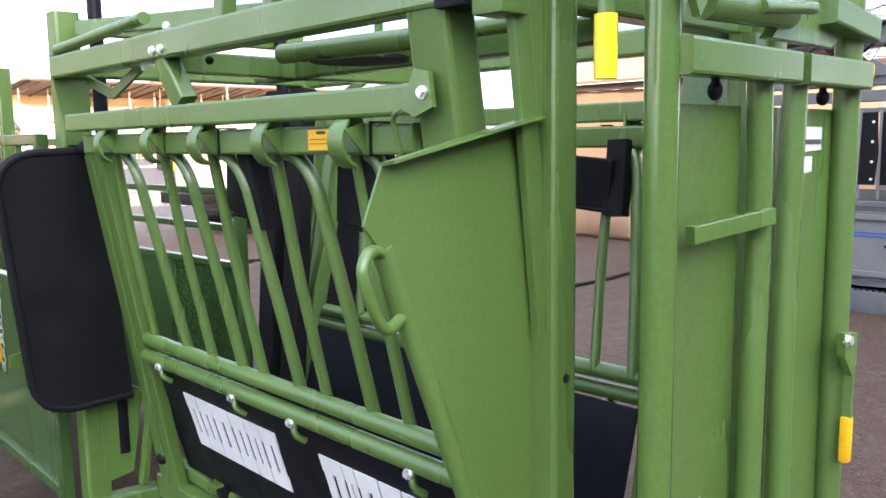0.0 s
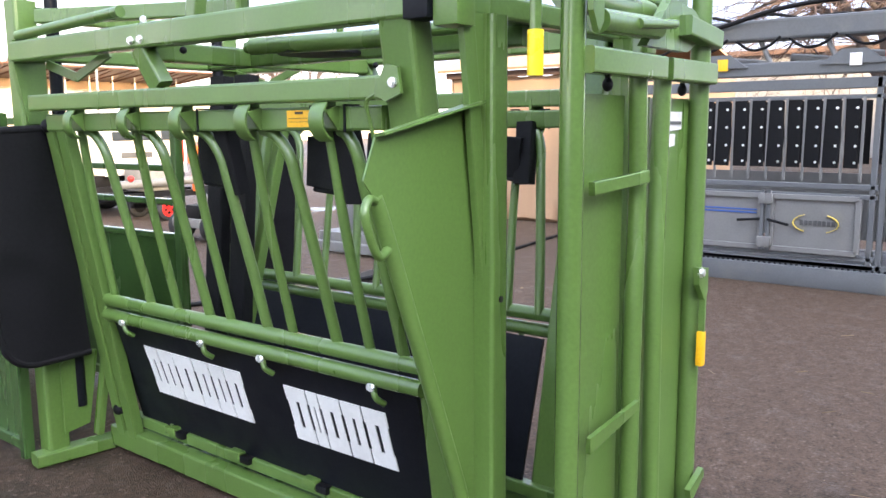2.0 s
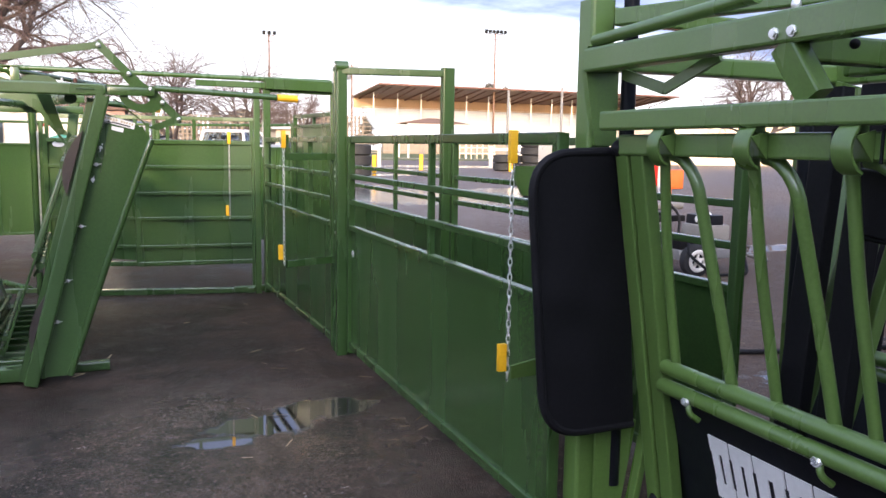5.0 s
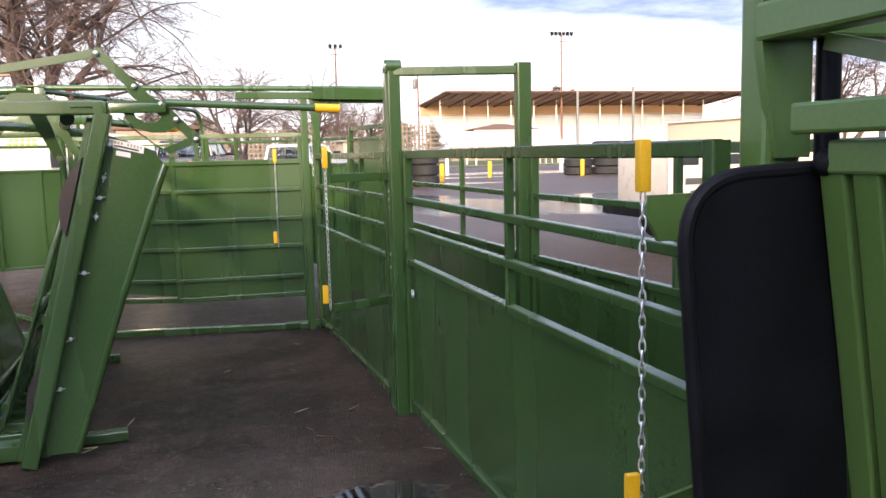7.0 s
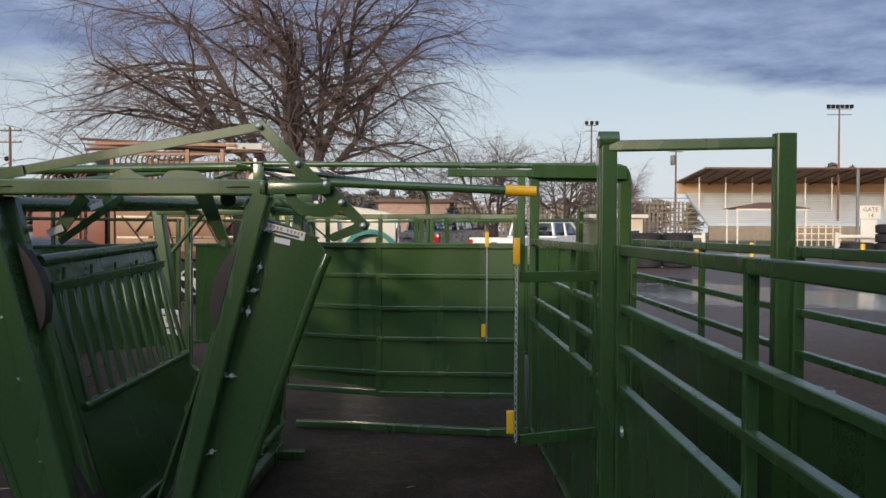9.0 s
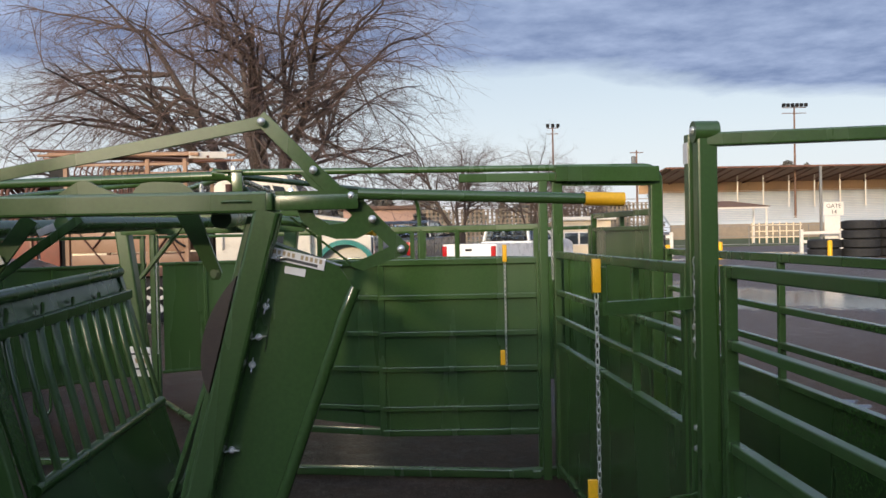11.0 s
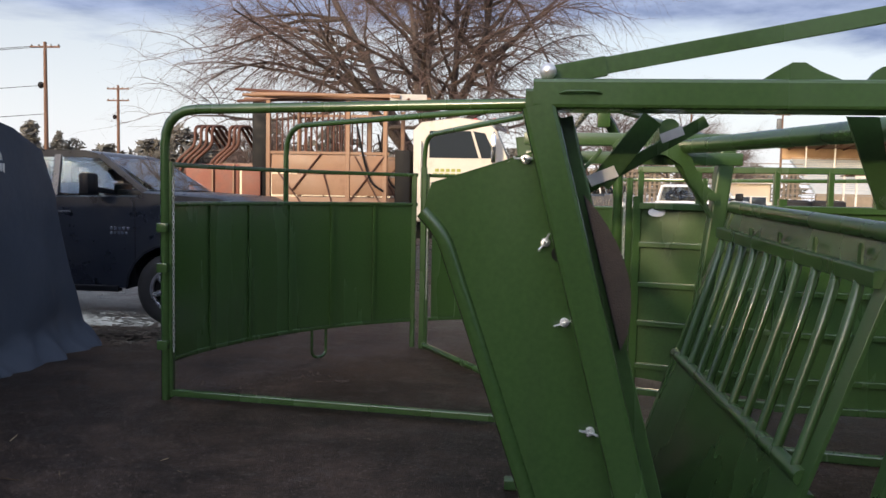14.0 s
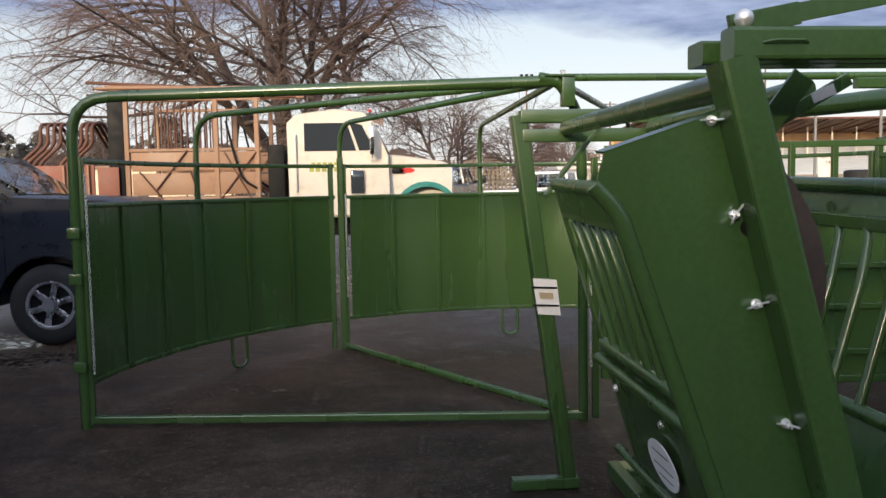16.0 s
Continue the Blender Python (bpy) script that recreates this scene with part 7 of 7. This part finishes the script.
def light_pole(x, y, h, lamps, label, mat=WOOD, half=2.2):
    ob = thing("light_pole", (x, y, 0), label, "light pole", "light poles")
    part("pole", sweep(bmesh.new(), [V(x, y, 0), V(x, y, h * 0.5), V(x, y, h)], disc_sec(0.22, 10), scales=[1.0, 0.85, 0.6]), mat, ob)
    if lamps:
        for z in (h - 0.2, h - 1.2):
            bar("cross_arm", V(x - half, y, z), V(x + half, y, z), 0.12, 0.12, mat, ob)
        for k in range(lamps):
            xx = x - half * 0.92 + half * 1.84 * k / max(1, lamps - 1)
            box_part("flood_lamp", (xx - 0.28, y - 0.5, h - 0.1), (xx + 0.28, y, h + 0.55), BLACK, ob, 0.1)
    return ob


light_pole(70.0, 150, 23.6, 6, "tall dark floodlight pole before the grandstand")
light_pole(26.1, 150, 20.6, 3, "tall slim floodlight pole far off", half=1.0)
up = light_pole(40.6, 148, 16.0, 0, "short utility pole with a transformer")
box_part("transformer", (39.7, 147.6, 13.2), (40.4, 148.4, 15.0), GREY_ST, up, 0.2)
bar("cross_arm", V(39.4, 148, 15.6), V(41.8, 148, 15.6), 0.15, 0.15, WOOD, up)


def utility_pole(x, y, h, label, arms=1):
    ob = thing("utility_pole", (x, y, 0), label, "utility pole", "utility poles")
    part("pole", sweep(bmesh.new(), [V(x, y, 0), V(x, y, h * 0.5), V(x, y, h)], disc_sec(0.17, 10), scales=[1.0, 0.85, 0.65]), WOOD, ob)
    for k in range(arms):
        z = h - 0.35 - k * 1.1
        bar("cross_arm", V(x - 1.1, y, z), V(x + 1.1, y, z), 0.1, 0.12, WOOD, ob)
        for dx in (-1.0, -0.45, 0.45, 1.0):
            part("insulator", ball(bmesh.new(), (x + dx, y, z + 0.12), 0.07), GREY_LT, ob)
    part("fitting", ball(bmesh.new(), (x - 0.35, y, h - 3.0), 0.2, 1.2), BLACK, ob)
    return ob


utility_pole(-34.9, 60, 11.6, "wooden utility pole with a cross arm", 1)
utility_pole(-40.1, 80, 11.2, "wooden utility pole with cross arms", 2)
utility_pole(-48, 40, 11.0, "wooden utility pole with a cross arm", 1)
wires = thing("overhead_wires", (-50, 60, 8), "sagging overhead wires between utility poles", "wires")
for z0, dx in ((11.3, -1.0), (11.3, 0.45), (8.6, 0.0), (6.6, 0.0)):
    pts = []
    for k in range(15):
        t = k / 14
        pts.append(V(-34.9 + dx + (-40 + 0) * t, 60 - 3.0 * t, z0 - 1.9 * math.sin(math.pi * t * 0.55) * 1.0))
    part("wire", sweep(bmesh.new(), pts, disc_sec(0.022, 5)), BLACK, wires)

# low buildings and clutter far off
for (x0, y0, x1, y1, h, mat, roofm, label) in ((-3.9, 62, 1.2, 70, 3.6, material("pinkish_wall", (0.36, 0.23, 0.18), 0.8), TAN_DK, "low pinkish tan building beside a bush"),
                                               (-26, 70, -12, 80, 3.4, CREAMW, ROOFSTEEL, "low cream building behind the truck"),
                                               (10.7, 58, 14.0, 61, 2.5, CREAMW, STEELW, "small cream shed across the yard"),
                                               (100, 120, 140, 135, 8, CREAMW, ROOFSTEEL, "tall cream exhibition hall far off"),
                                               (52, 70, 84, 84, 4.2, CREAMW, STEELW, "long cream building with small windows"),
                                               (40, 4, 60, 22, 4.6, material("grey_wall", (0.3, 0.28, 0.26), 0.8), ROOFSTEEL, "grey hall beside the yard")):
    b = thing("low_building", ((x0 + x1) / 2, (y0 + y1) / 2, 0), label, "building")
    box_part("wall", (x0, y0, 0), (x1, y1, h), mat, b, 0.03)
    box_part("roof", (x0 - 0.3, y0 - 0.3, h), (x1 + 0.3, y1 + 0.3, h + 0.25), roofm, b, 0.05)
    for k in range(3):
        xx = x0 + (x1 - x0) * (0.2 + 0.3 * k)
        w = box_part("window", (xx - 0.5, y0 - 0.03, h * 0.35), (xx + 0.5, y0 + 0.02, h * 0.7), STEELW, b, 0.01)
        box_part("pane", (xx - 0.43, y0 - 0.045, h * 0.35 + 0.07), (xx + 0.43, y0 - 0.028, h * 0.7 - 0.07), GLASS, w, 0.004)
can = thing("shade_canopy", (38, 100, 0), "small open canopy with a dark pitched roof", "canopy")
plate("roof", [V(33.8, 98, 4.3), V(42.4, 98, 4.3), V(38.4, 100, 5.0), V(37.4, 100, 5.0)], 0.1, TAN_DK, can)
plate("roof", [V(33.8, 102, 4.3), V(42.4, 102, 4.3), V(38.4, 100, 5.0), V(37.4, 100, 5.0)], 0.1, TAN_DK, can)
for x in (34.2, 42):
    for y in (98.2, 101.8):
        bar("post", V(x, y, 0), V(x, y, 4.3), 0.18, 0.18, STEELW, can, up=(0, 1, 0))
bar("eave_beam", V(34, 98.1, 4.2), V(42.2, 98.1, 4.2), 0.12, 0.25, STEELW, can)
pen = thing("pipe_pen", (43, 98, 0), "cream pipe pen of upright rails", "pen")
for k in range(8):
    bar("upright", V(39.8 + k * 0.8, 97, 0), V(39.8 + k * 0.8, 97, 2.4), 0.12, 0.12, CREAMW, pen, up=(0, 1, 0))
for z in (0.7, 1.4, 2.1):
    bar("rail", V(39.6, 97, z), V(45.6, 97, z), 0.1, 0.12, CREAMW, pen)
wf = thing("rail_fence", (28.8, 60, 0), "white plank fence stub", "fence")
for x in (27.7, 30.5, 33.3):
    bar("post", V(x, 60, 0), V(x, 60, 1.6), 0.22, 0.22, STEELW, wf, up=(0, 1, 0))
for z in (0.75, 1.35):
    bar("plank", V(27.7, 60, z), V(34, 60, z), 0.08, 0.2, STEELW, wf)
wf = thing("rail_fence", (15.5, 60, 0), "white plank fence stub", "fence")
for x in (15.8, 18.0):
    bar("post", V(x, 58, 0), V(x, 58, 1.6), 0.22, 0.22, STEELW, wf, up=(0, 1, 0))
bar("plank", V(13.5, 58, 1.3), V(18, 58, 1.3), 0.08, 0.2, STEELW, wf)
sign = thing("gate_sign", (30.2, 60.5, 0), "white gate number sign on grey posts", "sign")
box_part("board", (29.5, 60.4, 2.55), (30.9, 60.46, 3.45), STEELW, sign, 0.01)
for x in (29.4, 34.2):
    bar("post", V(x, 60.6, 0), V(x, 60.6, 6.0 if x < 30 else 6.4), 0.16, 0.16, GREY_LT, sign, up=(0, 1, 0))
box_part("panel", (29.6, 60.5, 0.5), (30.7, 60.56, 2.5), STEELW, sign, 0.01)
for text, z, size in (("GATE", 3.05, 0.42), ("14", 2.64, 0.42)):
    cu = bpy.data.curves.new("sign_text", "FONT")
    cu.body, cu.size, cu.align_x, cu.extrude = text, size, "CENTER", 0.005
    tmp = bpy.data.objects.new("sign_text", cu)
    scene.collection.objects.link(tmp)
    me = bpy.data.meshes.new_from_object(tmp.evaluated_get(bpy.context.evaluated_depsgraph_get()))
    bpy.data.objects.remove(tmp)
    me.materials.clear()
    me.materials.append(INK)
    tx = new("sign_text", me)
    tx.matrix_world = pose(30.2, 60.39, z, 90, 0, 0)
    tx.parent = sign
    tx.matrix_parent_inverse = sign.matrix_world.inverted()


def tyre_stack(x, y, count, r, label):
    ob = thing("tyre_stack", (x, y, 0), label, "tyre stack", "tyre stacks")
    for k in range(count):
        bm = bmesh.new()
        z = 0.26 + k * 0.52
        prof = [(-0.24, 0.55), (-0.27, 0.8), (-0.2, 1.0), (0.2, 1.0), (0.27, 0.8), (0.24, 0.55)]
        rr = []
        for i in range(24):
            a = 2 * math.pi * i / 24
            rr.append([bm.verts.new((x + math.cos(a) * r * q, y + math.sin(a) * r * q, z + p)) for p, q in prof])
        for i in range(24):
            for j in range(len(prof)):
                bm.faces.new((rr[i][j], rr[i][(j + 1) % len(prof)], rr[(i + 1) % 24][(j + 1) % len(prof)], rr[(i + 1) % 24][j]))
        part("tyre", bm, TYRE, ob)
    return ob


tyre_stack(26.3, 50, 4, 1.0, "tall stack of big worn tractor tyres")
tyre_stack(24.4, 50.4, 2, 0.9, "low stack of big worn tractor tyres")
tyre_stack(28.4, 50.2, 4, 1.0, "tall stack of big worn tractor tyres")
tyre_stack(10.2, 41, 3, 0.7, "stack of worn tyres")
tyre_stack(11.7, 41.3, 3, 0.7, "stack of worn tyres")
for x, y in ((14.0, 46), (24.0, 49), (19, 52)):
    bo = thing("bollard", (x, y, 0), "short yellow painted bollard", "bollard", "bollards")
    pipe("post", [V(x, y, 0), V(x, y, 0.95)], 0.13, YELLOW, bo, n=12)
    part("cap", ball(bmesh.new(), (x, y, 0.95), 0.13, 0.4), YELLOW, bo)
cf = thing("chain_link_fence", (10, 84, 0), "far chain link fence with a top rail", "fence")
for k in range(36):
    x = -50 + k * 3.0
    bar("post", V(x, 84, 0), V(x, 84, 2.0), 0.06, 0.06, GREY_LT, cf, up=(0, 1, 0))
for z in (2.0, 1.0, 0.2):
    bar("rail", V(-50, 84, z), V(56, 84, z), 0.05, 0.05, GREY_LT, cf)

# ---- trees ----


def tube_into(verts, faces, p, q, r0, r1, n):
    d = (q - p)
    if d.length < 1e-5:
        return
    d.normalize()
    a = d.orthogonal().normalized()
    b = d.cross(a)
    k0 = len(verts)
    for c, r in ((p, r0), (q, r1)):
        for i in range(n):
            t = 2 * math.pi * i / n
            verts.append(c + (a * math.cos(t) + b * math.sin(t)) * r)
    for i in range(n):
        j = (i + 1) % n
        faces.append((k0 + i, k0 + j, k0 + n + j, k0 + n + i))


def bare_tree(at, height, spread, seed, label, stems=7, depth=4, droop=0.5, fork=0.2, rad=1.0):
    """A leafless tree: leaning stems from a low fork, arching limbs, and fine hanging twigs."""
    rng = random.Random(seed)
    limb_v, limb_f, twig_v, twig_f = [], [], [], []

    def walk_limb(p, d, length, r, level):
        steps = (9, 7, 6, 4, 2)[level]
        seg = length / steps
        for i in range(steps):
            t = (i + 1) / steps
            wob = V(rng.gauss(0, 1), rng.gauss(0, 1), rng.gauss(0, 0.9)) * (0.10, 0.15, 0.2, 0.22, 0.2)[level]
            pull = V(0, 0, (0.07, -0.03, -0.09, -0.13, -0.16)[level] * (droop if level else 1.0))
            d = (d + wob + pull).normalized()
            q = p + d * seg
            ra, rb = r * (1 - i / steps * 0.7), r * (1 - t * 0.7)
            if level <= 1:
                tube_into(limb_v, limb_f, p, q, ra, rb, 7)
            else:
                tube_into(twig_v, twig_f, p, q, ra, rb, 4 if level == 2 else 3)
            if level < depth and i >= (2 if level == 0 else 1 if level < 3 else 0):
                for _ in range((2, 2, 2, 1)[level] if rng.random() < (0.85, 0.45, 0.28, 0.62)[level] else (1, 1, 1, 0)[level]):
                    out = V(q.x - at[0], q.y - at[1], 0.0)
                    if out.length > 0.01:
                        out.normalize()
                    side = (V(rng.gauss(0, 1), rng.gauss(0, 1), rng.gauss(0.1, 0.7)).normalized() + out * (0.7 if level < 2 else 0.35)).normalized()
                    nd = (d * rng.uniform(0.35, 0.9) + side * rng.uniform(0.7, 1.1)).normalized()
                    walk_limb(q, nd, height * (0, 0.36, 0.2, 0.11, 0.065)[level + 1] * rng.uniform(0.6, 1.25) * (spread if level < 2 else 1.0),
                              min(rb * 0.7, height * (0, 0.0066, 0.0024, 0.0009, 0.0005)[level + 1] * rad), level + 1)
            p = q

    base = Vector(at)
    top = base + V(0, 0, height * fork)
    tube_into(limb_v, limb_f, base, base + V(0, 0, height * fork * 0.3), height * 0.05, height * 0.042, 12)
    tube_into(limb_v, limb_f, base + V(0, 0, height * fork * 0.3), top, height * 0.042, height * 0.045, 12)
    for k in range(stems):
        a = 2 * math.pi * (k + rng.uniform(-0.3, 0.3)) / stems
        lean = rng.uniform(0.6, 1.6) if k % 3 else rng.uniform(0.1, 0.5)
        d = V(math.cos(a) * lean * spread, math.sin(a) * lean * 0.8, 1.0).normalized()
        walk_limb(top + V(math.cos(a), math.sin(a), -0.4) * height * 0.02, d, height * rng.uniform(0.5, 0.72), height * rng.uniform(0.014, 0.02), 0)
    ob = thing("bare_tree", at, label, "tree", "trees")
    for nm, vv, ff, mt in (("trunk", limb_v, limb_f, BARK), ("crown", twig_v, twig_f, TWIG)):
        me = bpy.data.meshes.new(nm)
        me.from_pydata([tuple(v) for v in vv], [], ff)
        me.materials.append(mt)
        me.shade_smooth()
        o = new(nm, me)
        o.parent = ob
        o.matrix_parent_inverse = ob.matrix_world.inverted()
        tagged(o, kind="stuff" if nm == "crown" else "")
    return ob


big_tree = bare_tree((-4.3, 34, 0), 12.0, 1.04, 18, "large leafless shade tree with arching limbs and dense twigs", stems=8, droop=0.85)
tagged(copy_thing(big_tree, pose(24.5, 4.6, 0, 0, 0, 130)), "large leafless tree behind the grey chute")
small = bare_tree((4.5, 66, 0), 9.0, 1.0, 4, "leafless tree far behind the truck", stems=4, depth=3, rad=1.6)
for (x, y), a, k, label in (((11.0, 74), 80, 0.95, "leafless tree far behind the truck"), ((19.0, 92), 200, 0.9, "leafless tree beyond the pickups"),
                            ((26, 30), 140, 0.7, "small leafless tree beyond the grey chute"), ((-30, 90), 300, 1.0, "leafless tree on the horizon")):
    small.scale = (k, k, k)
    tagged(copy_thing(small, pose(x, y, 0, 0, 0, a)), label)
small.scale = (1, 1, 1)


def evergreen(x, y, h, w, seed, label, mat=TREEFAR_HAZED):
    """A far tree: trunk and a crown of many small clumps with gaps."""
    rng = random.Random(seed)
    ob = thing("evergreen_tree", (x, y, 0), label, "tree", "trees")
    pipe("trunk", [V(x, y, 0), V(x, y, h * 0.8)], 0.02 * h, BARK, ob, n=8)
    vv, ff = [], []
    for k in range(760):
        t = rng.random()
        z = h * (0.18 + 0.82 * t)
        swell = (1 - t) ** 0.6 if seed % 3 == 0 else 1.05 * math.sqrt(max(0.0, 1 - (1.7 * t - 0.75) ** 2))
        rad = w * swell * rng.uniform(0.2, 1.0) * (0.85 + 0.25 * math.sin(t * 17 + seed + 2 * math.sin(seed * 3.1)))
        a = rng.uniform(0, 6.283)
        c = V(x + math.cos(a) * rad, y + math.sin(a) * rad, z)
        s = w * rng.uniform(0.04, 0.11)
        k0 = len(vv)
        for _ in range(4):
            vv.append(c + V(rng.gauss(0, 1), rng.gauss(0, 1), rng.gauss(0, 0.8)) * s)
        ff += [(k0, k0 + 1, k0 + 2), (k0, k0 + 2, k0 + 3), (k0, k0 + 1, k0 + 3), (k0 + 1, k0 + 2, k0 + 3)]
    me = bpy.data.meshes.new("crown")
    me.from_pydata([tuple(v) for v in vv], [], ff)
    me.materials.append(mat)
    o = new("crown", me)
    o.parent = ob
    o.matrix_parent_inverse = ob.matrix_world.inverted()
    tagged(o, kind="stuff")
    return ob


rng = random.Random(77)
for k in range(44):
    x = -110 + k * 2.6 + rng.uniform(-1.2, 1.2)
    evergreen(x, 150 + rng.uniform(-12, 25), rng.uniform(5.5, 10), rng.uniform(2.5, 4.5), k, "dark far tree on the horizon")
for k in range(34):
    x = -122 + k * 3.1 + rng.uniform(-1.5, 1.5)
    evergreen(x, 132 + rng.uniform(-14, 30), rng.uniform(6.0, 12), rng.uniform(3.0, 5.0), 401 + k, "hazy far tree on the horizon")
for k in range(16):
    x = -30 + k * 6.5 + rng.uniform(-2, 2)
    evergreen(x, 210 + rng.uniform(-10, 20), rng.uniform(7, 11), rng.uniform(3.5, 5.5), 100 + k, "dark far tree on the horizon")
for x, h in ((92, 17.5), (97, 19), (102, 18.5), (106, 17), (76, 16)):
    evergreen(x * 1.02, 215, h, 4.5, int(x), "tall far tree behind the grandstand")
evergreen(1.4, 58, 3.2, 1.5, 999, "round clipped bush beside the brown building")
for k in range(10):
    evergreen(-62 - k * 7, 100 - k * 6, rng.uniform(6, 10), rng.uniform(3, 4.5), 300 + k, "dark far tree on the horizon")

# ---- clods, straw and leaves on the asphalt ----
rng = random.Random(42)


def scatter(name, label, mat, count, area, size, flat=0.4):
    vv, ff = [], []
    for _ in range(count):
        x, y = rng.uniform(area[0], area[2]), rng.uniform(area[1], area[3])
        s = size * rng.uniform(0.4, 1.2)
        k0 = len(vv)
        a = rng.uniform(0, 6.28)
        for i in range(5):
            t = a + i * 1.2566
            q = s * rng.uniform(0.6, 1.1)
            vv.append((x + math.cos(t) * q, y + math.sin(t) * q, 0.002))
        vv.append((x + s * 0.1, y, s * flat))
        for i in range(5):
            ff.append((k0 + i, k0 + (i + 1) % 5, k0 + 5))
    me = bpy.data.meshes.new(name)
    me.from_pydata(vv, [], ff)
    me.materials.append(mat)
    return tagged(new(name, me), label, "debris", kind="stuff")


scatter("gravel_bits", "small dark stones strewn over the asphalt", SOIL, 2200, (-5, 0.5, 9, 12), 0.006)
scatter("pale_grit", "small pale stones strewn over the asphalt", STRAW, 1500, (-5, 0.5, 9, 12), 0.0035)
scatter("dirt_clods", "dark soil clods by the tub panel", SOIL, 60, (-3.5, 11.2, -2.8, 11.9), 0.03)
scatter("dirt_clods", "dark soil clods under the tub panel", SOIL, 40, (-2.9, 11.9, -2.2, 12.3), 0.035)
scatter("dirt_clods", "dark wet clods at the panel joint", SOIL, 60, (-1.8, 12.3, -0.9, 13.4), 0.02)
vv, ff = [], []
for _ in range(220):
    x, y = rng.uniform(-4, 7), rng.uniform(0.8, 10.2)
    a, l = rng.uniform(0, 3.14), rng.uniform(0.02, 0.07)
    dx, dy = math.cos(a) * l, math.sin(a) * l
    k0 = len(vv)
    vv += [(x - dx, y - dy, 0.004), (x + dx, y + dy, 0.005), (x + dx - dy * 0.05, y + dy + dx * 0.05, 0.009), (x - dx - dy * 0.05, y - dy + dx * 0.05, 0.008)]
    ff.append((k0, k0 + 1, k0 + 2, k0 + 3))
me = bpy.data.meshes.new("straw_bits")
me.from_pydata(vv, [], ff)
me.materials.append(STRAW)
tagged(new("straw_bits", me), "pale straw bits strewn over the asphalt", "debris", kind="stuff")
